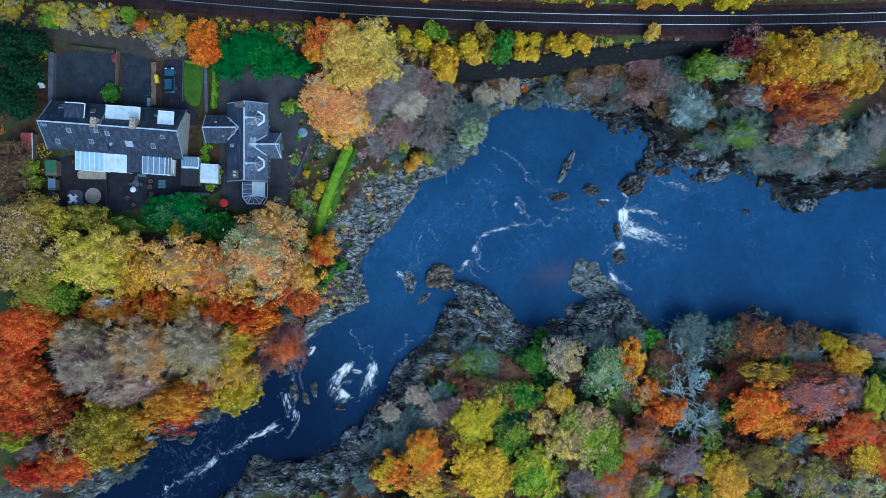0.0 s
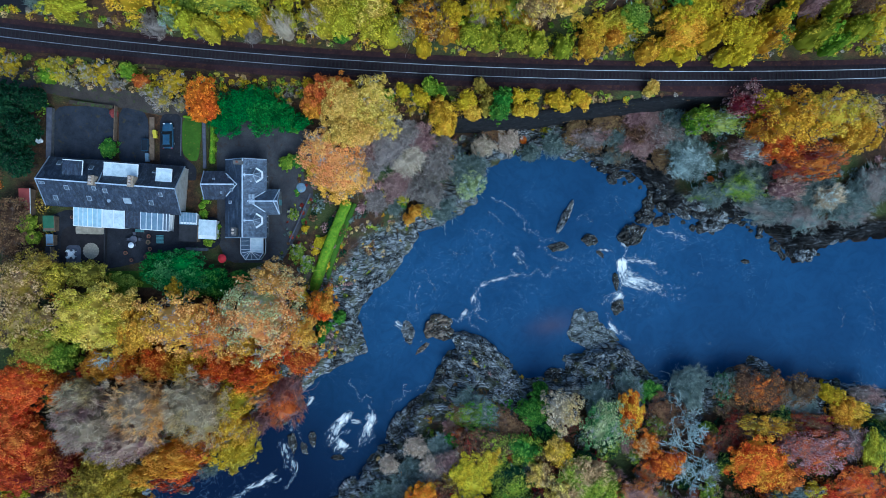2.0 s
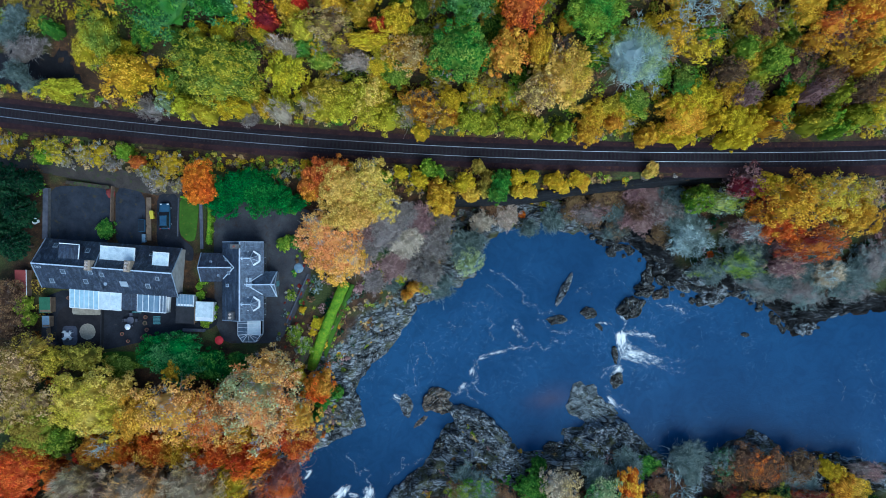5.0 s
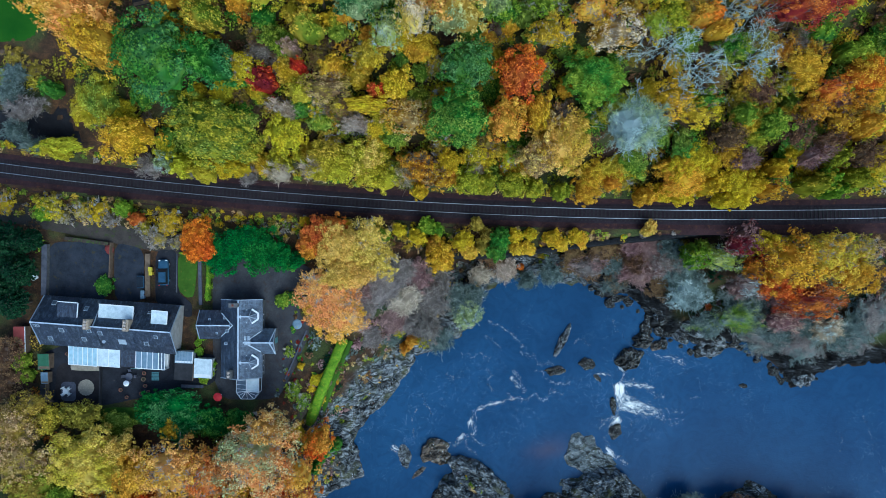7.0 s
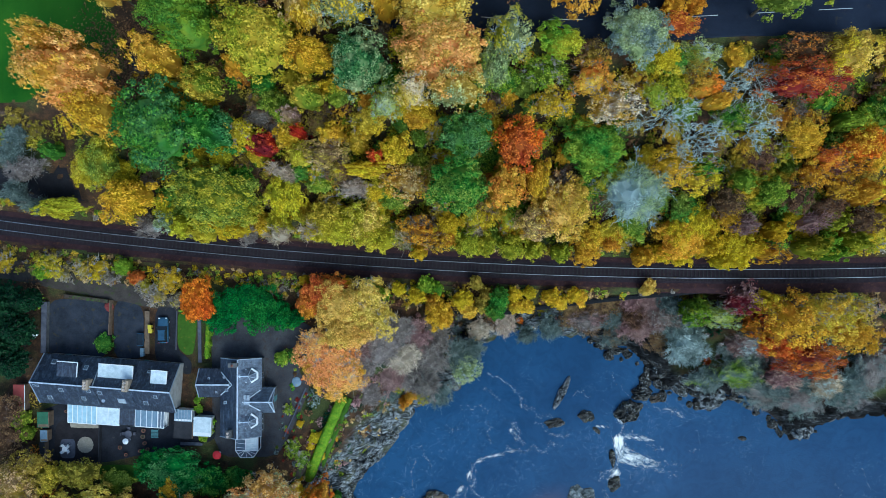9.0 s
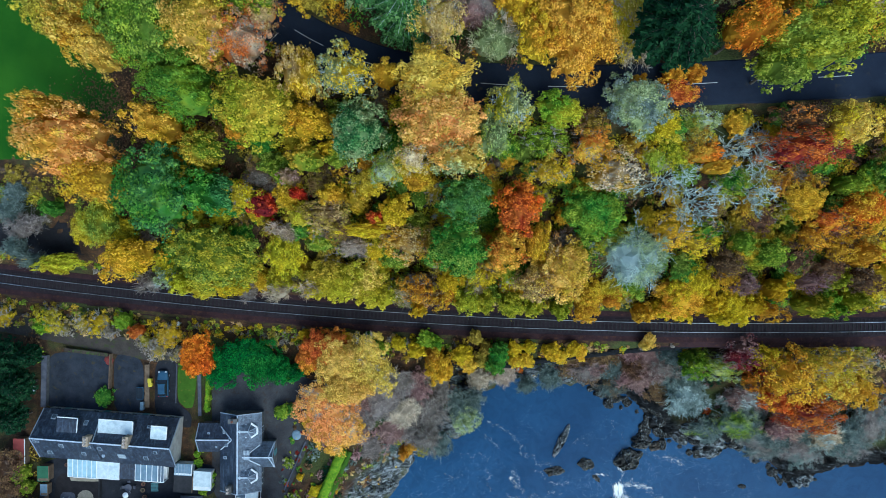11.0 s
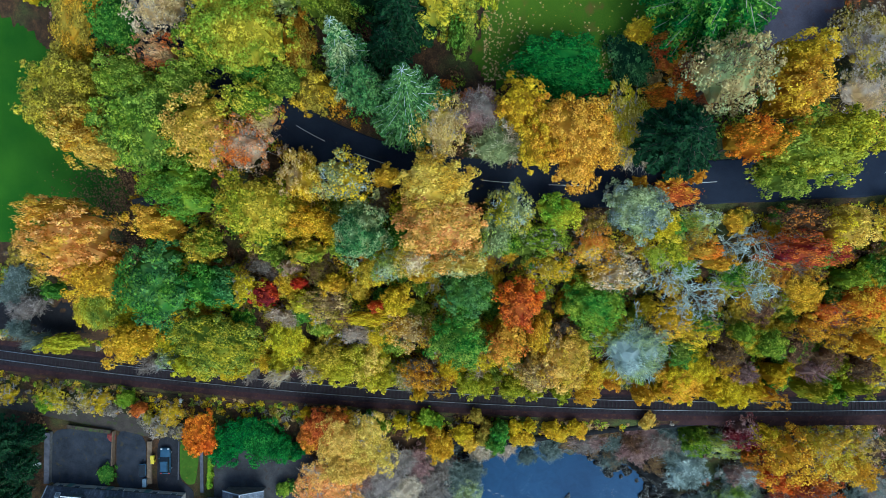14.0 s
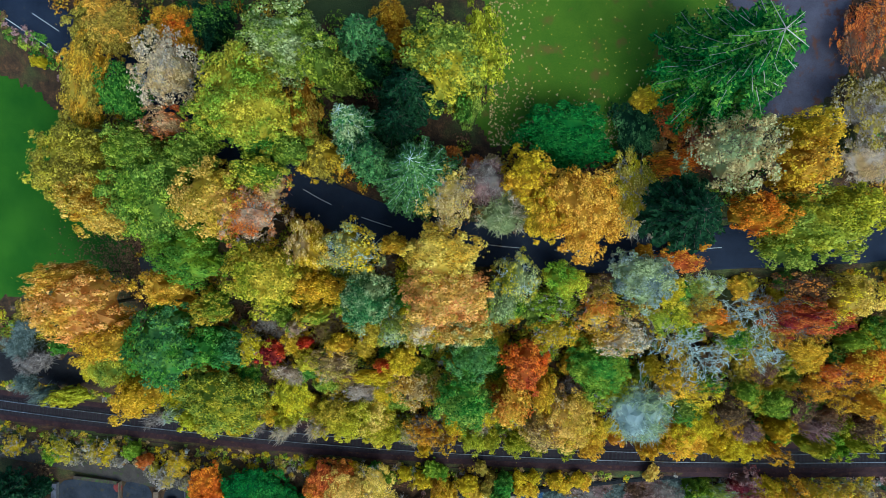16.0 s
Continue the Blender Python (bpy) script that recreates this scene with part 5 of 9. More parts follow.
tree("sparse", "sage", 5.0, 20.8, 2.7, -5.0)
tree("twiggy", "teal_grey", 4.0, 23.3, 3.3, -5.0)
tree("twiggy", "teal_grey", -0.0, 16.3, 3.1, -5.1)
tree("twiggy", "teal_grey", 6.3, 24.3, 2.3, -5.1)
tree("twiggy", "teal_grey", -8.2, 16.8, 2.1, -5.0)
tree("dense", "gold", 0.3, 31.5, 2.5, 5.0)
tree("dense", "gold", 0.7, 30.2, 1.9, 5.0)
tree("dense", "tangerine", -0.7, 32.7, 1.7, 4.0)
tree("dense", "tangerine", 5.2, 31.8, 1.5, 4.0)
tree("dense", "yellow", 4.2, 33.6, 1.7, 5.0)
tree("dense", "yellow", -3.4, 34.3, 1.5, 5.0)
tree("dense", "yellow", -6.4, 35.4, 1.2, 4.9)
tree("dense", "green", 9.9, 33.3, 1.9, 5.5)
tree("dense", "green", 9.4, 31.9, 1.6, 5.5)
tree("dense", "green", 10.3, 34.7, 1.3, 5.4)
tree("dense", "ochre", 7.4, 32.7, 1.5, 4.0)
tree("dense", "ochre", 8.0, 34.5, 1.3, 4.0)
tree("dense", "ochre", 6.3, 36.4, 1.2, 3.9)
tree("dense", "yellow", 12.6, 34.5, 1.3, 4.0)
tree("dense", "yellow", 15.1, 34.7, 1.1, 4.0)
tree("dense", "yellow", 18.8, 34.1, 1.6, 3.9)
tree("dense", "yellow", 22.5, 34.5, 1.3, 4.0)
tree("dense", "gold", 14.8, 32.4, 1.3, 3.0)
tree("dense", "gold", 12.9, 32.4, 1.2, 3.0)
tree("dense", "gold", 20.4, 33.1, 1.3, 2.9)
tree("dense", "gold", 23.6, 33.8, 1.3, 3.0)
tree("dense", "lime", -1.9, 36.0, 1.6, 4.0)
tree("dense", "lime", -9.0, 34.5, 1.2, 4.0)
tree("dense", "lime", -0.2, 35.5, 1.2, 3.9)
tree("dense", "green", -11.3, 35.9, 1.3, 4.0)
tree("dense", "yellow", -22.1, 36.7, 0.9, 4.0)
tree("dense", "yellow", -15.0, 36.4, 0.9, 4.0)
tree("dense", "straw", 34.8, 36.0, 1.2, 4.0)
tree("dense", "straw", 34.0, 35.2, 0.9, 4.0)
tree("sparse", "yellow+mustard", -71.6, 39.5, 1.7, 4.0)
tree("sparse", "yellow+mustard", -63.7, 38.8, 2.1, 3.9)
tree("sparse", "yellow+mustard", -56.0, 38.9, 1.7, 3.9)
tree("sparse", "yellow+mustard", -56.3, 37.3, 1.2, 4.0)
tree("dense", "lime", -65.1, 38.0, 1.5, 4.0)
tree("dense", "lime", -52.0, 38.8, 1.5, 4.0)
tree("sparse", "mustard+ash", -62.2, 37.6, 1.6, 3.0)
tree("sparse", "mustard+ash", -58.8, 38.3, 1.8, 2.9)
tree("sparse", "mustard+ash", -54.5, 37.1, 1.4, 2.9)
tree("sparse", "mustard+ash", -48.3, 35.3, 1.6, 3.0)
tree("dense", "rust", -49.8, 37.1, 1.3, 4.0)
tree("sparse", "yellow+mustard", -44.0, 36.7, 2.1, 4.0)
tree("sparse", "mustard+ash", -46.7, 33.9, 1.8, 3.0)
tree("sparse", "mustard+ash", -43.3, 33.4, 1.3, 3.0)
tree("conifer", "dark_green", -70.3, 32.7, 4.3, 10.0)
tree("conifer", "dark_green", -67.3, 28.6, 2.8, 9.9)
tree("conifer", "dark_green", -70.3, 25.6, 3.7, 9.8)
tree("conifer", "dark_green", -68.1, 23.4, 2.6, 10.0)
tree("conifer", "dark_green", -65.7, 33.6, 1.8, 10.0)
tree("dense", "green", -55.6, 26.0, 1.6, 1.8)
tree("dense", "olive", -25.9, 23.7, 1.3, 2.0)
tree("dense", "green", -24.0, 23.9, 1.1, 2.0)
tree("sparse", "brown", -71.1, 14.9, 3.3, 4.0)
tree("sparse", "brown", -71.2, 10.7, 3.3, 3.9)
tree("dense", "olive", -68.9, 13.5, 1.6, 3.0)
tree("dense", "olive", -68.0, 11.2, 1.4, 3.0)
tree("dense", "olive", -61.9, 4.6, 1.4, 2.9)
tree("dense", "yellow", -20.5, 10.2, 1.0, 1.0)
tree("dense", "yellow", -19.6, 10.7, 0.8, 1.0)
tree("dense", "yellow", -21.1, 8.9, 0.7, 1.0)
tree("dense", "yellow", -22.9, 12.7, 0.6, 1.0)
tree("dense", "lime", -37.5, 13.0, 0.6, 1.2)
tree("dense", "lime", -37.9, 11.5, 0.7, 1.2)
tree("dense", "lime", -39.0, 10.5, 0.9, 1.2)
tree("dense", "lime", -39.8, 15.1, 0.8, 1.2)
tree("dense", "lime", -39.5, 17.4, 0.7, 1.2)
tree("dense", "lime", -40.1, 16.5, 0.6, 1.2)
tree("dense", "lime", -38.2, 25.9, 0.6, 1.2)
tree("dense", "lime", -38.4, 24.1, 0.6, 1.2)
tree("dense", "lime", -38.0, 27.8, 0.6, 1.2)
tree("sparse", "olive", -24.0, 8.5, 1.6, 1.0)
tree("sparse", "olive", -22.5, 6.6, 1.4, 1.0)
tree("sparse", "olive", -24.9, 15.1, 1.0, 1.0)
tree("sparse", "lime", 43.7, 30.9, 2.2, 2.0)
tree("twiggy", "teal_grey", 43.2, 26.9, 4.4, -5.0)
tree("twiggy", "teal_grey", 44.1, 24.0, 3.1, -5.1)
tree("twiggy", "teal_grey", 40.9, 31.8, 3.1, -5.1)
tree("twiggy", "mauve", 38.2, 31.6, 3.8, -6.0)
tree("twiggy", "mauve", 36.1, 28.0, 2.9, -6.1)
tree("twiggy", "mauve", 35.1, 33.0, 2.9, -6.1)
tree("twiggy", "teal_grey", 53.3, 22.9, 3.6, -6.0)
tree("twiggy", "teal_grey", 56.5, 22.9, 3.4, -6.1)
tree("twiggy", "teal_grey", 60.4, 17.4, 3.2, -6.1)
tree("twiggy", "teal_grey", 48.1, 18.9, 2.7, -6.0)
tree("twiggy", "teal_grey", 55.2, 18.9, 2.5, -6.1)
tree("twiggy", "teal_grey", 64.9, 19.8, 3.5, -5.0)
tree("twiggy", "teal_grey", 74.2, 19.1, 4.2, -5.1)
tree("twiggy", "teal_grey", 68.2, 18.8, 3.5, -5.2)
tree("twiggy", "teal_grey", 77.4, 20.8, 3.1, -5.0)
tree("twiggy", "teal_grey", 70.9, 16.8, 3.1, -5.1)
tree("twiggy", "mauve", 60.5, 23.7, 2.9, -4.0)
tree("twiggy", "mauve", 62.2, 22.6, 2.3, -4.1)
tree("twiggy", "grey", 12.0, 28.6, 2.7, -7.0)
tree("twiggy", "grey", 7.4, 27.6, 2.5, -7.1)
tree("sparse", "brown", 29.3, 32.2, 3.6, -7.0)
tree("sparse", "brown", 24.2, 30.7, 3.0, -7.1)
tree("twiggy", "teal_grey", 20.1, 28.1, 2.7, -7.0)
tree("twiggy", "teal_grey", 16.0, 26.5, 2.1, -7.0)
tree("twiggy", "teal_grey", 31.3, 29.1, 2.5, -7.1)
tree("dense", "flame", 14.9, 29.1, 0.7, -9.0)
tree("dense", "flame", 34.1, 28.2, 0.6, -9.0)
tree("dense", "flame", -9.6, 24.2, 0.7, -9.0)
tree("dense", "flame", 48.7, 21.9, 0.7, -9.0)
tree("sparse", "brown", 39.7, 26.2, 2.8, -8.0)
tree("sparse", "brown", 34.6, 31.4, 3.0, -8.1)
tree("sparse", "brown", 10.0, 30.3, 2.6, -8.1)
tree("sparse", "brown", 27.4, 29.3, 2.6, -8.0)
tree("dense", "green", 49.2, 30.0, 0.9, -7.0)
tree("dense", "lemon", -61.7, 48.1, 1.7, 8.0)
tree("sparse", "sage", -43.7, 46.1, 1.8, 9.0)
tree("dense", "lemon", -40.4, 45.4, 2.0, 11.0)
tree("dense", "lemon", -37.5, 44.5, 1.8, 11.0)
tree("dense", "yellow", -33.3, 45.4, 2.3, 12.0)
tree("dense", "yellow", -31.1, 44.9, 1.6, 11.9)
tree("twiggy", "teal_grey", -67.9, 56.7, 2.8, 9.0)
tree("twiggy", "teal_grey", -67.3, 50.9, 2.2, 8.9)
tree("twiggy", "teal_grey", -64.7, 48.9, 1.7, 8.9)
tree("twiggy", "teal_grey", -66.6, 59.6, 2.2, 9.0)
tree("dense", "green", -60.4, 57.1, 1.4, 12.0)
tree("twiggy", "ash", -46.5, 45.5, 1.9, 8.0)
tree("twiggy", "ash", -30.5, 44.1, 2.1, 7.9)
tree("twiggy", "ash", -38.5, 44.8, 1.5, 7.9)
tree("sparse", "ochre", -67.0, 62.5, 1.9, 6.0)
tree("sparse", "ochre", -64.2, 60.7, 1.7, 6.0)
tree("sparse", "tan", 14.9, 45.8, 2.5, 19.9)
tree("dense", "yellow", 39.5, 46.2, 2.8, 14.0)
tree("dense", "yellow", 37.0, 44.9, 2.5, 13.9)
tree("dense", "yellow", 41.6, 44.9, 1.9, 13.9)
tree("dense", "amber", 61.8, 50.2, 2.0, 21.9)
tree("dense", "olive", 44.5, 52.0, 1.8, 20.0)
tree("dense", "olive", 48.6, 50.4, 2.2, 19.9)
tree("sparse", "amber", 54.2, 52.8, 2.3, 19.9)
tree("sparse", "amber", 58.3, 51.2, 2.2, 19.9)
tree("sparse", "amber", 60.5, 54.4, 2.0, 20.0)
tree("sparse", "brown", 52.3, 49.7, 2.4, 19.0)
tree("sparse", "brown", 46.6, 55.3, 2.2, 18.9)
tree("sparse", "brown", 57.2, 48.1, 2.2, 18.9)
tree("sparse", "brown", 42.5, 48.8, 2.2, 19.0)
tree("sparse", "brown", 62.9, 46.5, 2.2, 18.9)
tree("twiggy", "mauve", 58.5, 53.9, 2.2, 18.0)
tree("twiggy", "mauve", 56.0, 46.5, 2.0, 17.9)
tree("twiggy", "mauve", 45.4, 45.6, 2.1, 17.9)
tree("dense", "olive_gold", 60.4, 46.6, 1.9, 16.0)
tree("dense", "olive_gold", 47.8, 49.5, 1.6, 16.0)
tree("dense", "olive_gold", 63.8, 43.3, 1.9, 15.9)
tree("dense", "olive_gold", 57.9, 42.4, 1.9, 16.0)
tree("dense", "yellow", 52.1, 45.0, 1.9, 14.0)
tree("dense", "yellow", 54.6, 47.5, 1.6, 14.0)
tree("dense", "yellow", 45.5, 43.2, 2.3, 13.9)
tree("dense", "yellow", 48.7, 42.4, 1.8, 14.0)
tree("dense", "yellow", 42.0, 42.4, 1.9, 13.9)
tree("dense", "lime", 60.3, 43.3, 2.0, 13.0)
tree("dense", "lime", 62.0, 41.6, 1.6, 13.0)
tree("sparse", "amber", 43.7, 46.5, 2.1, 16.0)
tree("sparse", "amber", 51.3, 41.6, 1.9, 15.9)
tree("dense", "amber", 32.9, 40.8, 1.8, 10.0)
tree("dense", "amber", 23.3, 41.5, 2.2, 9.9)
tree("dense", "amber", 27.6, 43.2, 1.7, 9.9)
tree("dense", "yellow", 35.9, 41.5, 1.8, 9.0)
tree("dense", "yellow", 39.0, 41.1, 1.9, 9.0)
tree("dense", "yellow", 48.3, 40.7, 1.9, 8.9)
tree("dense", "yellow", 45.5, 40.2, 1.5, 9.0)
tree("dense", "olive_gold", 4.7, 43.1, 2.3, 12.0)
tree("dense", "olive_gold", 7.3, 42.7, 2.0, 11.9)
tree("dense", "olive_gold", 11.7, 42.3, 2.2, 11.9)
tree("dense", "olive_gold", 15.1, 41.9, 1.8, 12.0)
tree("dense", "olive_gold", 19.4, 41.4, 1.6, 12.0)
tree("dense", "lemon", -18.6, 44.8, 2.0, 11.9)
tree("dense", "lemon", -15.2, 45.0, 2.3, 12.0)
tree("dense", "lemon", -10.4, 44.4, 2.7, 11.9)
tree("dense", "lemon", -8.2, 43.5, 2.0, 11.9)
tree("dense", "lemon", -25.1, 45.6, 2.0, 12.0)
tree("twiggy", "grey", -19.5, 44.7, 1.9, 13.9)
tree("twiggy", "grey", -25.0, 44.2, 1.8, 14.0)
tree("sparse", "amber", -3.0, 44.7, 2.5, 14.9)
tree("sparse", "amber", 0.4, 43.0, 1.8, 15.0)
tree("dense", "yellow", 1.4, 45.7, 2.1, 13.0)
tree("dense", "yellow", -3.0, 41.4, 1.4, 12.9)
tree("twiggy", "grey", -4.8, 43.5, 2.2, 12.0)
tree("twiggy", "grey", 5.6, 45.3, 2.0, 11.9)
tree("dense", "yellow", -56.6, 98.5, 0.9, 24.0)
tree("dense", "ochre", -47.2, 101.5, 3.2, 29.8)
tree("dense", "ochre", -43.4, 100.7, 2.7, 30.0)
tree("dense", "amber", -33.4, 101.2, 2.4, 32.0)
tree("dense", "amber", -35.2, 102.3, 2.1, 31.9)
tree("dense", "dark_green", -30.6, 101.4, 2.7, 32.8)
tree("dense", "evergreen", 31.1, 100.4, 2.6, 29.9)
tree("sparse", "rust", 58.3, 103.3, 3.5, 26.0)
tree("cedar", "evergreen+green", 32.4, 94.0, 8.6, 56.0)
tree("dense", "amber", 26.2, 72.6, 1.1, 30.0)
tree("dense", "amber", 30.9, 73.8, 1.5, 30.0)
tree("dense", "amber", 33.8, 73.8, 1.2, 29.9)
tree("dense", "lemon", 26.3, 77.3, 0.9, 28.0)
tree("dense", "lemon", 24.4, 81.0, 0.9, 28.0)
tree("dense", "amber", -7.0, 102.8, 2.1, 33.0)
tree("dense", "amber", -6.3, 99.9, 1.8, 32.9)
tree("dense", "rust", 1.0, 85.2, 1.6, 27.0)
tree("dense", "rust", 4.0, 84.4, 1.2, 27.0)
tree("dense", "tan", 6.3, 84.3, 1.4, 27.0)
tree("dense", "tan", 28.2, 87.1, 1.6, 27.0)


tree("dense", "olive+moss", -13.0, 94.0, 2.9, 38.0, 2.2)
tree("dense", "dark_green+green", -9.0, 95.2, 2.8, 39.0, 2.3)
tree("dense", "moss+olive", -20.5, 85.4, 3.0, 34.0, 2.3)
tree("dense", "amber+ochre", -14.3, 97.2, 2.2, 33.0, 1.7)

tree("dense", "flame+tangerine", -45.5, -9.2, 3.0, 9.4)
tree("dense", "amber+gold", -40.3, -9.0, 3.0, 9.2)
tree("dense", "red+flame", -34.8, -8.8, 3.0, 9.6)
tree("dense", "amber+flame", -50.4, -10.0, 2.6, 8.2)
tree("dense", "tangerine+amber", -55.8, -9.6, 2.6, 7.6)
tree("dense", "rust+flame", -60.8, -13.8, 2.8, 8.0)

# saplings and bushes that fill the slope between the large trees
fill_rng = random.Random(31)
FILL = (("dense", "yellow+mustard"), ("sparse", "mustard+ochre"), ("dense", "lemon+yellow"), ("sparse", "amber+ochre"), ("dense", "olive_gold+yellow"), ("dense", "olive+moss"),
        ("dense", "green+lime"), ("dense", "gold+amber"), ("sparse", "ochre+brown"), ("dense", "moss+green"), ("twiggy", "ash+brown"), ("sparse", "yellow+olive"))
filled = 0
while filled < 250:
    x, y = fill_rng.uniform(-56, 70), fill_rng.uniform(43, 72)
    if not (3.8 < y - rail_y(x) and road_y(x) - y > 4.5) or (x < -46 and y > 56):
        continue
    if min((x - p) ** 2 + (y - q) ** 2 - (r * 0.62) ** 2 for p, q, r in STANDING) < 0:
        continue
    form, tint = fill_rng.choice(FILL)
    r = fill_rng.uniform(1.2, 2.4)
    tree(form, tint, x, y, r, ground(x, y) + r * fill_rng.uniform(1.8, 2.8), sort_of="sapling")
    filled += 1

# brown and red scrub that fills the south bank
BANK_FILL = (("sparse", "brown+crimson"), ("twiggy", "mauve+brown"), ("twiggy", "teal_grey+ash"), ("sparse", "rust+brown"), ("sparse", "olive+brown"), ("sparse", "ochre+brown"), ("dense", "dark_green+olive"))
filled = 0
while filled < 150:
    x, y = fill_rng.uniform(-24, 80), fill_rng.uniform(-47, -14)
    if off_river(x, y)[0] < 6.5 or y > 0.85 * x - 15 and x < 0:
        continue
    if min((x - p) ** 2 + (y - q) ** 2 - (r * 0.7) ** 2 for p, q, r in STANDING) < 0:
        continue
    form, tint = fill_rng.choice(BANK_FILL)
    r = fill_rng.uniform(1.1, 2.3)
    tree(form, tint, x, y, r, ground(x, y) + r * fill_rng.uniform(1.2, 1.9), sort_of="bush")
    filled += 1


# ---- rocks and white water ----
def rock_material(name, dark, mid, light, turn):
    m, nt, p = blank(name)
    bed = noise_tex(nt, 0.7, 8, 0.68, stretch=(1.0, 1.8, 1.0), turn=turn, distort=0.8)
    grain = noise_tex(nt, 5.0, 4, 0.7)
    col = ramp(nt, maths(nt, "ADD", maths(nt, "MULTIPLY", bed, 0.8), maths(nt, "MULTIPLY", grain, 0.2)),
               [(0.41, tuple(c * 0.12 for c in dark)), (0.48, dark), (0.55, mid), (0.65, light)])
    fleck = ramp(nt, noise_tex(nt, 4.5, 2, 0.9), [(0.575, (0, 0, 0)), (0.605, (1, 1, 1))])
    patchy = ramp(nt, noise_tex(nt, 0.6, 3), [(0.42, (0, 0, 0)), (0.6, (1, 1, 1))])
    col = mixed(nt, maths(nt, "MULTIPLY", fleck, patchy), col, (0.62, 0.66, 0.68))
    col = mixed(nt, joints(nt, 0.7, (0.8, 2.0, 0.6), turn, 0.06), col, tuple(c * 0.1 for c in dark))
    moss = ramp(nt, noise_tex(nt, 0.7, 6, 0.75), [(0.54, (0, 0, 0)), (0.62, (1, 1, 1))])
    col = mixed(nt, maths(nt, "MULTIPLY", moss, 0.55), col, (0.06, 0.06, 0.022))
    nt.links.new(col, p.inputs["Base Color"])
    p.inputs["Roughness"].default_value = 0.7
    p.inputs["Specular IOR Level"].default_value = 0.2
    bump(nt, p, bed, 1.0, 0.4)
    return m


M_ROCK = {"dark": rock_material("rock_wet", (0.035, 0.034, 0.03), (0.075, 0.07, 0.06), (0.16, 0.15, 0.13), 20),
          "slab": rock_material("rock_grey", (0.075, 0.08, 0.082), (0.21, 0.225, 0.23), (0.45, 0.475, 0.485), -38),
          "tan": rock_material("rock_brown", (0.07, 0.055, 0.04), (0.17, 0.13, 0.09), (0.30, 0.24, 0.18), -55),
          "pale": rock_material("rock_pale", (0.09, 0.105, 0.105), (0.18, 0.2, 0.2), (0.3, 0.32, 0.32), 15)}
ROCK_WORDS = {"dark": "wet dark boulder standing in the river", "slab": "grey bedded rock slab at the water's edge", "tan": "brown ridged rock island in the river",
              "pale": "pale washed rock shoal barely above the water"}
rock_count = [0]


def rock(x, y, rx, ry, turn, h, tone):
    """A bedded, broken rock with a ragged outline."""
    rock_count[0] += 1
    k = rock_count[0] * 3.7
    bm = bmesh.new()
    bmesh.ops.create_icosphere(bm, subdivisions=5 if max(rx, ry) > 2.6 else 4 if max(rx, ry) > 1.1 else 3, radius=1)
    for v in bm.verts:
        p = v.co.copy()
        out = 1 + 0.34 * noise.noise(Vector((p.x * 1.3 + k, p.y * 1.3, p.z * 0.6))) + 0.16 * noise.noise(Vector((p.x * 3.7, p.y * 3.7 + k, p.z)))
        q = Vector((p.x * out * rx, p.y * out * ry, p.z))
        w = (q.y * 1.5 + q.x * 0.25) + noise.noise(Vector((q.x * 0.5, q.y * 0.8, k))) * 1.4
        ledge = 0.5 + 0.8 * noise.noise(Vector((q.x * 0.55 - q.y * 0.2, q.y * 1.5 + q.x * 0.4, k + 9)))
        crack = noise.fractal(Vector((q.x * 1.1 + k, q.y * 1.6, 4.0)), 0.6, 2.1, 5)
        z = (1 - abs(1 - max(p.z, 0)) ** 2.2) * (0.66 + 0.34 * ledge) + 0.42 * crack * min(1, 2 * max(p.z, 0))
        q.z = h * z if p.z > 0 else p.z * 0.9
        v.co = q
    me = bpy.data.meshes.new("rock")
    bm.to_mesh(me)
    bm.free()
    me.materials.append(M_ROCK[tone])
    ob = new("rock", me)
    lie = WATER - 0.12
    if tone == "slab":
        lie = max(lie, ground(x, y) - 0.35)
    ob.matrix_basis = pose(x, y, lie, 0, 0, turn)
    size = "large" if max(rx, ry) > 2.2 else "small" if max(rx, ry) < 0.9 else "mid-sized"
    return tagged(ob, size + " " + ROCK_WORDS[tone], "rock", "river rocks")


def foam_material(name, dark, light, thin, thick):
    m, nt, p = blank(name)
    n = noise_tex(nt, 2.6, 6, 0.75)
    nt.links.new(ramp(nt, n, [(0.36, dark), (0.6, light)]), p.inputs["Base Color"])
    p.inputs["Roughness"].default_value = 0.6
    clear = nt.nodes.new("ShaderNodeBsdfTransparent")
    mx = nt.nodes.new("ShaderNodeMixShader")
    nt.links.new(ramp(nt, noise_tex(nt, 1.5, 6, 0.78), [(0.43, (thin,) * 3), (0.57, (thick,) * 3)]), mx.inputs[0])
    nt.links.new(clear.outputs[0], mx.inputs[1])
    nt.links.new(p.outputs[0], mx.inputs[2])
    nt.links.new(mx.outputs[0], nt.nodes["Material Output"].inputs["Surface"])
    return m


M_FOAM_THIN = foam_material("thin_foam", (0.18, 0.27, 0.38), (0.52, 0.60, 0.68), 0.02, 0.50)
foam_rng = np.random.default_rng(5)


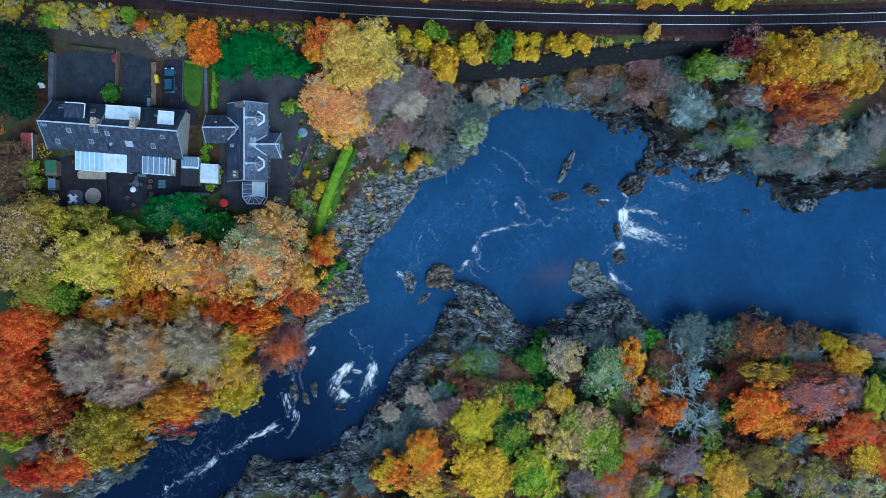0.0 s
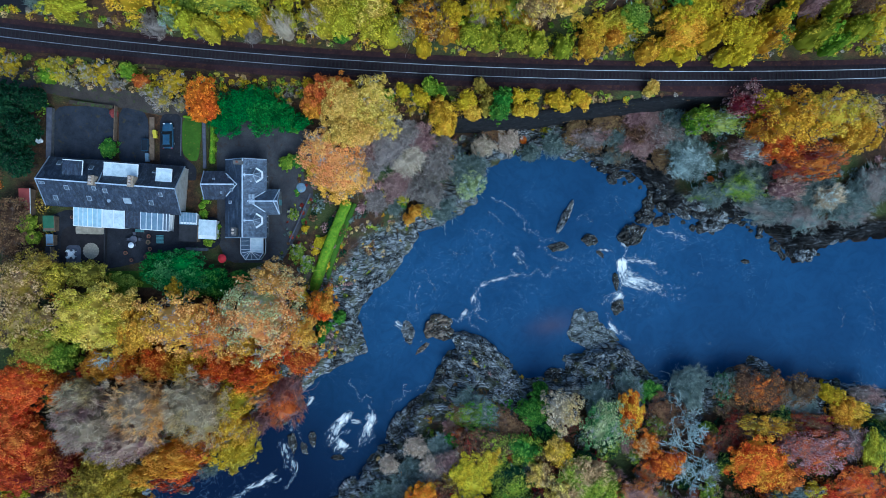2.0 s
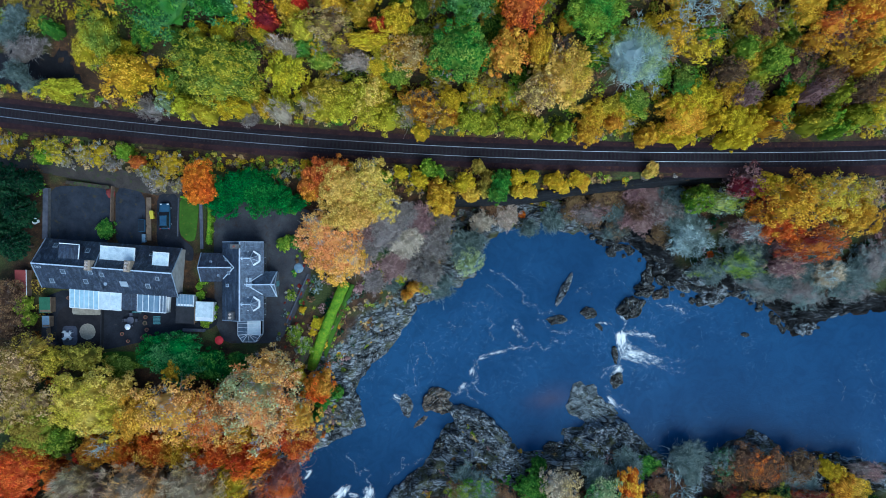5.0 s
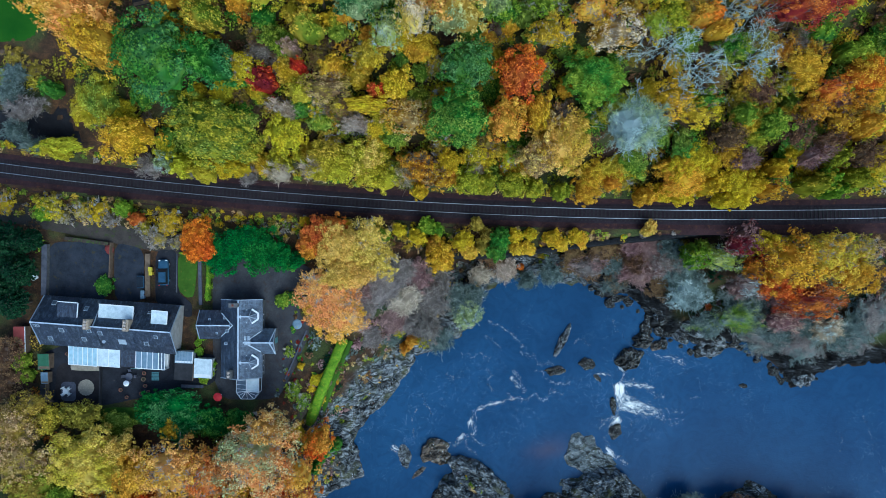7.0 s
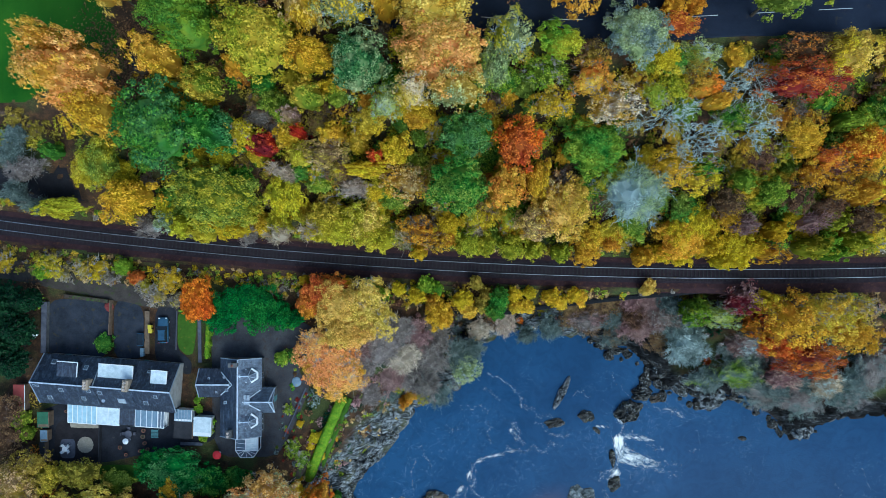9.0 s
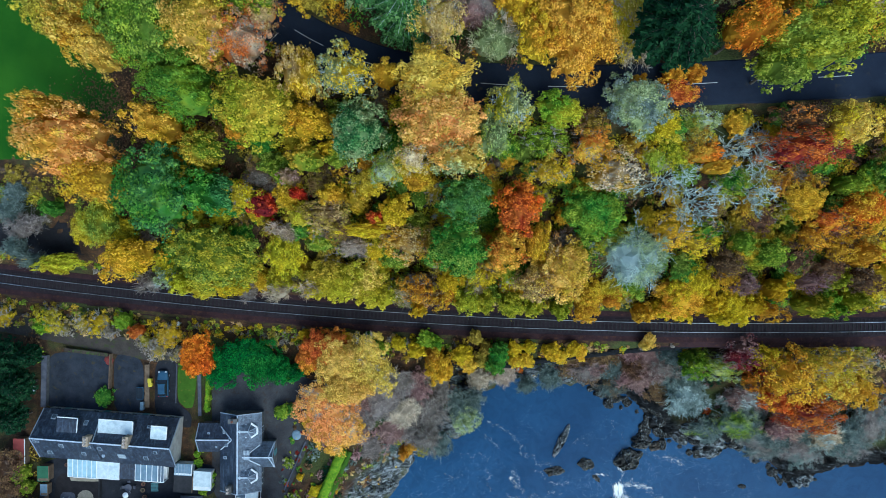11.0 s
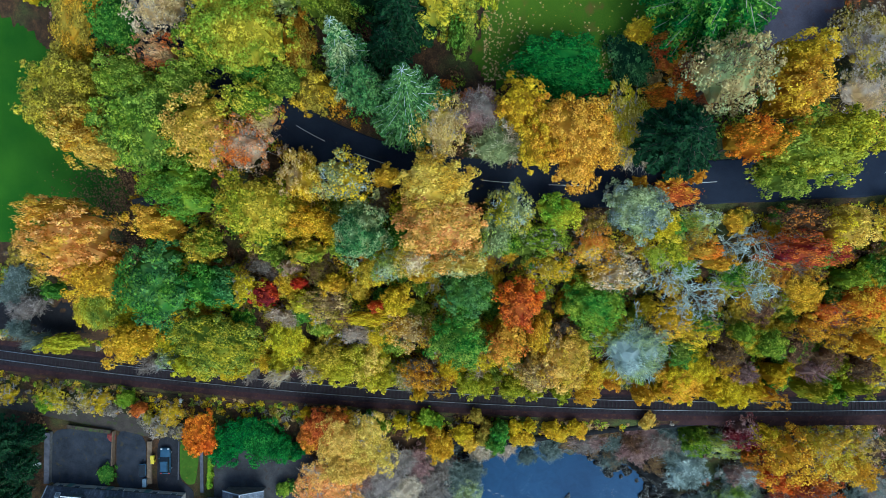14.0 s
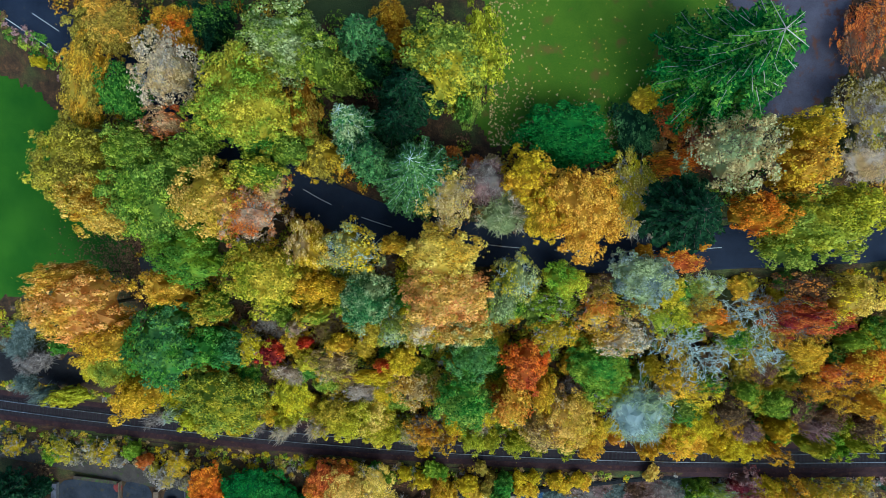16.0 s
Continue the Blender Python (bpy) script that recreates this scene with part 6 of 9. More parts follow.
def foam(line, width, density):
    """A drifting streak of foam: many ragged flecks and threads along a line."""
    p = fine_line(line, 0.25)
    n = max(8, int(len(p) * 0.4 * density))
    i = foam_rng.integers(0, len(p), n)
    nxt = np.minimum(i + 1, len(p) - 1)
    d = p[nxt] - p[np.maximum(nxt - 1, 0)]
    d /= np.linalg.norm(d, axis=1)[:, None] + 1e-9
    drift = np.interp(np.arange(len(p)), np.arange(0, len(p) + 4, 4), foam_rng.normal(0, width * 0.9, len(range(0, len(p) + 4, 4))))
    c = p[i] + np.stack((-d[:, 1], d[:, 0]), -1) * (drift[i] + foam_rng.standard_t(2.6, n).clip(-3, 3) * width * 0.34)[:, None]
    vs, fs = [], []
    for k in range(n):
        s = foam_rng.uniform(0.03, 0.11) * 0.68
        along, turn = foam_rng.uniform(1.0, 3.4), foam_rng.normal(0, 0.5)
        ux, uy = d[k] * math.cos(turn) + np.array((-d[k][1], d[k][0])) * math.sin(turn)
        z = WATER + 0.03 + 0.05 * foam_rng.random()
        b = len(vs)
        for a in range(6):
            r = foam_rng.uniform(0.6, 1.2) * s
            e, f = math.cos(a * 1.047) * r * along, math.sin(a * 1.047) * r
            vs.append((c[k][0] + ux * e - uy * f, c[k][1] + uy * e + ux * f, z + foam_rng.uniform(-0.01, 0.02)))
        fs.append(tuple(range(b, b + 6)))
    me = bpy.data.meshes.new("foam")
    me.from_pydata(vs, [], fs)
    me.materials.append(M_FOAM_THIN)
    words = "thin white foam streak drifting on the river"
    return tagged(new("foam", me), words, "foam", "foam on the river", kind="stuff")




def rapid_material():
    m, nt, p = blank("running_foam")
    tc, mp, n = nt.nodes.new("ShaderNodeTexCoord"), nt.nodes.new("ShaderNodeMapping"), nt.nodes.new("ShaderNodeTexNoise")
    mp.inputs["Scale"].default_value = (0.6, 1.7, 1.0)
    n.inputs["Scale"].default_value, n.inputs["Detail"].default_value, n.inputs["Roughness"].default_value, n.inputs["Distortion"].default_value = 1.0, 6.0, 0.66, 0.9
    nt.links.new(tc.outputs["UV"], mp.inputs["Vector"])
    nt.links.new(mp.outputs["Vector"], n.inputs["Vector"])
    at = nt.nodes.new("ShaderNodeAttribute")
    at.attribute_name = "foam"
    thick = maths(nt, "SUBTRACT", maths(nt, "ADD", maths(nt, "MULTIPLY", n.outputs["Fac"], 0.95), maths(nt, "MULTIPLY", at.outputs["Fac"], 0.36)), 0.60)
    nt.links.new(ramp(nt, thick, [(0.0, (0.24, 0.33, 0.43)), (0.22, (0.55, 0.58, 0.58)), (0.36, (0.88, 0.85, 0.78))]), p.inputs["Base Color"])
    p.inputs["Roughness"].default_value = 0.6
    clear, mx = nt.nodes.new("ShaderNodeBsdfTransparent"), nt.nodes.new("ShaderNodeMixShader")
    nt.links.new(ramp(nt, thick, [(0.03, (0, 0, 0)), (0.26, (1, 1, 1))]), mx.inputs[0])
    nt.links.new(clear.outputs[0], mx.inputs[1])
    nt.links.new(p.outputs[0], mx.inputs[2])
    nt.links.new(mx.outputs[0], nt.nodes["Material Output"].inputs["Surface"])
    return m


M_RAPID = rapid_material()


def rapid(line, w0, w1, strength):
    """Foam running down a line of flow: a rippled sheet that frays out at its sides and end."""
    p = fine_line(line, 0.3)
    n, m = len(p), 12
    d = np.gradient(p, axis=0)
    d /= np.linalg.norm(d, axis=1)[:, None] + 1e-9
    vs, grade, uv = [], [], []
    for i in range(n):
        t = i / (n - 1)
        w = (w0 + (w1 - w0) * t) * 0.58
        for k in range(m + 1):
            v = 2 * k / m - 1
            e = 0.12 * w * noise.noise(Vector((p[i][0] * 0.9, p[i][1] * 0.9, v)))
            q = p[i] + np.array((-d[i][1], d[i][0])) * (v * w + e)
            vs.append((q[0], q[1], WATER + 0.07 + 0.05 * strength * noise.noise(Vector((q[0] * 1.3, q[1] * 1.3, 2.0)))))
            grade.append(strength * (1 - v * v) * min(1.0, 6 * t + 0.15) * min(1.0, 1.5 * (1 - t)))
            uv.append((i * 0.3 + line[0][0], v * w + line[0][1]))
    fs = [(i * (m + 1) + k, i * (m + 1) + k + 1, (i + 1) * (m + 1) + k + 1, (i + 1) * (m + 1) + k) for i in range(n - 1) for k in range(m)]
    me = bpy.data.meshes.new("foam")
    me.from_pydata(vs, [], fs)
    me.attributes.new("foam", "FLOAT", "POINT").data.foreach_set("value", grade)
    layer = me.uv_layers.new(name="flow")
    for loop in me.loops:
        layer.data[loop.index].uv = uv[loop.vertex_index]
    me.polygons.foreach_set("use_smooth", np.ones(len(me.polygons), bool))
    me.materials.append(M_RAPID)
    words = "churning cream-white water below a rock ledge" if strength > 0.8 else "white foam streak drifting on the river"
    return tagged(new("foam", me), words, "foam", "foam on the river", kind="stuff")


# rocks in and along the river: place, half sizes, turn, height, tone
rock(23.1, 15.4, 3.2, 0.7, 62, 0.8, "slab")
rock(21.7, 9.7, 1.8, 0.9, 10, 0.7, "dark")
rock(27.7, 11.1, 1.5, 1.1, -15, 0.7, "dark")
rock(35.4, 12.1, 2.5, 2.0, 35, 1.6, "dark")
rock(37.9, 15.4, 2.0, 1.5, 0, 1.4, "dark")
rock(40.5, 14.4, 1.3, 0.9, 30, 0.8, "tan")
rock(29.6, 8.4, 0.9, 0.5, -40, 0.3, "dark")
rock(56.7, 7.0, 0.9, 0.4, -10, 0.4, "dark")
rock(-0.8, -5.1, 2.6, 2.2, 25, 1.2, "tan")
rock(0.8, -6.4, 1.3, 1.5, 40, 1.0, "tan")
rock(-6.2, -6.2, 1.3, 2.1, 10, 0.35, "slab")
rock(-3.6, -9.2, 1.6, 0.5, 40, 0.3, "tan")
rock(28.4, 25.1, 0.7, 0.6, 0, 0.7, "dark")
rock(30.6, 25.6, 1.3, 1.4, 0, 1.0, "dark")
rock(30.4, 23.8, 0.5, 0.5, 0, 0.6, "dark")
rock(34.0, 23.3, 0.6, 0.5, 0, 0.7, "dark")
rock(34.1, 21.6, 0.4, 0.4, 0, 0.5, "dark")
rock(35.1, 25.2, 0.8, 0.5, 30, 0.6, "dark")
rock(37.2, 23.1, 0.9, 0.7, 0, 0.9, "dark")
rock(38.8, 19.4, 0.6, 1.1, 0, 0.8, "dark")
rock(40.4, 19.8, 0.7, 0.9, 20, 0.9, "slab")
rock(41.7, 18.9, 0.8, 0.8, 0, 0.8, "dark")
rock(43.0, 17.6, 0.9, 0.7, 0, 0.9, "dark")
rock(39.3, 17.3, 0.5, 0.5, 0, 0.6, "dark")
rock(41.1, 21.0, 0.9, 0.6, 0, 0.9, "dark")
rock(44.6, 16.1, 1.9, 0.9, -30, 0.9, "slab")
rock(46.4, 17.9, 2.3, 1.5, -25, 1.6, "slab")
rock(50.6, 14.7, 2.5, 2.1, 25, 1.4, "slab")
rock(63.2, 8.4, 1.5, 0.4, -65, 0.6, "dark")
rock(66.0, 8.9, 2.1, 0.9, -60, 1.2, "slab")
rock(68.3, 8.4, 1.5, 1.3, 20, 0.9, "slab")
rock(59.4, 13.1, 0.7, 1.2, -20, 0.8, "dark")
rock(72.0, 11.0, 1.9, 0.9, 0, 0.9, "slab")
rock(70.2, 8.3, 0.4, 0.3, 0, 0.4, "dark")
rock(27.0, -5.7, 3.5, 3.6, 20, 0.45, "pale")
rock(30.7, -6.8, 2.3, 1.3, -30, 0.5, "pale")
rock(32.8, -1.5, 1.1, 1.4, -30, 0.8, "dark")
rock(32.5, 3.3, 0.6, 1.6, 5, 0.7, "dark")
rock(6.4, -9.4, 4.7, 2.5, -25, 1.6, "slab")
rock(3.8, -13.1, 3.6, 1.5, -30, 1.4, "slab")
rock(10.1, -13.1, 4.2, 1.5, -28, 1.2, "slab")
rock(0.6, -15.2, 2.1, 2.7, 20, 1.2, "dark")
rock(28.1, -12.0, 4.0, 2.1, 15, 1.4, "slab")
rock(32.8, -11.5, 3.0, 2.5, -20, 1.5, "slab")
rock(24.9, -14.1, 2.1, 2.3, 40, 1.2, "dark")
rock(-16.8, -6.2, 1.5, 3.2, -15, 1.5, "slab")
rock(-19.4, -11.0, 3.6, 1.7, 15, 1.2, "slab")
rock(-13.6, 4.3, 3.2, 2.7, 40, 1.4, "slab")
rock(-9.9, 8.5, 3.2, 2.7, 40, 1.2, "slab")
rock(-15.2, 0.1, 2.1, 1.5, 60, 1.2, "slab")
rock(-17.8, -3.1, 2.3, 2.1, 50, 1.4, "slab")
rock(-7.8, -24.1, 2.1, 3.6, -20, 1.2, "slab")
rock(-13.1, -33.6, 2.5, 2.1, 30, 1.2, "slab")
rock(-17.3, -35.7, 1.7, 2.7, -30, 1.0, "slab")
rock(-27.8, -41.5, 3.8, 1.7, 10, 1.2, "slab")
rock(-35.2, -42.1, 2.1, 2.7, -10, 1.2, "dark")
rock(-5.2, -21.0, 1.7, 2.5, -30, 1.0, "dark")
rock(-27.8, -26.8, 0.8, 1.9, 10, 0.5, "dark")
rock(-24.0, -26.2, 0.7, 1.4, 0, 0.5, "dark")
rock(-25.7, -27.8, 0.6, 1.3, 20, 0.3, "dark")
rock(-29.9, -22.6, 1.5, 1.1, 40, 0.6, "dark")
rock(-19.4, -29.6, 1.3, 0.5, 0, 0.5, "dark")
rock(55.5, -13.6, 3.8, 1.5, 15, 1.2, "dark")
rock(58.6, -12.0, 2.1, 1.1, -10, 1.0, "slab")
rock(20.7, -14.1, 1.7, 1.3, 0, 0.9, "dark")
rock(-51.0, -34.7, 2.1, 1.1, 10, 0.8, "dark")
rock(-47.9, -35.2, 1.5, 1.3, 0, 0.8, "dark")
rock(-69.0, -42.6, 1.5, 2.1, 0, 0.9, "slab")
rock(-78.4, -44.7, 4.2, 1.7, 0, 1.0, "slab")


# foam on the river: line, width, density
foam(((9.3, 18.9), (11.4, 17.9), (14.0, 16.8), (15.1, 15.2), (15.6, 12.6)), .35, 14)
foam(((16.1, 13.1), (18.8, 11.5), (21.4, 11.0)), .45, 14)
foam(((18.8, 10.2), (20.4, 7.8), (22.5, 7.0), (24.6, 7.8)), .35, 14)
foam(((13.7, 9.6), (15.1, 7.8), (16.4, 6.0)), .5, 26)
foam(((23.0, 6.0), (20.9, 5.2), (17.7, 4.5), (14.6, 4.9), (12.4, 4.1), (9.3, 3.6), (7.2, 2.6), (6.4, 1.0)), .45, 18)
foam(((6.4, 1.5), (6.6, -1.1), (7.2, -2.7), (8.2, -4.6)), .4, 20)
foam(((6.6, -0.6), (5.3, -2.9), (3.5, -3.8), (1.9, -4.1)), .5, 22)
foam(((5.1, -3.2), (7.2, -5.9)), .35, 16)
foam(((-3.4, 5.2), (-2.3, 3.6), (-1.1, 1.5)), .3, 12)
foam(((-3.9, 2.5), (-5.0, 0.4), (-4.5, -2.7)), .3, 10)
foam(((4.5, 12.3), (7.2, 13.1), (9.5, 11.8)), .5, 8)
foam(((9.8, 9.9), (9.5, 7.8), (10.1, 5.9)), .3, 16)
foam(((1.4, 9.4), (2.4, 7.6), (5.0, 9.7)), .5, 6)
foam(((8.7, 16.1), (10.9, 14.4), (11.9, 14.0)), .4, 12)
foam(((25.1, 15.2), (26.7, 15.8), (28.3, 14.7)), .3, 10)
foam(((33.5, 11.0), (34.0, 8.9), (34.8, 7.8), (36.2, 7.2)), .5, 24)
foam(((42.0, 3.0), (45.7, 1.7)), .4, 10)
foam(((30.6, -2.7), (31.7, -4.6), (33.6, -6.1), (35.5, -7.5)), .5, 26)
foam(((31.0, 0.5), (30.2, -1.1)), .4, 22)
foam(((35.5, -0.1), (36.2, 0.5)), .3, 10)
foam(((38.8, 13.7), (42.5, 12.1), (44.1, 11.5)), .5, 10)
foam(((-20.5, -24.2), (-18.4, -24.8), (-17.1, -24.0)), .5, 26)
foam(((-14.4, -25.2), (-13.6, -26.8), (-12.6, -25.2)), .5, 24)
foam(((-14.1, -22.6), (-12.6, -21.0), (-13.1, -18.9)), .4, 18)
foam(((-29.4, -21.5), (-27.9, -23.1), (-28.4, -24.7)), .5, 26)
foam(((-30.0, -26.3), (-29.4, -29.2), (-28.4, -31.8)), .5, 20)
foam(((-27.6, -31.8), (-27.6, -33.7), (-29.4, -35.6)), .35, 18)
foam(((-30.0, -33.4), (-32.1, -34.2), (-33.7, -34.9)), .3, 22)
foam(((-35.8, -34.7), (-37.4, -36.8), (-39.5, -37.9), (-41.1, -38.5), (-43.2, -39.5)), .3, 26)
foam(((-43.2, -39.5), (-45.3, -41.1), (-47.9, -42.6), (-51.1, -44.4)), .28, 26)
foam(((-51.5, -44.9), (-51.8, -46.9), (-51.9, -48.5)), .6, 28)
foam(((-26.3, -21.5), (-26.8, -24.2), (-25.8, -26.3)), .3, 12)
foam(((-17.3, -15.2), (-16.5, -17.3), (-14.7, -18.4), (-13.1, -18.1)), .4, 14)
foam(((-8.0, -5.0), (-7.3, -6.2), (-6.8, -8.3)), .3, 14)
foam(((-3.6, -7.8), (-3.0, -8.9), (-3.4, -9.9)), .5, 22)
foam(((-9.9, -21.0), (-7.6, -18.4), (-7.0, -15.7)), .35, 10)
foam(((-8.9, -18.9), (-4.6, -16.8), (-1.5, -15.7)), .35, 10)
foam(((73.5, -1.5), (75.6, -3.1), (74.5, -5.2)), .3, 6)
foam(((49.2, -8.3), (51.3, -7.8)), .3, 5)
foam(((42.3, 13.8), (43.4, 12.2), (45.5, 11.7)), .3, 6)
foam(((32.3, 19.1), (34.4, 15.9), (36.5, 13.8)), .3, 6)
foam(((-20.5, -7.3), (-18.9, -8.3), (-18.2, -9.4)), .3, 8)
foam(((78.7, 1.2), (80.3, -0.4), (80.8, -6.2)), .3, 5)
foam(((34.0, 4.5), (36.0, 3.5), (38.6, 3.1), (41.3, 2.2)), .5, 28)
foam(((34.0, 2.7), (36.5, 2.4), (39.7, 1.5), (42.3, 0.9)), .5, 26)
foam(((34.2, 7.3), (36.5, 7.5), (38.6, 6.9), (40.2, 5.6), (42.0, 5.2)), .5, 24)
foam(((35.2, 6.7), (35.2, 4.9), (36.3, 3.5), (38.1, 2.9)), .5, 26)
foam(((39.7, 2.2), (42.9, 1.2), (45.5, 0.5)), .8, 18)
foam(((46.5, 4.3), (48.7, 4.9)), .5, 8)
foam(((33.8, 1.2), (33.1, -0.9), (31.9, -2.4)), .4, 26)
foam(((31.0, 0.5), (32.5, 0.9), (33.8, 1.5)), .3, 18)
foam(((31.2, 0.1), (31.7, -1.5), (32.5, -2.2)), .35, 24)


# running foam: line of flow, width at its start and end, strength
rapid(((33.1, 4.5), (35.7, 3.5), (39.7, 2.2), (44.9, 0.7)), 4.2, 2.2, 0.92)
rapid(((33.8, 7.3), (37.6, 7.1), (40.7, 6.0), (42.8, 6.2)), 1.5, 2.3, 0.76)
rapid(((33.3, 7.9), (34.0, 4.3), (33.6, 0.9)), 2.5, 2.6, 1.30)
rapid(((33.8, 1.4), (32.1, -0.7), (32.5, -3.5)), 2.1, 2.7, 1.08)
rapid(((30.8, -4.3), (32.7, -6.2), (35.0, -7.5)), 1.9, 2.1, 0.84)
rapid(((33.3, 11.7), (34.2, 9.6), (35.7, 8.5)), 1.1, 1.3, 0.89)
rapid(((-16.5, -20.6), (-19.2, -23.5), (-21.1, -26.3), (-20.0, -29.6)), 1.7, 3.8, 1.08)
rapid(((-12.7, -20.6), (-13.5, -24.0), (-15.2, -27.1), (-17.3, -29.6)), 1.9, 3.4, 1.08)
rapid(((-18.1, -26.3), (-19.4, -28.0), (-19.8, -29.6)), 4.6, 2.5, 1.08)
rapid(((-17.3, -22.6), (-15.2, -23.1), (-13.1, -24.0)), 1.1, 1.5, 0.74)
rapid(((-26.6, -19.1), (-28.5, -21.6), (-29.5, -24.0)), 1.7, 2.5, 0.90)
rapid(((-29.4, -26.3), (-28.7, -29.4), (-29.1, -32.4)), 1.9, 2.7, 0.74)
rapid(((-27.6, -29.6), (-27.2, -32.0), (-28.7, -33.7)), 1.7, 1.5, 0.76)
rapid(((-30.0, -31.8), (-33.1, -34.1), (-37.4, -36.0), (-41.4, -38.5)), 1.3, 1.3, 0.92)
rapid(((-41.4, -38.5), (-44.7, -41.3), (-47.9, -43.2), (-51.5, -44.4)), 1.1, 1.3, 0.90)
rapid(((-51.5, -44.0), (-51.9, -46.5)), 1.5, 2.1, 0.80)
rapid(((-23.6, -18.0), (-25.2, -19.7), (-26.8, -21.0)), 1.5, 1.7, 0.74)
rapid(((-8.9, -4.1), (-6.5, -6.2), (-5.7, -8.3)), 1.5, 1.3, 0.69)
rapid(((6.1, 1.8), (5.7, -1.2), (7.0, -4.1)), 1.3, 1.5, 0.74)
rapid(((6.1, 1.8), (9.3, 3.5), (13.3, 4.5), (18.6, 4.7)), 1.1, 1.3, 0.69)
rapid(((5.1, -1.6), (3.6, -3.9), (1.7, -4.5)), 1.1, 1.5, 0.74)
rapid(((13.1, 9.0), (14.6, 6.9), (15.8, 5.4)), 1.5, 1.3, 0.76)
rapid(((29.1, 9.4), (31.8, 8.8), (33.3, 6.9)), 1.1, 1.1, 0.69)
rapid(((41.8, 12.6), (43.9, 11.7), (48.1, 10.1)), 1.7, 3.2, 0.59)


# ---- houses and gardens ----
def slate_material(name, dark, light, scale=2.2):
    m, nt, p = blank(name)
    tc = nt.nodes.new("ShaderNodeTexCoord")
    br = nt.nodes.new("ShaderNodeTexBrick")
    br.inputs["Scale"].default_value = scale
    br.inputs["Mortar Size"].default_value = 0.03
    br.inputs["Brick Width"].default_value, br.inputs["Row Height"].default_value = 0.6, 0.45
    br.inputs["Color1"].default_value, br.inputs["Color2"].default_value = (*dark, 1), (*light, 1)
    br.inputs["Mortar"].default_value = (dark[0] * 0.4, dark[1] * 0.4, dark[2] * 0.4, 1)
    nt.links.new(tc.outputs["Object"], br.inputs["Vector"])
    stain = ramp(nt, noise_tex(nt, 0.7, 6, 0.7), [(0.35, (0.68, 0.68, 0.68)), (0.62, (1.3, 1.3, 1.3))])
    col = mixed(nt, 1.0, br.outputs["Color"], stain, "MULTIPLY")
    bloom = ramp(nt, noise_tex(nt, 1.3, 5, 0.6, stretch=(1.8, 0.35, 1)), [(0.50, (0, 0, 0)), (0.72, (1, 1, 1))])
    col = mixed(nt, maths(nt, "MULTIPLY", bloom, 0.36), col, (0.22, 0.27, 0.34))
    nt.links.new(col, p.inputs["Base Color"])
    p.inputs["Roughness"].default_value = 0.45
    bump(nt, p, br.outputs["Fac"], 0.4, -0.02)
    return m


M_SLATE = slate_material("roof_slate", (0.015, 0.021, 0.038), (0.036, 0.047, 0.078))
# brighter copy of the slate, with the light on east-side roofs in its colour
M_SLATE_LIT = slate_material("roof_slate_lit", (0.05, 0.066, 0.1), (0.11, 0.14, 0.19))
M_LEAD = surface("lead_flashing", (0.17, 0.21, 0.27), (0.36, 0.41, 0.48), 1.5, 0.5, worn=(0.2, 0.2, 0.2))
M_RIDGE = surface("pale_ridge_tile", (0.32, 0.38, 0.46), (0.58, 0.64, 0.72), 1.5, 0.5, worn=(0.2, 0.22, 0.25))
M_WHITE = surface("white_paint", (0.62, 0.64, 0.66), (0.82, 0.83, 0.84), 1.2, 0.6, relief=0.05)
M_WHITE_ROOF = surface("white_roof_sheet", (0.36, 0.44, 0.48), (0.72, 0.78, 0.80), 1.1, 0.5, relief=0.05, worn=(0.42, 0.49, 0.53), worn_at=0.64)
M_HARL = surface("harled_wall", (0.28, 0.27, 0.25), (0.46, 0.45, 0.42), 0.9, 0.9, fine=25)
M_STONE = surface("rubble_stone", (0.06, 0.06, 0.06), (0.17, 0.17, 0.17), 1.6, 0.9, fine=7, relief=0.9)
M_TANSTONE = surface("chimney_stone", (0.22, 0.17, 0.12), (0.40, 0.33, 0.25), 2.0, 0.9)
M_POT = surface("clay_pot", (0.45, 0.36, 0.30), (0.66, 0.58, 0.52), 3.0, 0.8)
M_REDPOT = surface("red_clay_pot", (0.17, 0.07, 0.05), (0.28, 0.14, 0.10), 3.0, 0.8)
M_TARMAC = surface("yard_tarmac", (0.011, 0.012, 0.016), (0.032, 0.034, 0.043), 0.5, 0.9, fine=9, worn=(0.06, 0.055, 0.05), worn_at=0.66)
M_GRAVEL = surface("yard_gravel", (0.014, 0.017, 0.024), (0.045, 0.051, 0.068), 0.5, 0.9, fine=11, relief=0.6, worn=(0.05, 0.045, 0.03), worn_at=0.62)
M_YARD = surface("brown_tarmac", (0.025, 0.025, 0.03), (0.075, 0.075, 0.08), 0.4, 0.9, fine=9, relief=0.5, worn=(0.05, 0.04, 0.035), worn_at=0.60)
M_DIRT = surface("lane_earth", (0.03, 0.026, 0.024), (0.085, 0.07, 0.06), 0.5, 0.9, fine=8, relief=0.6, worn=(0.05, 0.06, 0.025), worn_at=0.58)
M_BROWN_EARTH = surface("garden_soil", (0.026, 0.022, 0.019), (0.09, 0.07, 0.055), 0.9, 0.95, fine=8, relief=0.8, worn=(0.06, 0.09, 0.025), worn_at=0.54)
M_LAWN = surface("mown_grass", (0.032, 0.075, 0.008), (0.075, 0.15, 0.014), 0.6, 0.9, fine=14, relief=0.7, worn=(0.13, 0.13, 0.02), worn_at=0.64)
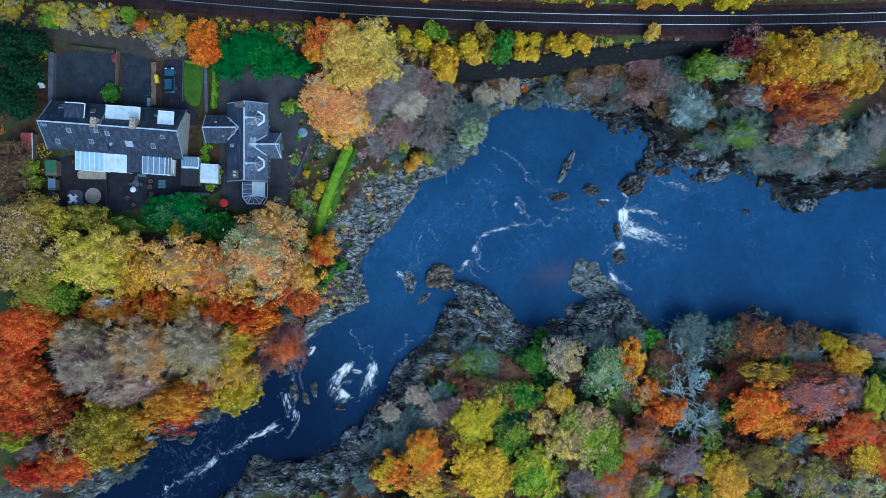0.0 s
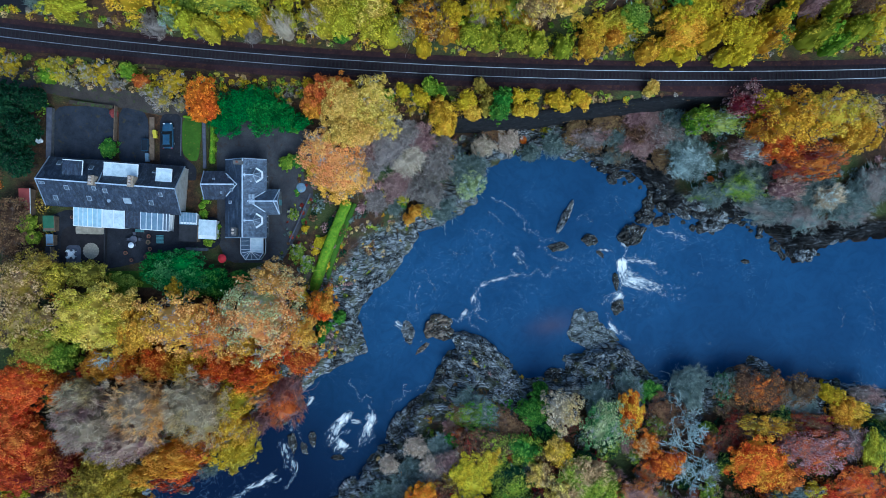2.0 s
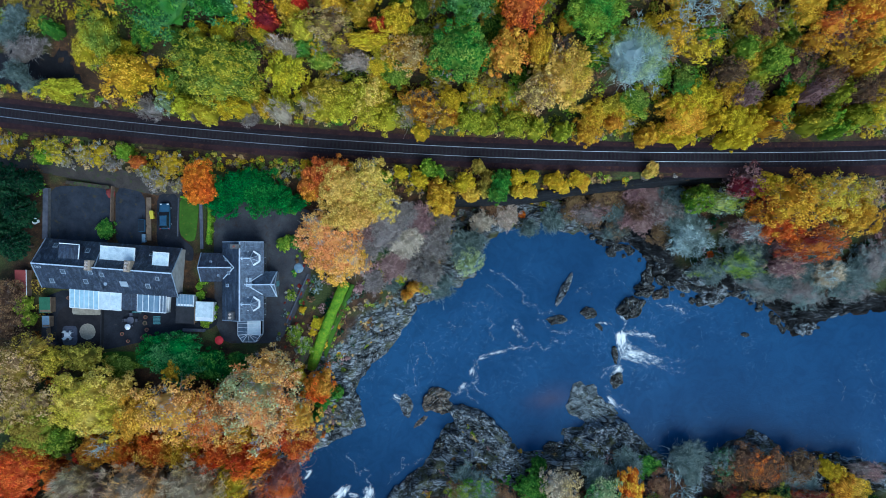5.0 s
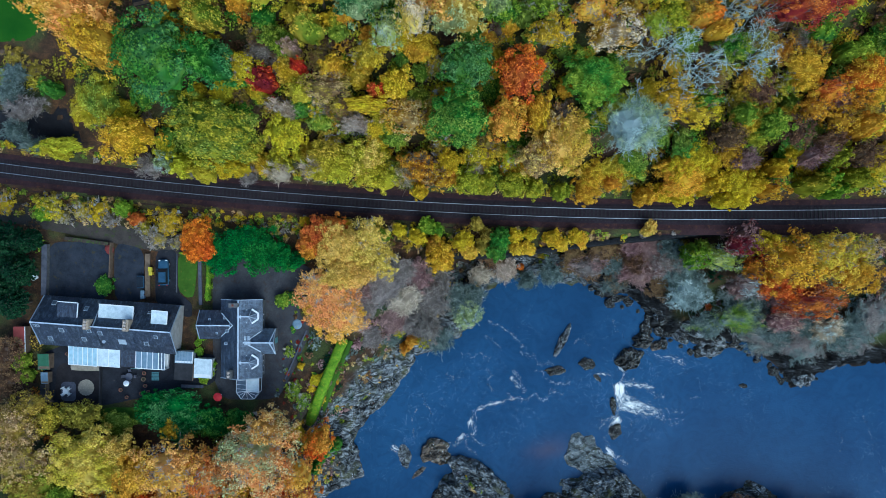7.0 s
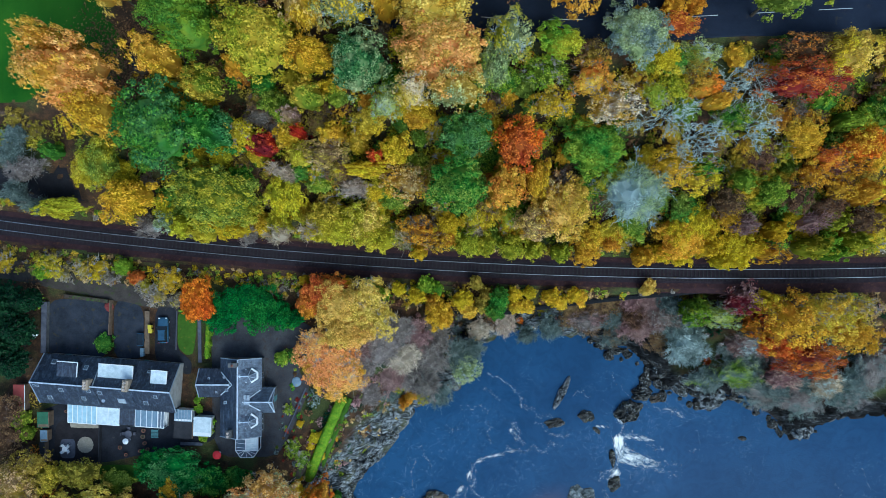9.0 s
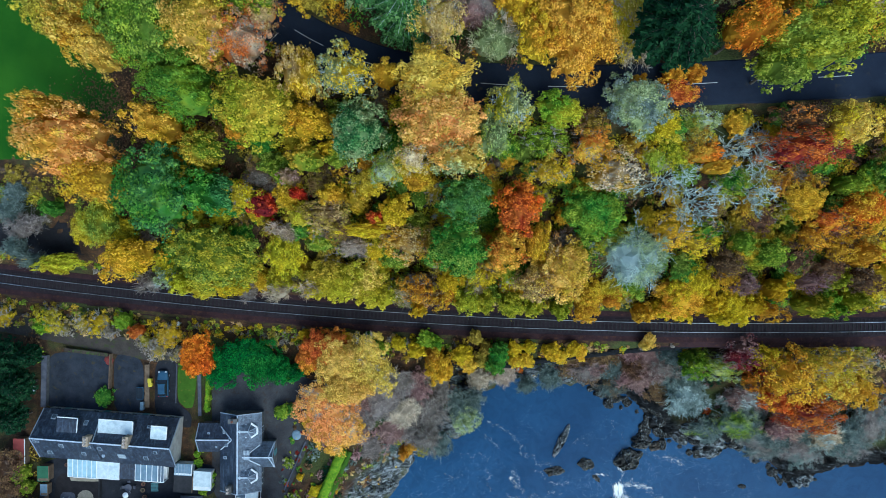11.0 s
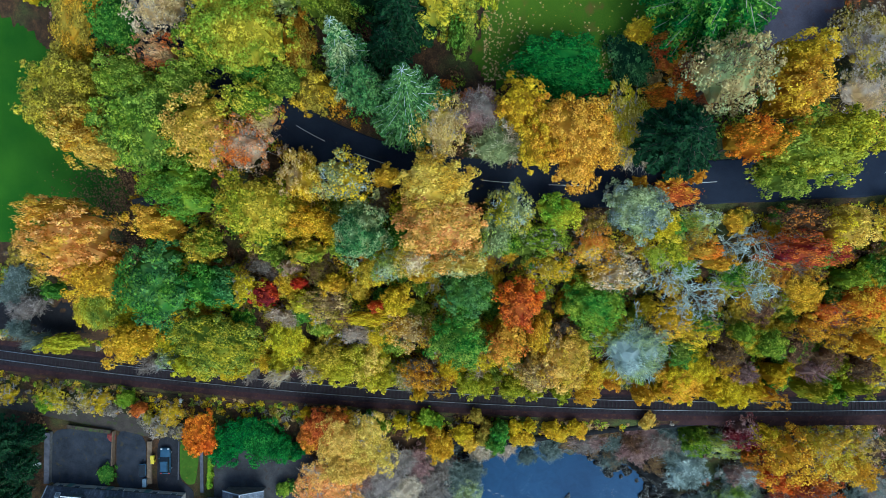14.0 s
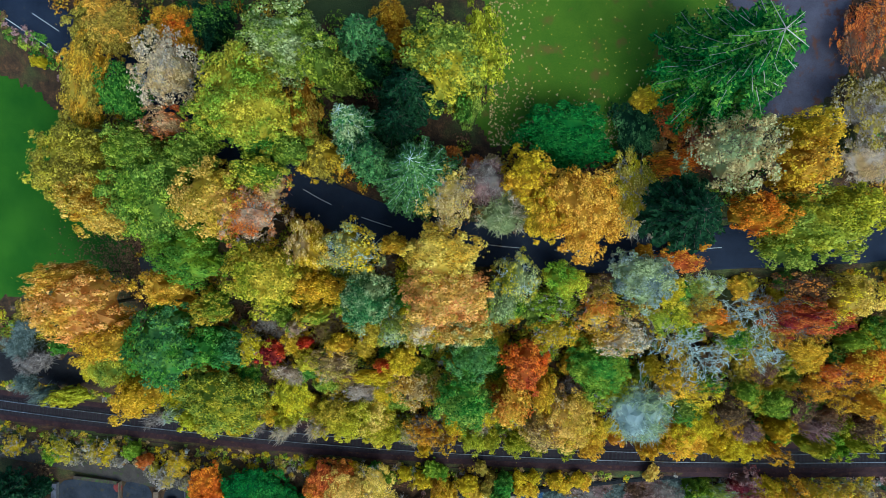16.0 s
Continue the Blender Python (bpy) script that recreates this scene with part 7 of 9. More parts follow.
M_LAWN_DEEP = surface("lush_grass", (0.01, 0.056, 0.003), (0.04, 0.12, 0.008), 0.10, 0.9, fine=12, relief=0.7)
M_LAWN_LEAFY = surface("leaf_strewn_grass", (0.038, 0.10, 0.006), (0.10, 0.17, 0.011), 0.12, 0.9, fine=7, relief=0.7, worn=(0.12, 0.10, 0.02), worn_at=0.60)
M_HEDGE = surface("clipped_hedge", (0.06, 0.15, 0.008), (0.20, 0.33, 0.014), 1.2, 0.9, fine=9, relief=1.0, worn=(0.27, 0.30, 0.02), worn_at=0.6)
M_DECK = surface("dark_decking", (0.012, 0.011, 0.013), (0.032, 0.028, 0.030), 0.8, 0.75, fine=12)
M_PAVING = surface("sandstone_paving", (0.22, 0.19, 0.14), (0.42, 0.37, 0.29), 1.5, 0.9)
M_GREYSLAB = surface("grey_paving", (0.06, 0.062, 0.085), (0.13, 0.135, 0.165), 1.2, 0.9)
M_REDROOF = surface("red_felt_roof", (0.17, 0.035, 0.035), (0.27, 0.065, 0.055), 1.2, 0.85)
M_GREENROOF = surface("green_felt_roof", (0.03, 0.09, 0.05), (0.06, 0.15, 0.085), 1.2, 0.85)
M_BLUEROOF = surface("blue_grey_sheet", (0.10, 0.16, 0.22), (0.20, 0.28, 0.36), 1.2, 0.6)
M_DARKROOF = surface("black_felt_roof", (0.02, 0.02, 0.023), (0.045, 0.045, 0.05), 1.0, 0.8)
M_TIMBER = surface("weathered_timber", (0.10, 0.07, 0.045), (0.22, 0.16, 0.11), 1.4, 0.85)
M_RED = surface("red_cloth", (0.42, 0.012, 0.02), (0.60, 0.03, 0.04), 1.5, 0.7)
M_TEAL = surface("teal_paint", (0.06, 0.16, 0.17), (0.13, 0.27, 0.28), 1.5, 0.6)
M_YELLOWBIN = surface("yellow_plastic", (0.50, 0.40, 0.02), (0.66, 0.55, 0.04), 1.5, 0.5)
M_CARPAINT = surface("car_paint_blue_grey", (0.03, 0.07, 0.12), (0.06, 0.13, 0.21), 0.6, 0.2, 0.3, relief=0.0)
M_BLACK = surface("black_rubber", (0.012, 0.012, 0.013), (0.03, 0.03, 0.032), 2.0, 0.8)
M_CAR_GLASS = surface("car_glass", (0.012, 0.015, 0.02), (0.02, 0.026, 0.034), 1.0, 0.08, relief=0.0)
M_LAMP = surface("headlamp_lens", (0.6, 0.62, 0.64), (0.8, 0.82, 0.84), 1.0, 0.2, relief=0.0)


def glass_material(name, tint, rough):
    m, nt, p = blank(name)
    n = noise_tex(nt, 1.3, 4)
    nt.links.new(ramp(nt, n, [(0.35, tuple(c * 0.75 for c in tint)), (0.65, tint)]), p.inputs["Base Color"])
    p.inputs["Roughness"].default_value = rough
    p.inputs["Specular IOR Level"].default_value = 0.8
    return m


M_PANE = glass_material("window_glass", (0.12, 0.15, 0.19), 0.06)
M_SKYPANE = glass_material("skylight_glass", (0.40, 0.46, 0.52), 0.06)
M_POLYCARB = glass_material("polycarbonate", (0.40, 0.56, 0.64), 0.25)


def thing(name, label, category, x=0.0, y=0.0, z=0.0, rz=0.0, group=""):
    root = tagged(new(name), label, category, group)
    root.matrix_basis = pose(x, y, z, 0, 0, rz)
    return root


def box(bm, x0, x1, y0, y1, z0, z1, bevel=0.0):
    made = bmesh.ops.create_cube(bm, size=1)["verts"]
    for v in made:
        v.co = Vector(((x0 + x1) / 2 + v.co.x * (x1 - x0), (y0 + y1) / 2 + v.co.y * (y1 - y0), (z0 + z1) / 2 + v.co.z * (z1 - z0)))
    if bevel:
        bmesh.ops.bevel(bm, geom=list({e for v in made for e in v.link_edges}), offset=bevel, segments=2, affect="EDGES")
    return made


def box_part(name, material, parent, *dims, bevel=0.0, label=""):
    bm = bmesh.new()
    box(bm, *dims, bevel=bevel)
    return part(name, bm, material, parent, label)


def slab_part(name, material, parent, corners, thick, label=""):
    """A flat slab of any outline: corners given on its upper face, thickness straight down."""
    bm = bmesh.new()
    top = [bm.verts.new(c) for c in corners]
    low = [bm.verts.new((c[0], c[1], c[2] - thick)) for c in corners]
    bm.faces.new(top)
    bm.faces.new(low[::-1])
    for i in range(len(top)):
        j = (i + 1) % len(top)
        bm.faces.new((top[i], low[i], low[j], top[j]))
    bmesh.ops.recalc_face_normals(bm, faces=bm.faces)
    return part(name, bm, material, parent, label)


def bar(bm, a, b, w):
    """A square bar from a to b."""
    a, b = Vector(a), Vector(b)
    d = (b - a).normalized()
    u = d.cross(Vector((0, 0, 1)) if abs(d.z) < 0.9 else Vector((1, 0, 0))).normalized() * w / 2
    v = d.cross(u).normalized() * w / 2
    ends = []
    for p in (a, b):
        ends.append([bm.verts.new(p + u * i + v * j) for i, j in ((1, 1), (-1, 1), (-1, -1), (1, -1))])
    for k in range(4):
        bm.faces.new((ends[0][k], ends[0][(k + 1) % 4], ends[1][(k + 1) % 4], ends[1][k]))
    bm.faces.new(ends[0][::-1])
    bm.faces.new(ends[1])


def bar_part(name, material, parent, a, b, w, label=""):
    bm = bmesh.new()
    bar(bm, a, b, w)
    bmesh.ops.recalc_face_normals(bm, faces=bm.faces)
    return part(name, bm, material, parent, label)


def lathe_part(name, material, parent, profile, x, y, z, sides=14, label=""):
    bm = bmesh.new()
    rings = [[bm.verts.new((x + r * math.cos(6.2832 * k / sides), y + r * math.sin(6.2832 * k / sides), z + h)) for k in range(sides)] for r, h in profile]
    for lo, hi in zip(rings, rings[1:]):
        for k in range(sides):
            bm.faces.new((lo[k], lo[(k + 1) % sides], hi[(k + 1) % sides], hi[k]))
    bm.faces.new(rings[0][::-1])
    bm.faces.new(rings[-1])
    return part(name, bm, material, parent, label)


def gable_block(root, x0, x1, y0, y1, eave, ridge, wall_mat, roof_mats, along="x", over=0.25, bottom=-0.4, trim=True):
    """Walls with gables, two roof slopes, ridge capping and pale verges, along x or y."""
    def at(u, v, z):
        return (u, v, z) if along == "x" else (v, u, z)

    u0, u1, v0, v1 = (x0, x1, y0, y1) if along == "x" else (y0, y1, x0, x1)
    mid = (v0 + v1) / 2
    bm = bmesh.new()
    ends = []
    for u in (u0, u1):
        ends.append([bm.verts.new(at(u, v, z)) for v, z in ((v0, bottom), (v1, bottom), (v1, eave), (mid, ridge - 0.12), (v0, eave))])
    for e in ends:
        bm.faces.new(e)
    for k in range(5):
        bm.faces.new((ends[0][k], ends[0][(k + 1) % 5], ends[1][(k + 1) % 5], ends[1][k]))
    bmesh.ops.recalc_face_normals(bm, faces=bm.faces)
    part("wall", bm, wall_mat, root)
    drop = over * (ridge - eave) / (mid - v0)
    for v, mat in ((v0 - over, roof_mats[0]), (v1 + over, roof_mats[1])):
        slab_part("roof_slope", mat, root, [at(u0 - over, mid, ridge), at(u1 + over, mid, ridge), at(u1 + over, v, eave - drop), at(u0 - over, v, eave - drop)], 0.16)
        bar_part("gutter", M_BLACK, root, at(u0 - over, v, eave - drop - 0.12), at(u1 + over, v, eave - drop - 0.12), 0.11)
        if trim:
            for u in (u0 - over, u1 + over):
                bar_part("verge", M_LEAD, root, at(u, mid, ridge + 0.03), at(u, v, eave - drop + 0.03), 0.13)
    bar_part("ridge_cap", M_RIDGE, root, at(u0 - over, mid, ridge + 0.05), at(u1 + over, mid, ridge + 0.05), 0.20)
    return mid


def skylight(root, x, y, z, w, h, pitch, glass=None):
    """A roof window lying on a slope that falls towards y by pitch."""
    bm = bmesh.new()
    box(bm, -w / 2, w / 2, -h / 2, h / 2, -0.02, 0.1, 0.015)
    ob = part("skylight", bm, M_LEAD, root, "lead-framed roof window")
    ob.matrix_basis = pose(x, y, z, pitch, 0, 0)
    bm = bmesh.new()
    box(bm, -w / 2 + 0.1, w / 2 - 0.1, -h / 2 + 0.1, h / 2 - 0.1, 0.1, 0.115)
    part("pane", bm, glass or M_PANE, ob)


def chimney(root, x, y, z0, z1, w, d, pots, pot_mat, mat):
    stack = box_part("chimney", mat, root, x - w / 2, x + w / 2, y - d / 2, y + d / 2, z0, z1, bevel=0.03)
    box_part("chimney_cap", mat, stack, x - w / 2 - 0.07, x + w / 2 + 0.07, y - d / 2 - 0.07, y + d / 2 + 0.07, z1, z1 + 0.12, bevel=0.02)
    for k in range(pots):
        t = (k + 0.5) / pots - 0.5
        lathe_part("chimney_pot", pot_mat, stack, ((0.17, 0), (0.15, 0.35), (0.19, 0.38), (0.19, 0.46), (0.12, 0.46), (0.11, 0.3)), x, y + t * d * 0.9, z1 + 0.1, 10)


def cottage_terrace():
    root = thing("cottage_terrace", "long grey-harled terrace of cottages with a dark slate roof", "house", -53.75, 19.7, 0, -4.2)
    half, deep, eave, ridge = 10.95, 3.8, 2.75, 6.35
    gable_block(root, -half, half, -deep, deep, eave, ridge, M_HARL, (M_SLATE, M_SLATE))
    fall = math.degrees(math.atan2(ridge - eave, deep))

    def on(v):
        return ridge - abs(v) * (ridge - eave) / deep

    # raised party walls with lead on the roof
    for u in (-1.15, 4.65):
        bar_part("skew", M_LEAD, root, (u, 0.1, ridge + 0.03), (u - 0.3, 2.4, on(2.4) + 0.03), 0.14)
        bar_part("skew", M_SLATE, root, (u, -0.1, ridge + 0.03), (u + 0.3, -3.7, on(3.7) + 0.03), 0.14)
    chimney(root, -1.95, 0.35, 5.2, 7.0, 0.8, 1.5, 3, M_POT, M_TANSTONE)
    chimney(root, 4.3, 0.65, 5.2, 7.0, 0.8, 1.7, 3, M_POT, M_TANSTONE)
    # flat-roofed dormers on the north side
    for u0, u1, v0, v1, mat in ((-0.9, 4.4, 1.6, 3.35, M_WHITE_ROOF), (7.7, 10.0, 1.3, 3.0, M_WHITE_ROOF), (-7.4, -4.4, 1.3, 3.3, M_SLATE)):
        top = on(v0) + 0.12
        d = box_part("dormer", M_SLATE, root, u0, u1, v0 - 0.4, v1, on(v1) - 0.3, top, label="flat-roofed slate-hung dormer")
        box_part("dormer_roof", mat, d, u0 - 0.12, u1 + 0.12, v0 - 0.3, v1 + 0.15, top, top + 0.1, bevel=0.02)
        bar_part("dormer_edge", M_WHITE, d, (u0 - 0.14, v1 + 0.16, top + 0.06), (u1 + 0.14, v1 + 0.16, top + 0.06), 0.14)
        bar_part("dormer_edge", M_WHITE, d, (u1 + 0.14, v0 - 0.2, top + 0.06), (u1 + 0.14, v1 + 0.16, top + 0.06), 0.14)
        n = max(1, int((u1 - u0) / 1.3))
        for k in range(n):
            a = u0 + (k + 0.2) * (u1 - u0) / n
            box_part("dormer_window", M_PANE, d, a, a + 0.8 * (u1 - u0) / n - 0.1, v1, v1 + 0.03, on(v1) + 0.15, top - 0.15)
    for u, v, w, h in ((-8.9, 3.0, 0.8, 0.9), (-3.45, 2.5, 0.7, 0.9), (6.85, 2.6, 0.7, 0.5)):
        skylight(root, u, v, on(v) + 0.05, w, h, -fall)
    for u, v, w, h, g in ((-10.6, -0.5, 0.45, 0.5, None), (-10.05, -0.5, 0.45, 0.5, None), (-6.5, -1.0, 0.75, 0.95, None), (-8.95, -2.7, 0.75, 0.95, None),
                          (-3.35, -2.4, 0.75, 0.95, None), (-0.3, -1.05, 0.7, 0.9, None), (2.85, -2.35, 1.25, 1.2, M_SKYPANE), (6.75, -2.4, 0.75, 1.0, None),
                          (8.65, -1.0, 0.6, 0.8, None), (-2.0, -0.8, 0.7, 0.8, None)):
        skylight(root, u, v, on(v) + 0.05, w, h, fall, g)
    # windows and doors of the walls
    for side, y, us in ((-1, -deep, (-9.6, 10.2)), (1, deep, (-9.5, -6.8, -3.2, 0.5, 3.2, 6.2, 9.4))):
        for u in us:
            w = box_part("window", M_WHITE, root, u - 0.5, u + 0.5, y - 0.06, y + 0.06, 0.9, 2.1)
            box_part("pane", M_PANE, w, u - 0.42, u + 0.42, y + side * 0.06 - 0.01, y + side * 0.06 + 0.01, 0.98, 2.02)
    for u in (-8.2, -1.6, 4.8):
        box_part("door", M_TEAL, root, u - 0.45, u + 0.45, deep - 0.02, deep + 0.05, 0.0, 2.0)
    bar_part("downpipe", M_BLACK, root, (half + 0.06, -3.4, 2.6), (half + 0.06, -3.4, 0), 0.09)
    lathe_part("satellite_dish", M_LEAD, root, ((0.05, 0), (0.28, 0.08), (0.3, 0.1)), -0.2, -2.6, on(-2.6) + 0.1, 12)


def lean_to(label, x, w, d, z_high, z_low, roof_mat, bars, bar_mat, y=15.55, solid=None):
    """A lean-to extension against the south wall: low walls, a sloping roof and its glazing bars."""
    root = thing("lean_to", label, "lean-to", x, y, 0, -4.2, "lean-to rooms behind the terrace")
    box_part("wall", solid or M_WHITE, root, 0.05, w - 0.05, -d + 0.1, 0, -0.1, 0.8)
    slab_part("roof_sheet", roof_mat, root, [(0, 0.15, z_high), (w, 0.15, z_high), (w, -d, z_low), (0, -d, z_low)], 0.06)
    for k in range(bars + 1):
        u = w * k / bars if bars else 0
        bar_part("glazing_bar", bar_mat, root, (u, 0.15, z_high + 0.03), (u, -d, z_low + 0.03), 0.09)
        bar_part("post", bar_mat, root, (u, -d + 0.06, z_low - 0.04), (u, -d + 0.06, 0), 0.08)
    bar_part("front_rail", bar_mat, root, (0, -d, z_low), (w, -d, z_low), 0.12)
    box_part("front_glass", M_PANE, root, 0.05, w - 0.05, -d + 0.03, -d + 0.05, 0.8, z_low - 0.06)
    return root


def small_shed(label, x0, x1, y0, y1, z, roof_mat, wall_mat, rz=0.0, name="shed", pitch=0.15, ribs=0):
    cx, cy = (x0 + x1) / 2, (y0 + y1) / 2
    w, d = (x1 - x0) / 2, (y1 - y0) / 2
    root = thing(name, label, "shed", cx, cy, ground(cx, cy), rz, "garden sheds")
    box_part("wall", wall_mat, root, -w + 0.1, w - 0.1, -d + 0.1, d - 0.1, -0.2, z - 0.12)
    slab_part("roof", roof_mat, root, [(-w, -d, z - pitch), (w, -d, z - pitch), (w, d, z), (-w, d, z)], 0.08)
    bar_part("fascia", M_WHITE if roof_mat is M_REDROOF else wall_mat, root, (w, -d, z - pitch), (w, d, z), 0.1)
    for k in range(ribs):
        u = -w + 2 * w * (k + 0.5) / ribs
        bar_part("roof_rib", M_LEAD, root, (u, -d, z - pitch + 0.03), (u, d, z + 0.03), 0.06)
    box_part("door", M_TIMBER, root, -0.35, 0.35, -d + 0.06, -d + 0.1, 0, min(1.7, z - 0.4))
    return root


def stone_house():
    root = thing("stone_house", "stone house with east-lit slate roof, dormers and gabled wings", "house")
    # long main block running north and south, built along y; its east slope is coloured brighter, as lit
    gable_block(root, -35.3, -29.0, 11.4, 23.7, 3.0, 5.0, M_STONE, (M_SLATE, M_SLATE_LIT), along="y")
    gable_block(root, -38.9, -34.0, 17.7, 21.9, 2.7, 4.3, M_STONE, (M_SLATE, M_SLATE))
    gable_block(root, -31.6, -26.9, 15.2, 18.9, 2.75, 4.45, M_STONE, (M_SLATE_LIT, M_SLATE_LIT))
    chimney(root, -32.7, 23.2, 4.0, 5.9, 1.3, 0.6, 1, M_REDPOT, M_STONE)
    chimney(root, -33.4, 12.1, 3.9, 5.7, 0.7, 1.2, 2, M_POT, M_STONE)
    for yc in (21.3, 13.9):
        d = bmesh.new()
        box(d, -31.2, -29.6, yc - 0.85, yc + 0.85, 2.8, 3.9)
        dormer = part("dormer", d, M_STONE, root, "canted dormer with a hipped slate roof")
        apex, front = (-30.5, yc, 4.9), -29.2
        ring = [(-31.9, yc - 1.1, 4.75), (-30.2, yc - 1.15, 3.95), (front, yc - 0.5, 3.95), (front, yc + 0.5, 3.95), (-30.2, yc + 1.15, 3.95), (-31.9, yc + 1.1, 4.75)]
        bm = bmesh.new()
        vs = [bm.verts.new(p) for p in ring]
        a, back = bm.verts.new(apex), bm.verts.new((-32.1, yc, 4.95))
        for i in range(5):
            bm.faces.new((vs[i], vs[i + 1], a))
        bm.faces.new((vs[0], a, back))
        bm.faces.new((back, a, vs[5]))
        part("dormer_roof", bm, M_SLATE_LIT, dormer)
        bar_part("dormer_ridge", M_RIDGE, dormer, (-32.1, yc, 4.98), apex, 0.2)
        for p in (ring[1], ring[2], ring[3], ring[4]):
            bar_part("dormer_hip", M_LEAD, dormer, apex, p, 0.1)
        for p, q in ((ring[1], ring[2]), (ring[2], ring[3]), (ring[3], ring[4])):
            bar_part("window_frame", M_WHITE, dormer, (p[0], p[1], 3.98), (q[0], q[1], 3.98), 0.26)
        for v, s in ((yc - 1.1, 1), (yc + 1.1, 1)):
            bar_part("valley", M_RIDGE, dormer, (-32.0, yc, 4.99), (-30.9, v, 4.28), 0.14)
    for dx in (-0.28, 0.28):
        for dy in (-0.4, 0.4):
            skylight(root, -30.9 + dx * 1.1, 17.4 + dy, 4.35, 0.5, 0.75, 0, M_SKYPANE)
    for x, y, w in ((-34.6, 21.0, 0.4), (-34.2, 18.9, 0.5), (-34.4, 16.9, 0.5), (-37.2, 20.7, 0.4), (-36.0, 18.5, 0.35)):
        z = 4.0 if x > -35 else 3.6
        skylight(root, x, y, z, w, w, 0)
    for y in (20.9, 14.2, 12.4):
        w = box_part("window", M_WHITE, root, -29.06, -28.94, y - 0.5, y + 0.5, 0.9, 2.2)
        box_part("pane", M_PANE, w, -28.94, -28.92, y - 0.42, y + 0.42, 0.98, 2.12)
    box_part("door", M_TEAL, root, -26.94, -26.85, 16.6, 17.5, 0, 2.0)
    # pale valleys where the wings meet the main roof, and the hipped end of the porch wing
    for s in (-1, 1):
        bar_part("valley", M_RIDGE, root, (-31.28, 17.05, 4.5), (-28.95, 17.05 + s * 1.69, 3.0), 0.15)
        bar_part("valley", M_RIDGE, root, (-33.25, 19.8, 4.36), (-35.4, 19.8 + s * 1.88, 2.98), 0.15)
        bar_part("hip", M_RIDGE, root, (-27.3, 17.05, 4.5), (-26.7, 17.05 + s * 1.95, 2.78), 0.15)


def sunroom():
    root = thing("sunroom", "white-framed glazed sunroom with a fanned end roof", "sunroom")
    ring = [(-33.2, 11.1), (-33.2, 8.6), (-32.4, 7.5), (-30.3, 7.5), (-29.5, 8.6), (-29.5, 11.1)]
    bm = bmesh.new()
    lo, hi = [bm.verts.new((*p, 0)) for p in ring], [bm.verts.new((*p, 0.7)) for p in ring]
    for i in range(5):
        bm.faces.new((lo[i], lo[i + 1], hi[i + 1], hi[i]))
    part("dwarf_wall", bm, M_WHITE, root)
    a, b = (-31.35, 8.9, 2.9), (-31.35, 11.1, 2.9)
    z = 2.15
    for p, q, mat in (((-33.2, 11.1), (-33.2, 8.6), M_PANE), ((-29.5, 8.6), (-29.5, 11.1), M_WHITE_ROOF)):
        slab_part("roof_pane", mat, root, [b if p[1] > 10 else a, a if p[1] > 10 else b, (*q, z), (*p, z)], 0.04)
    for p, q in zip(ring[1:5], ring[2:5]):
        slab_part("roof_pane", M_PANE, root, [a, (*p, z), (*q, z)], 0.04)
    for p in ring[1:5]:
        bar_part("rafter", M_WHITE, root, (a[0], a[1], a[2] + 0.03), (*p, z + 0.03), 0.09)
    for p, q in zip(ring[1:4], ring[2:5]):
        m = ((p[0] + q[0]) / 2, (p[1] + q[1]) / 2)
        bar_part("rafter", M_WHITE, root, (a[0], a[1], a[2] + 0.03), (*m, z + 0.03), 0.06)
    for y in (9.2, 9.9, 10.6):
        for x in (-33.2, -29.5):
            bar_part("rafter", M_WHITE, root, (-31.35, y, 2.93), (x, y, z + 0.03), 0.06)
    for p, q in zip(ring, ring[1:]):
        bar_part("eaves_rail", M_WHITE, root, (*p, z), (*q, z), 0.1)
        bar_part("post", M_WHITE, root, (*q, z), (*q, 0.7), 0.09)
    bar_part("ridge", M_WHITE, root, a, b, 0.12)


def flat_area(name, mat, label, category, pts, lift=0.03):
    """A level patch of the ground's covering, a hand's breadth thick, with its corners eased."""
    base = np.mean([ground(x, y) for x, y in pts])
    ring = [(x, y) for x, y in pts]
    p = np.array(ring + ring[:1], float)
    for _ in range(2):
        p = np.concatenate([np.stack((p[:-1] * 0.85 + p[1:] * 0.15, p[:-1] * 0.15 + p[1:] * 0.85), 1).reshape(-1, 2)])
        p = np.concatenate((p, p[:1]))
    bm = bmesh.new()
    vs = [bm.verts.new((x, y, base + lift)) for x, y in p[:-1]]
    f = bm.faces.new(vs)
    ext = bmesh.ops.extrude_face_region(bm, geom=[f])
    bmesh.ops.translate(bm, vec=(0, 0, -0.5), verts=[g for g in ext["geom"] if isinstance(g, bmesh.types.BMVert)])
    bmesh.ops.recalc_face_normals(bm, faces=bm.faces)
    me = bpy.data.meshes.new(name)
    bm.to_mesh(me)
    bm.free()
    return structure(name, me, mat, label, category)


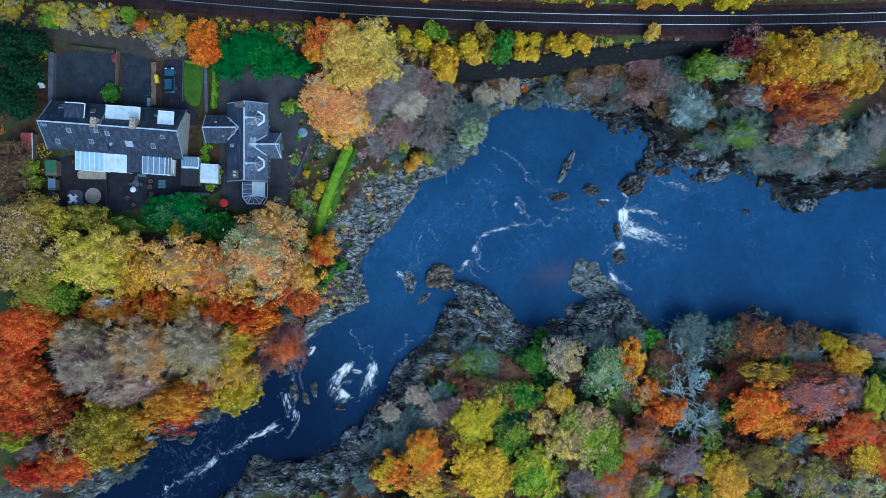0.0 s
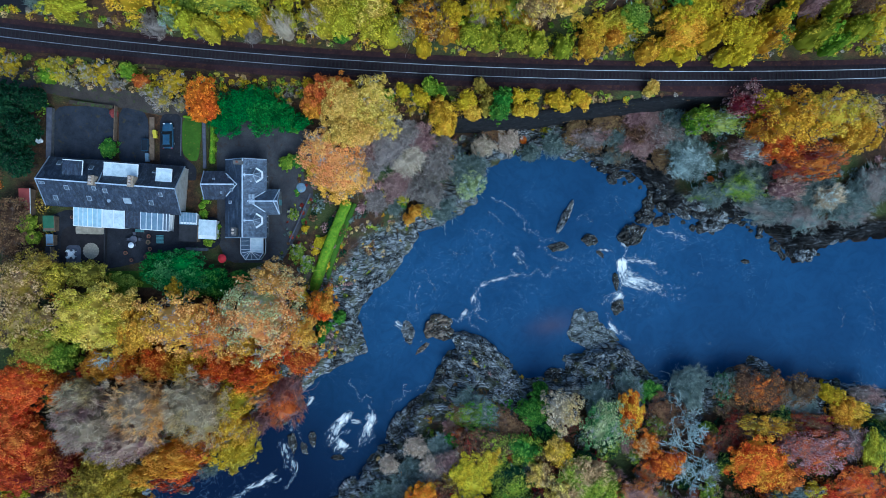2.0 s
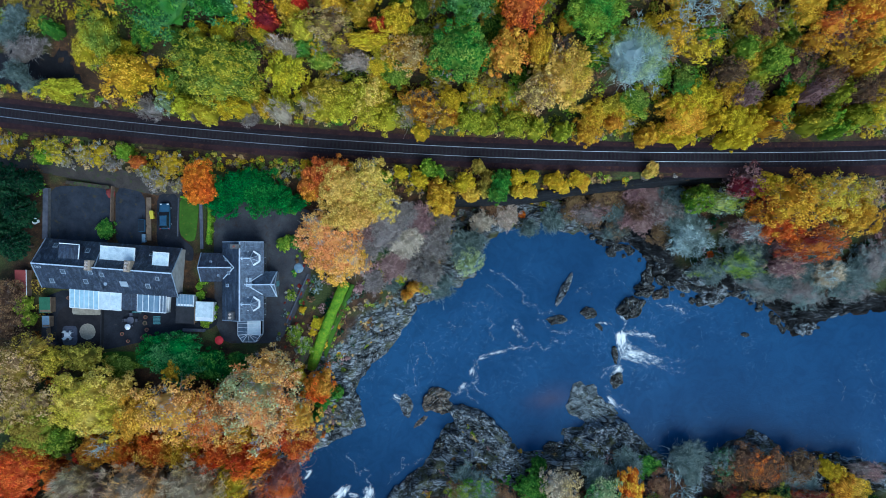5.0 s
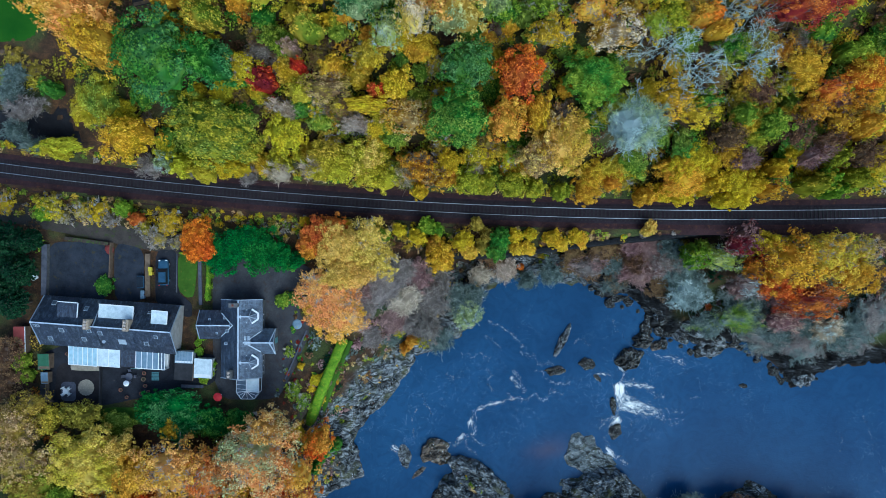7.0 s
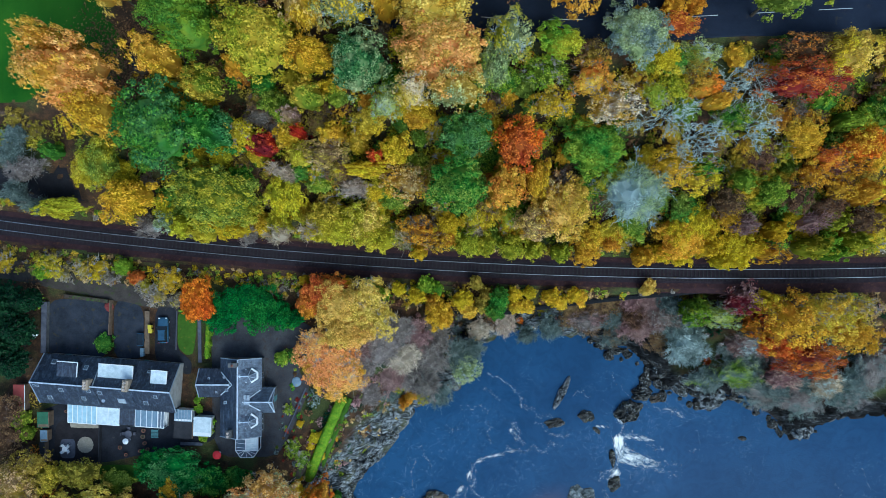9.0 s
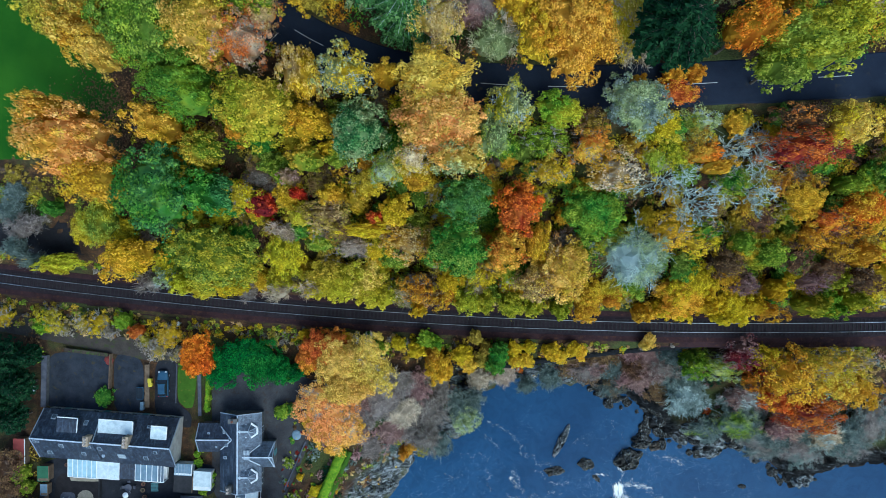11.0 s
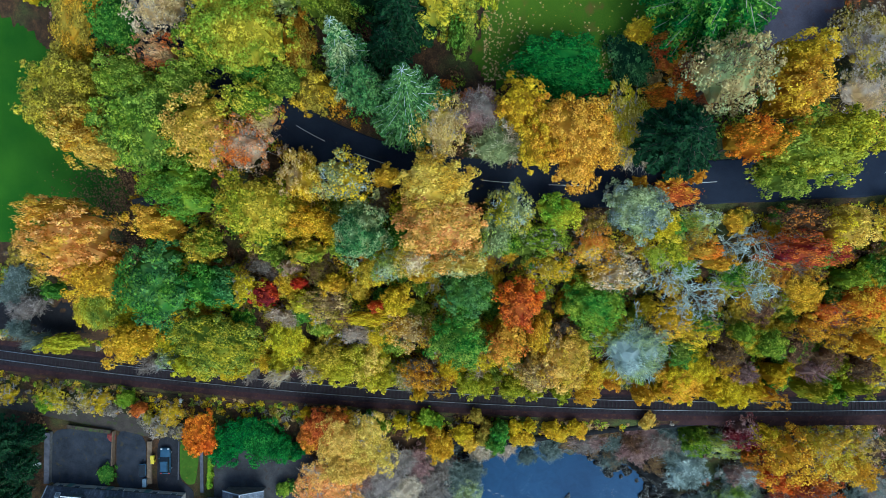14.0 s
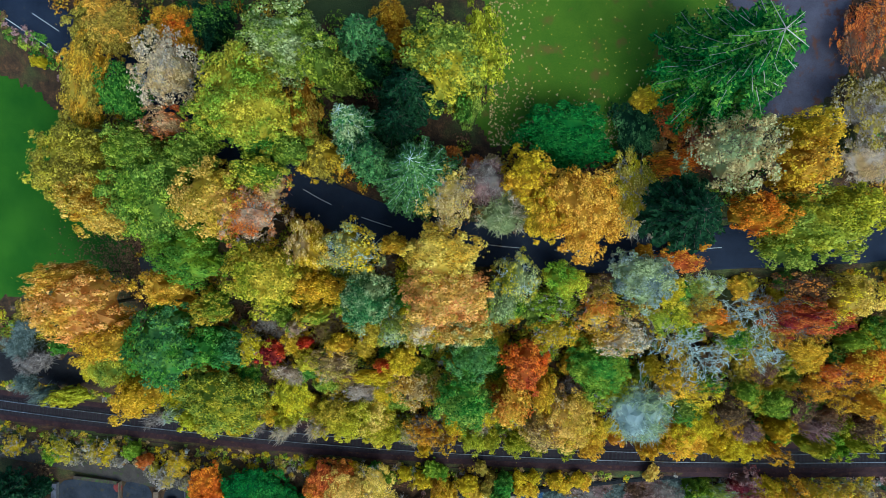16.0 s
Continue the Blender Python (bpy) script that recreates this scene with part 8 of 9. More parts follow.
def draped(name, mat, label, category, x0, x1, y0, y1, inside, lift=0.05, step=0.4):
    """Grass or gravel that follows the ground, with a ragged edge where inside() ends."""
    nx, ny = int((x1 - x0) / step), int((y1 - y0) / step)
    X, Y = np.meshgrid(np.linspace(x0, x1, nx), np.linspace(y0, y1, ny))
    Z = height(X.ravel(), Y.ravel()).reshape(X.shape) + lift
    jx, jy = 1.2 * wobble(X, Y, 3.1) + 0.5 * wobble(X, Y, 0.9, 4), 1.2 * wobble(Y, X, 2.7) + 0.5 * wobble(Y, X, 0.8, 3)
    keep = inside(X + jx, Y + jy)
    Z = np.where(keep, Z, Z - 2 * lift - 0.25)
    me = grid_mesh(name, X[0], Y[:, 0], Z)
    return structure(name, me, mat, label, category)


flat_area("garden", M_BROWN_EARTH, "brown garden earth with moss between the houses", "garden", ((-72, 33), (-50, 33.5), (-20, 30), (-20, 12), (-23, 2), (-40, 2.5), (-72, 4)), 0.02)
flat_area("courtyard", M_GRAVEL, "grey gravel courtyard north of the terrace", "courtyard", ((-65.6, 33.4), (-55.0, 33.2), (-54.7, 23.5), (-65.8, 23.5)), 0.05)
flat_area("driveway", M_GRAVEL, "grey gravel driveway beside the courtyard", "driveway", ((-54.3, 33.3), (-49.3, 32.2), (-49.3, 23.4), (-54.3, 23.4)), 0.055)
flat_area("parking_bay", M_TARMAC, "dark tarmac parking bay", "parking", ((-47.4, 32.0), (-43.7, 32.0), (-43.7, 25.0), (-41.2, 23.0), (-41.3, 20.5), (-47.4, 22.5)), 0.06)
flat_area("front_lawn", M_LAWN, "small mown lawn with a yellow clipped edge", "lawn", ((-43.6, 31.4), (-40.2, 31.0), (-40.9, 24.2), (-42.2, 24.0), (-43.6, 25.4)), 0.08)
flat_area("yard", M_YARD, "dark tarmac yard round the stone house", "yard", ((-37.9, 31.2), (-33.5, 31.7), (-20.6, 29.2), (-22.6, 25.5), (-23.4, 21.4), (-21.2, 18.8), (-24.5, 11.2), (-26.9, 7.0), (-37.6, 7.0)), 0.05)
flat_area("back_yard", M_TARMAC, "dark paved yard behind the terrace", "yard", ((-66.2, 16.2), (-43.0, 15.0), (-37.0, 14.5), (-37.2, 9.5), (-46.5, 8.0), (-56.2, 5.8), (-66.2, 6.2)), 0.055)
flat_area("lawn_plot", M_LAWN, "rough grass plot below the yard", "lawn", ((-56.5, 5.6), (-48.0, 5.6), (-47.0, 2.8), (-56.5, 2.8)), 0.05)

lane_line = [tuple(p) for p in fine_line(((-110, 44), (-74, 38.6), (-62, 36.2), (-52, 34.2), (-43, 32.6), (-39, 32.0)))]
structure("lane", strip_mesh("lane", lane_line, lambda x, y: max(ground(x, y), ground(x, y + 1.2), ground(x, y - 1.2)) + 0.05, 1.5, 0.6, 0.5), M_DIRT, "muddy earth lane below the railway", "lane")

cottage_terrace()
lean_to("white-barred lean-to with pale blue polycarbonate roof", -60.65, 4.7, 2.9, 2.55, 2.1, M_POLYCARB, 6, M_WHITE, 16.05)
lean_to("lean-to with a plain white sheet roof", -55.9, 3.7, 2.8, 2.5, 2.1, M_WHITE_ROOF, 2, M_WHITE, 15.7)
lean_to("lean-to with a dark slate roof", -52.15, 2.5, 2.7, 2.5, 2.1, M_SLATE, 1, M_DARKROOF, 15.45, M_HARL)
lean_to("lean-to with blue-grey glass and white bars", -49.6, 3.7, 2.7, 2.5, 2.1, M_BLUEROOF, 4, M_WHITE, 15.25)
lean_to("narrow lean-to with open white window frames", -45.85, 1.0, 2.7, 2.5, 2.1, M_PANE, 2, M_WHITE, 15.0)
small_shed("glazed porch roof with a grid of white bars", -43.4, -40.5, 13.3, 15.3, 2.1, M_BLUEROOF, M_WHITE, -3, "porch", ribs=6)
small_shed("flat black felt-roofed store behind the terrace", -43.5, -40.4, 10.5, 13.25, 2.0, M_DARKROOF, M_TIMBER, -3, "store", 0.08)
small_shed("small shed with a white sheet roof", -40.2, -37.3, 10.9, 14.1, 2.2, M_WHITE_ROOF, M_WHITE, -3)
small_shed("garden shed with a red felt roof", -70.1, -68.2, 14.8, 19.3, 1.9, M_REDROOF, M_TIMBER, 0)
small_shed("garden shed with a green felt roof", -66.1, -64.2, 12.2, 14.8, 1.9, M_GREENROOF, M_TIMBER, 0)
small_shed("low store with a blue-grey roof", -65.75, -64.5, 9.8, 11.7, 1.6, M_BLUEROOF, M_TIMBER, 0, "store")
small_shed("low black store at the end of the deck", -65.95, -65.0, 6.7, 9.65, 1.4, M_DARKROOF, M_TIMBER, 0, "store")
stone_house()
sunroom()
small_shed("dark blue-grey roofed hut at the field's corner", -45.9, -42.4, 68.6, 71.6, 2.4, M_DARKROOF, M_TIMBER, 12)


def garden_wall(x0, y0, x1, y1, h, w, mat, label, z=None):
    base = ground((x0 + x1) / 2, (y0 + y1) / 2) if z is None else z
    n = Vector((x1 - x0, y1 - y0)).normalized()
    root = tagged(new("garden_wall"), label, "wall", "garden walls and fences")
    root.matrix_basis = pose(x0, y0, base, 0, 0, math.degrees(math.atan2(n.y, n.x)))
    length = math.hypot(x1 - x0, y1 - y0)
    box_part("wall_body", mat, root, 0, length, -w / 2, w / 2, -0.4, h)
    k = max(1, int(length / 0.9))
    me = None
    for i in range(k):
        a, b = length * i / k, length * (i + 1) / k - 0.03
        ob = box_part("coping_stone", M_GREYSLAB if mat is M_STONE else mat, root, a, b, -w / 2 - 0.05 * min(1, w * 3), w / 2 + 0.05 * min(1, w * 3), h, h + 0.1, bevel=0.02)
    return root


garden_wall(-65.6, 24.4, -65.5, 32.9, 0.95, 0.8, M_STONE, "thick grey stone wall of the courtyard")
garden_wall(-62.3, 33.9, -55.0, 33.0, 0.7, 0.5, M_BROWN_EARTH, "low mossy earth and stone wall")
garden_wall(-54.5, 33.2, -54.7, 27.4, 1.1, 0.12, M_TIMBER, "brown timber fence beside the courtyard")
garden_wall(-48.6, 24.2, -48.6, 31.4, 0.35, 0.7, M_TIMBER, "raised timber planter along the parking bay")
garden_wall(-43.8, 24.9, -43.7, 31.4, 0.25, 0.12, M_STONE, "low stone lawn edging")
garden_wall(-39.9, 30.8, -39.7, 22.8, 0.4, 0.45, M_STONE, "tumbled pale stone wall along the lawn")
garden_wall(-64.6, 6.2, -56.3, 5.7, 1.0, 0.14, M_DARKROOF, "black timber fence round the deck")
garden_wall(-56.35, 5.7, -56.25, 13.0, 0.9, 0.14, M_DARKROOF, "black timber fence along the deck")
garden_wall(-22.0, 18.6, -25.6, 10.4, 0.25, 0.16, M_STONE, "low garden wall edging the yard")
garden_wall(-42.9, 9.3, -39.2, 9.2, 0.4, 0.4, M_STONE, "stone planter with clipped plants")

deck = flat_area("deck", M_DECK, "black timber deck behind the terrace", "deck", ((-63.8, 13.2), (-56.5, 12.9), (-56.5, 6.0), (-64.2, 6.5)), 0.12)
patio = flat_area("patio", M_PAVING, "strip of pale sandstone paving beside the deck", "patio", ((-61.5, 13.25), (-56.2, 13.2), (-56.2, 11.7), (-61.5, 11.8)), 0.15)
for i in range(6):
    for j in range(2):
        x0, y0 = -61.35 + i * 0.86, 11.85 + j * 0.68
        box_part("paving_slab", M_PAVING, patio, x0, x0 + 0.82, y0, y0 + 0.64, 0.14, 0.185, bevel=0.01)
flat_area("rug", M_GREYSLAB, "square of grey paving on the deck", "paving", ((-63.1, 9.9), (-60.6, 9.9), (-60.6, 6.7), (-63.1, 6.7)), 0.16)
circle = flat_area("stone_circle", M_PAVING, "round pale stone circle on the deck", "paving", [(-58.9 + 1.33 * math.cos(a * 0.4488), 8.95 + 1.33 * math.sin(a * 0.4488)) for a in range(14)], 0.17)
for ring, n, r in ((0, 5, 0.38), (1, 11, 0.85), (2, 16, 1.2)):
    for k in range(n):
        a = 6.283 * k / n
        s = 0.16
        bm = bmesh.new()
        box(bm, -s, s, -s, s, 0, 0.03, 0.01)
        ob = part("paving_stone", bm, M_PAVING, circle)
        ob.matrix_basis = pose(-58.9 + r * math.cos(a), 8.95 + r * math.sin(a), 0.165, 0, 0, math.degrees(a))


def garden_chair(mat, label, x, y, z, rz):
    root = thing("garden_chair", label, "chair", x, y, z, rz, "garden chairs")
    box_part("seat", mat, root, -0.24, 0.24, -0.24, 0.24, 0.42, 0.47, bevel=0.015)
    box_part("backrest", mat, root, -0.24, 0.24, 0.22, 0.27, 0.47, 0.9, bevel=0.015)
    for sx in (-0.2, 0.2):
        for sy in (-0.2, 0.2):
            box_part("leg", mat, root, sx - 0.02, sx + 0.02, sy - 0.02, sy + 0.02, 0, 0.42)
    return root


def garden_table(mat, label, x, y, z, r):
    root = thing("garden_table", label, "table", x, y, z, 0)
    lathe_part("tabletop", mat, root, ((r - 0.03, 0.70), (r, 0.71), (r, 0.74), (r - 0.03, 0.75)), 0, 0, 0, 20)
    lathe_part("pedestal", mat, root, ((0.25, 0), (0.06, 0.06), (0.05, 0.7)), 0, 0, 0, 10)
    return root


garden_table(M_WHITE, "round white garden table on grey paving", -62.0, 8.4, 0.16, 0.45)
for k in range(4):
    a = 0.785 + k * 1.571
    garden_chair(M_WHITE, "white garden chair by the round table", -62.0 + 0.62 * math.cos(a), 8.4 + 0.62 * math.sin(a), 0.16, math.degrees(a) - 90)
garden_table(M_GREYSLAB, "round grey garden table in the back yard", -51.5, 10.9, 0.05, 0.62)
for k in range(4):
    a = k * 1.571
    garden_chair(M_GREYSLAB, "grey garden chair in the back yard", -51.5 + 0.95 * math.cos(a), 10.9 + 0.95 * math.sin(a), 0.05, math.degrees(a) - 90)
stand = thing("parasol", "closed white round parasol base and canopy", "parasol", -51.6, 9.9, 0.05)
lathe_part("canopy", M_WHITE, stand, ((0.5, 1.5), (0.46, 1.56), (0.2, 1.72), (0.02, 1.8)), 0, 0, 0, 14)
lathe_part("pole", M_WHITE, stand, ((0.2, 0), (0.2, 0.05), (0.03, 0.07), (0.03, 1.75)), 0, 0, 0, 10)


def slat_bench(mat, label, x, y, w, d, rz):
    root = thing("garden_bench", label, "bench", x, y, ground(x, y) + 0.05, rz)
    for k in range(6):
        v = -d / 2 + d * (k + 0.5) / 6
        box_part("slat", mat, root, -w / 2, w / 2, v - d / 16, v + d / 16, 0.42, 0.46, bevel=0.008)
    for sx in (-w / 2 + 0.08, w / 2 - 0.08):
        for sy in (-d / 2 + 0.06, d / 2 - 0.06):
            box_part("leg", mat, root, sx - 0.03, sx + 0.03, sy - 0.03, sy + 0.03, 0, 0.42)
    return root


slat_bench(M_TEAL, "teal slatted bench against the lean-to", -50.6, 12.35, 1.5, 0.5, -4)
slat_bench(M_TEAL, "grey-green slatted table with a frame", -47.2, 10.9, 1.2, 1.4, 0)


def pot(x, y, r, h, mat, label):
    root = thing("plant_pot", label, "plant pot", x, y, ground(x, y) + 0.05, 0, "garden pots")
    lathe_part("pot", mat, root, ((r * 0.7, 0), (r, h), (r * 1.1, h), (r * 1.1, h + 0.05), (r * 0.85, h + 0.05), (r * 0.8, h - 0.05)), 0, 0, 0, 14)
    lathe_part("soil", M_BROWN_EARTH, root, ((r * 0.8, h - 0.06), (r * 0.5, h - 0.01), (0.02, h)), 0, 0, 0, 12)
    return root


for x, y, r in ((-49.2, 10.4, 0.35), (-49.1, 11.4, 0.3), (-48.9, 9.3, 0.3), (-48.4, 8.3, 0.28), (-49.6, 8.0, 0.3), (-53.0, 8.6, 0.3), (-52.0, 7.4, 0.26), (-60.6, 14.6, 0.3), (-62.0, 14.6, 0.25)):
    pot(x, y, r, 0.4, M_REDPOT if r < 0.31 else M_TIMBER, "terracotta pot of soil in the back yard")


def wheelie_bin(x, y, mat, label, rz=0):
    root = thing("bin", label, "bin", x, y, ground(x, y) + 0.06, rz, "bins")
    bm = bmesh.new()
    for v in box(bm, -0.26, 0.26, -0.3, 0.3, 0.08, 0.95):
        if v.co.z < 0.5:
            v.co.x *= 0.8
            v.co.y *= 0.8
    part("body", bm, mat, root)
    box_part("lid", mat, root, -0.3, 0.3, -0.34, 0.36, 0.95, 1.03, bevel=0.03)
    for s in (-0.22, 0.22):
        lathe = lathe_part("wheel", M_BLACK, root, ((0.1, -0.03), (0.1, 0.03)), 0, 0, 0, 12)
        lathe.matrix_basis = pose(s, 0.27, 0.1, 0, 90, 0)


wheelie_bin(-47.95, 28.8, M_YELLOWBIN, "yellow bin beside the planter")
wheelie_bin(-47.85, 28.1, M_YELLOWBIN, "yellow bin beside the parking bay")
wheelie_bin(-49.2, 24.9, M_BLUEROOF, "pale blue bin by the house wall")
wheelie_bin(-49.2, 24.2, M_BLUEROOF, "pale blue bin against the house wall")


def vehicle(name, label, x, y, rz, length, width, paint, cabin=True):
    """A parked car: lofted body, glazed cabin, wheels, lamps, rails and mirrors. It faces +y."""
    root = thing(name, label, "car", x, y, ground(x, y) + 0.06, rz)
    l, w = length / 2, width / 2
    bm = bmesh.new()
    rows = []
    for v, s, z in ((-1.0, 0.80, 0.78), (-0.93, 0.95, 0.95), (-0.5, 1.0, 0.98), (0.0, 1.0, 0.97), (0.45, 0.99, 0.95), (0.8, 0.94, 0.86), (0.95, 0.82, 0.74), (1.0, 0.68, 0.62)):
        rows.append([bm.verts.new((u * w * s, v * l, h)) for u, h in ((-0.93, 0.25), (-1.0, 0.55), (-0.9, z - 0.05), (-0.5, z), (0.5, z), (0.9, z - 0.05), (1.0, 0.55), (0.93, 0.25))])
    for a, b in zip(rows, rows[1:]):
        for k in range(8):
            bm.faces.new((a[k], a[(k + 1) % 8], b[(k + 1) % 8], b[k]))
    bm.faces.new(rows[0])
    bm.faces.new(rows[-1][::-1])
    bmesh.ops.recalc_face_normals(bm, faces=bm.faces)
    for f in bm.faces:
        f.smooth = True
    body = part("body", bm, paint, root)
    if cabin:
        bm = bmesh.new()
        base = [(-0.86, -0.9), (0.86, -0.9), (0.88, 0.32), (-0.88, 0.32)]
        top = [(-0.68, -0.72), (0.68, -0.72), (0.68, 0.02), (-0.68, 0.02)]
        lo, hi = [bm.verts.new((u * w, v * l, 0.94)) for u, v in base], [bm.verts.new((u * w, v * l, 1.44)) for u, v in top]
        for k in range(4):
            bm.faces.new((lo[k], lo[(k + 1) % 4], hi[(k + 1) % 4], hi[k]))
        bm.faces.new(hi)
        part("cabin_glass", bm, M_CAR_GLASS, root, "dark car windows")
        box_part("roof", paint, root, -0.7 * w, 0.7 * w, -0.74 * l, 0.03 * l, 1.43, 1.49, bevel=0.025)
        for s in (-1, 1):
            bar_part("roof_rail", M_BLACK, root, (s * 0.62 * w, -0.68 * l, 1.54), (s * 0.62 * w, -0.04 * l, 1.54), 0.05)
            box_part("mirror", paint, root, s * w * 1.0 - 0.08, s * w * 1.0 + 0.12, 0.2 * l, 0.27 * l, 0.95, 1.08, bevel=0.02)
            box_part("headlight", M_LAMP, root, s * w * 0.62 - 0.18, s * w * 0.62 + 0.14, 0.87 * l, 0.955 * l, 0.68, 0.82, bevel=0.02)
            box_part("tail_light", M_RED, root, s * w * 0.72 - 0.12, s * w * 0.72 + 0.1, -0.99 * l, -0.95 * l, 0.68, 0.9, bevel=0.015)
    for sx in (-1, 1):
        for sy in (-0.6, 0.62):
            wheel = lathe_part("wheel", M_BLACK, root, ((0.2, -0.11), (0.31, -0.1), (0.33, 0), (0.31, 0.1), (0.2, 0.11)), 0, 0, 0, 16)
            wheel.matrix_basis = pose(sx * (w - 0.1), sy * l, 0.32, 0, 90, 0)
            lathe_part("rim", M_LEAD, wheel, ((0.19, -0.115), (0.19, 0.115)), 0, 0, 0, 12)
    return root


vehicle("car", "blue-grey estate car parked on the tarmac bay", -45.8, 28.25, 1, 4.35, 1.85, M_CARPAINT)
trailer = thing("trailer", "small dark blue covered trailer beside the drive", "trailer", -49.6, 26.7, 0.06)
box_part("body", M_CARPAINT, trailer, -0.55, 0.55, -1.05, 1.0, 0.35, 0.85, bevel=0.05)
box_part("cover", M_CAR_GLASS, trailer, -0.5, 0.5, -0.95, 0.9, 0.85, 0.92, bevel=0.04)
bar_part("drawbar", M_BLACK, trailer, (0, 1.0, 0.4), (0, 1.7, 0.4), 0.08)
for s in (-1, 1):
    w_ = lathe_part("wheel", M_BLACK, trailer, ((0.18, -0.08), (0.26, 0), (0.18, 0.08)), 0, 0, 0, 14)
    w_.matrix_basis = pose(s * 0.6, -0.1, 0.26, 0, 90, 0)

cover = thing("red_tarpaulin", "dark red tarpaulin over a heap by the fence", "tarpaulin", -55.1, 32.1, 0.05, 20)
bm = bmesh.new()
bmesh.ops.create_icosphere(bm, subdivisions=3, radius=1)
for v in bm.verts:
    v.co = Vector((v.co.x * 0.7, v.co.y * 0.85, max(v.co.z, -0.05) * 0.7)) * (1 + 0.18 * noise.noise(v.co * 2.2))
part("sheet", bm, M_REDROOF, cover)
shade = thing("sunshade", "bright red round sunshade in the garden", "sunshade", -36.45, 7.7, 0.05)
lathe_part("canopy", M_RED, shade, ((0.72, 1.55), (0.7, 1.6), (0.4, 1.78), (0.02, 1.88)), 0, 0, 0, 16)
lathe_part("pole", M_WHITE, shade, ((0.22, 0), (0.22, 0.05), (0.03, 0.08), (0.03, 1.85)), 0, 0, 0, 10)
bath = thing("bird_bath", "pale stone bird bath under the conifers", "bird bath", -67.3, 27.4, ground(-67.3, 27.4))
lathe_part("bowl", M_WHITE, bath, ((0.12, 0.7), (0.5, 0.85), (0.55, 0.95), (0.48, 0.95), (0.3, 0.86)), 0, 0, 0, 16)
lathe_part("pedestal", M_WHITE, bath, ((0.3, 0), (0.28, 0.1), (0.12, 0.2), (0.12, 0.72)), 0, 0, 0, 12)
mat_ = thing("blue_cover", "round blue cover lying on the yard", "cover", -23.6, 19.6, 0.06)
lathe_part("sheet", M_BLUEROOF, mat_, ((0.8, 0), (0.82, 0.06), (0.6, 0.16), (0.05, 0.2)), 0, 0, 0, 18)
mast = thing("signal_post", "small white lineside post by the railway", "post", -43.2, 38.3, ground(-43.2, 38.3))
lathe_part("post", M_WHITE, mast, ((0.08, 0), (0.08, 1.5)), 0, 0, 0, 8)
box_part("plate", M_WHITE, mast, -0.22, 0.22, -0.3, 0.3, 1.5, 1.6, bevel=0.03)


# clipped hedge: a rounded bank of leaves
def hedge(x0, y0, x1, y1, w, h, label, mat=M_HEDGE):
    d = Vector((x1 - x0, y1 - y0))
    length = d.length
    d.normalize()
    bm = bmesh.new()
    n, m = int(length / 0.22), 14
    rows = []
    for i in range(n + 1):
        s = length * i / n
        foot = ground(x0 + d.x * s, y0 + d.y * s)
        row = []
        for k in range(m + 1):
            t = k / m * math.pi
            u, z = -math.cos(t) * w / 2, math.sin(t) ** 0.4 * h
            e = noise.noise(Vector((s, u * 1.6, z * 1.4))) * 0.13 + noise.noise(Vector((s * 4, u * 5, z * 5))) * 0.08
            u *= (1 + e) * (0.75 + 0.25 * min(1, 2.5 * min(s, length - s)))
            row.append(bm.verts.new((x0 + d.x * s - d.y * u, y0 + d.y * s + d.x * u, foot + (z + e if 0 < k < m else -1.2))))
        rows.append(row)
    for a, b in zip(rows, rows[1:]):
        for k in range(m):
            bm.faces.new((a[k], a[k + 1], b[k + 1], b[k]))
    bm.faces.new(rows[0])
    bm.faces.new(rows[-1][::-1])
    bmesh.ops.recalc_face_normals(bm, faces=bm.faces)
    me = bpy.data.meshes.new("hedge")
    bm.to_mesh(me)
    bm.free()
    me.materials.append(mat)
    return tagged(new("hedge", me), label, "hedge")


hedge(-15.7, 17.4, -22.3, 2.1, 1.7, 1.8, "long clipped yellow-green hedge above the river bank")
# low, darker green strip along the hedge's river side
hedge(-14.6, 16.9, -21.2, 1.7, 0.9, 0.5, "low darker green strip beside the clipped hedge", M_LAWN)
hedge(-38.3, 30.6, -38.5, 23.6, 0.7, 1.2, "narrow clipped green hedge beside the yard")
hedge(-43.3, 31.5, -40.4, 31.2, 0.5, 0.7, "small yellow-green hedge edging the lawn")

# stone wall that holds up the railway above the river
wall_mat = surface("retaining_wall_stone", (0.006, 0.006, 0.007), (0.026, 0.027, 0.03), 1.0, 0.85, fine=5, relief=1.0, worn=(0.14, 0.15, 0.16), worn_at=0.66)
bm = bmesh.new()
cols = []
for x in np.arange(0.8, 76, 0.6):
    y, foot = float(wall_y(x)), ground(x, float(wall_y(x)) - 1.2) - 0.5
    brow = float(rail_z(x)) - 0.55
    cols.append([bm.verts.new((x, y + 0.45, brow)), bm.verts.new((x, y - 0.25, brow))]
                + [bm.verts.new((x, y - 0.25 - 0.7 * k / 8 + 0.12 * noise.noise(Vector((x * 0.9, k * 1.3, 0))), brow + (foot - brow) * k / 8)) for k in range(1, 9)])
for a, b in zip(cols, cols[1:]):
    for k in range(len(a) - 1):
        bm.faces.new((a[k], a[k + 1], b[k + 1], b[k]))
bmesh.ops.recalc_face_normals(bm, faces=bm.faces)
me = bpy.data.meshes.new("retaining_wall")
bm.to_mesh(me)
bm.free()
retaining = structure("retaining_wall", me, wall_mat, "tall dark stone retaining wall below the railway", "wall")
cap = None
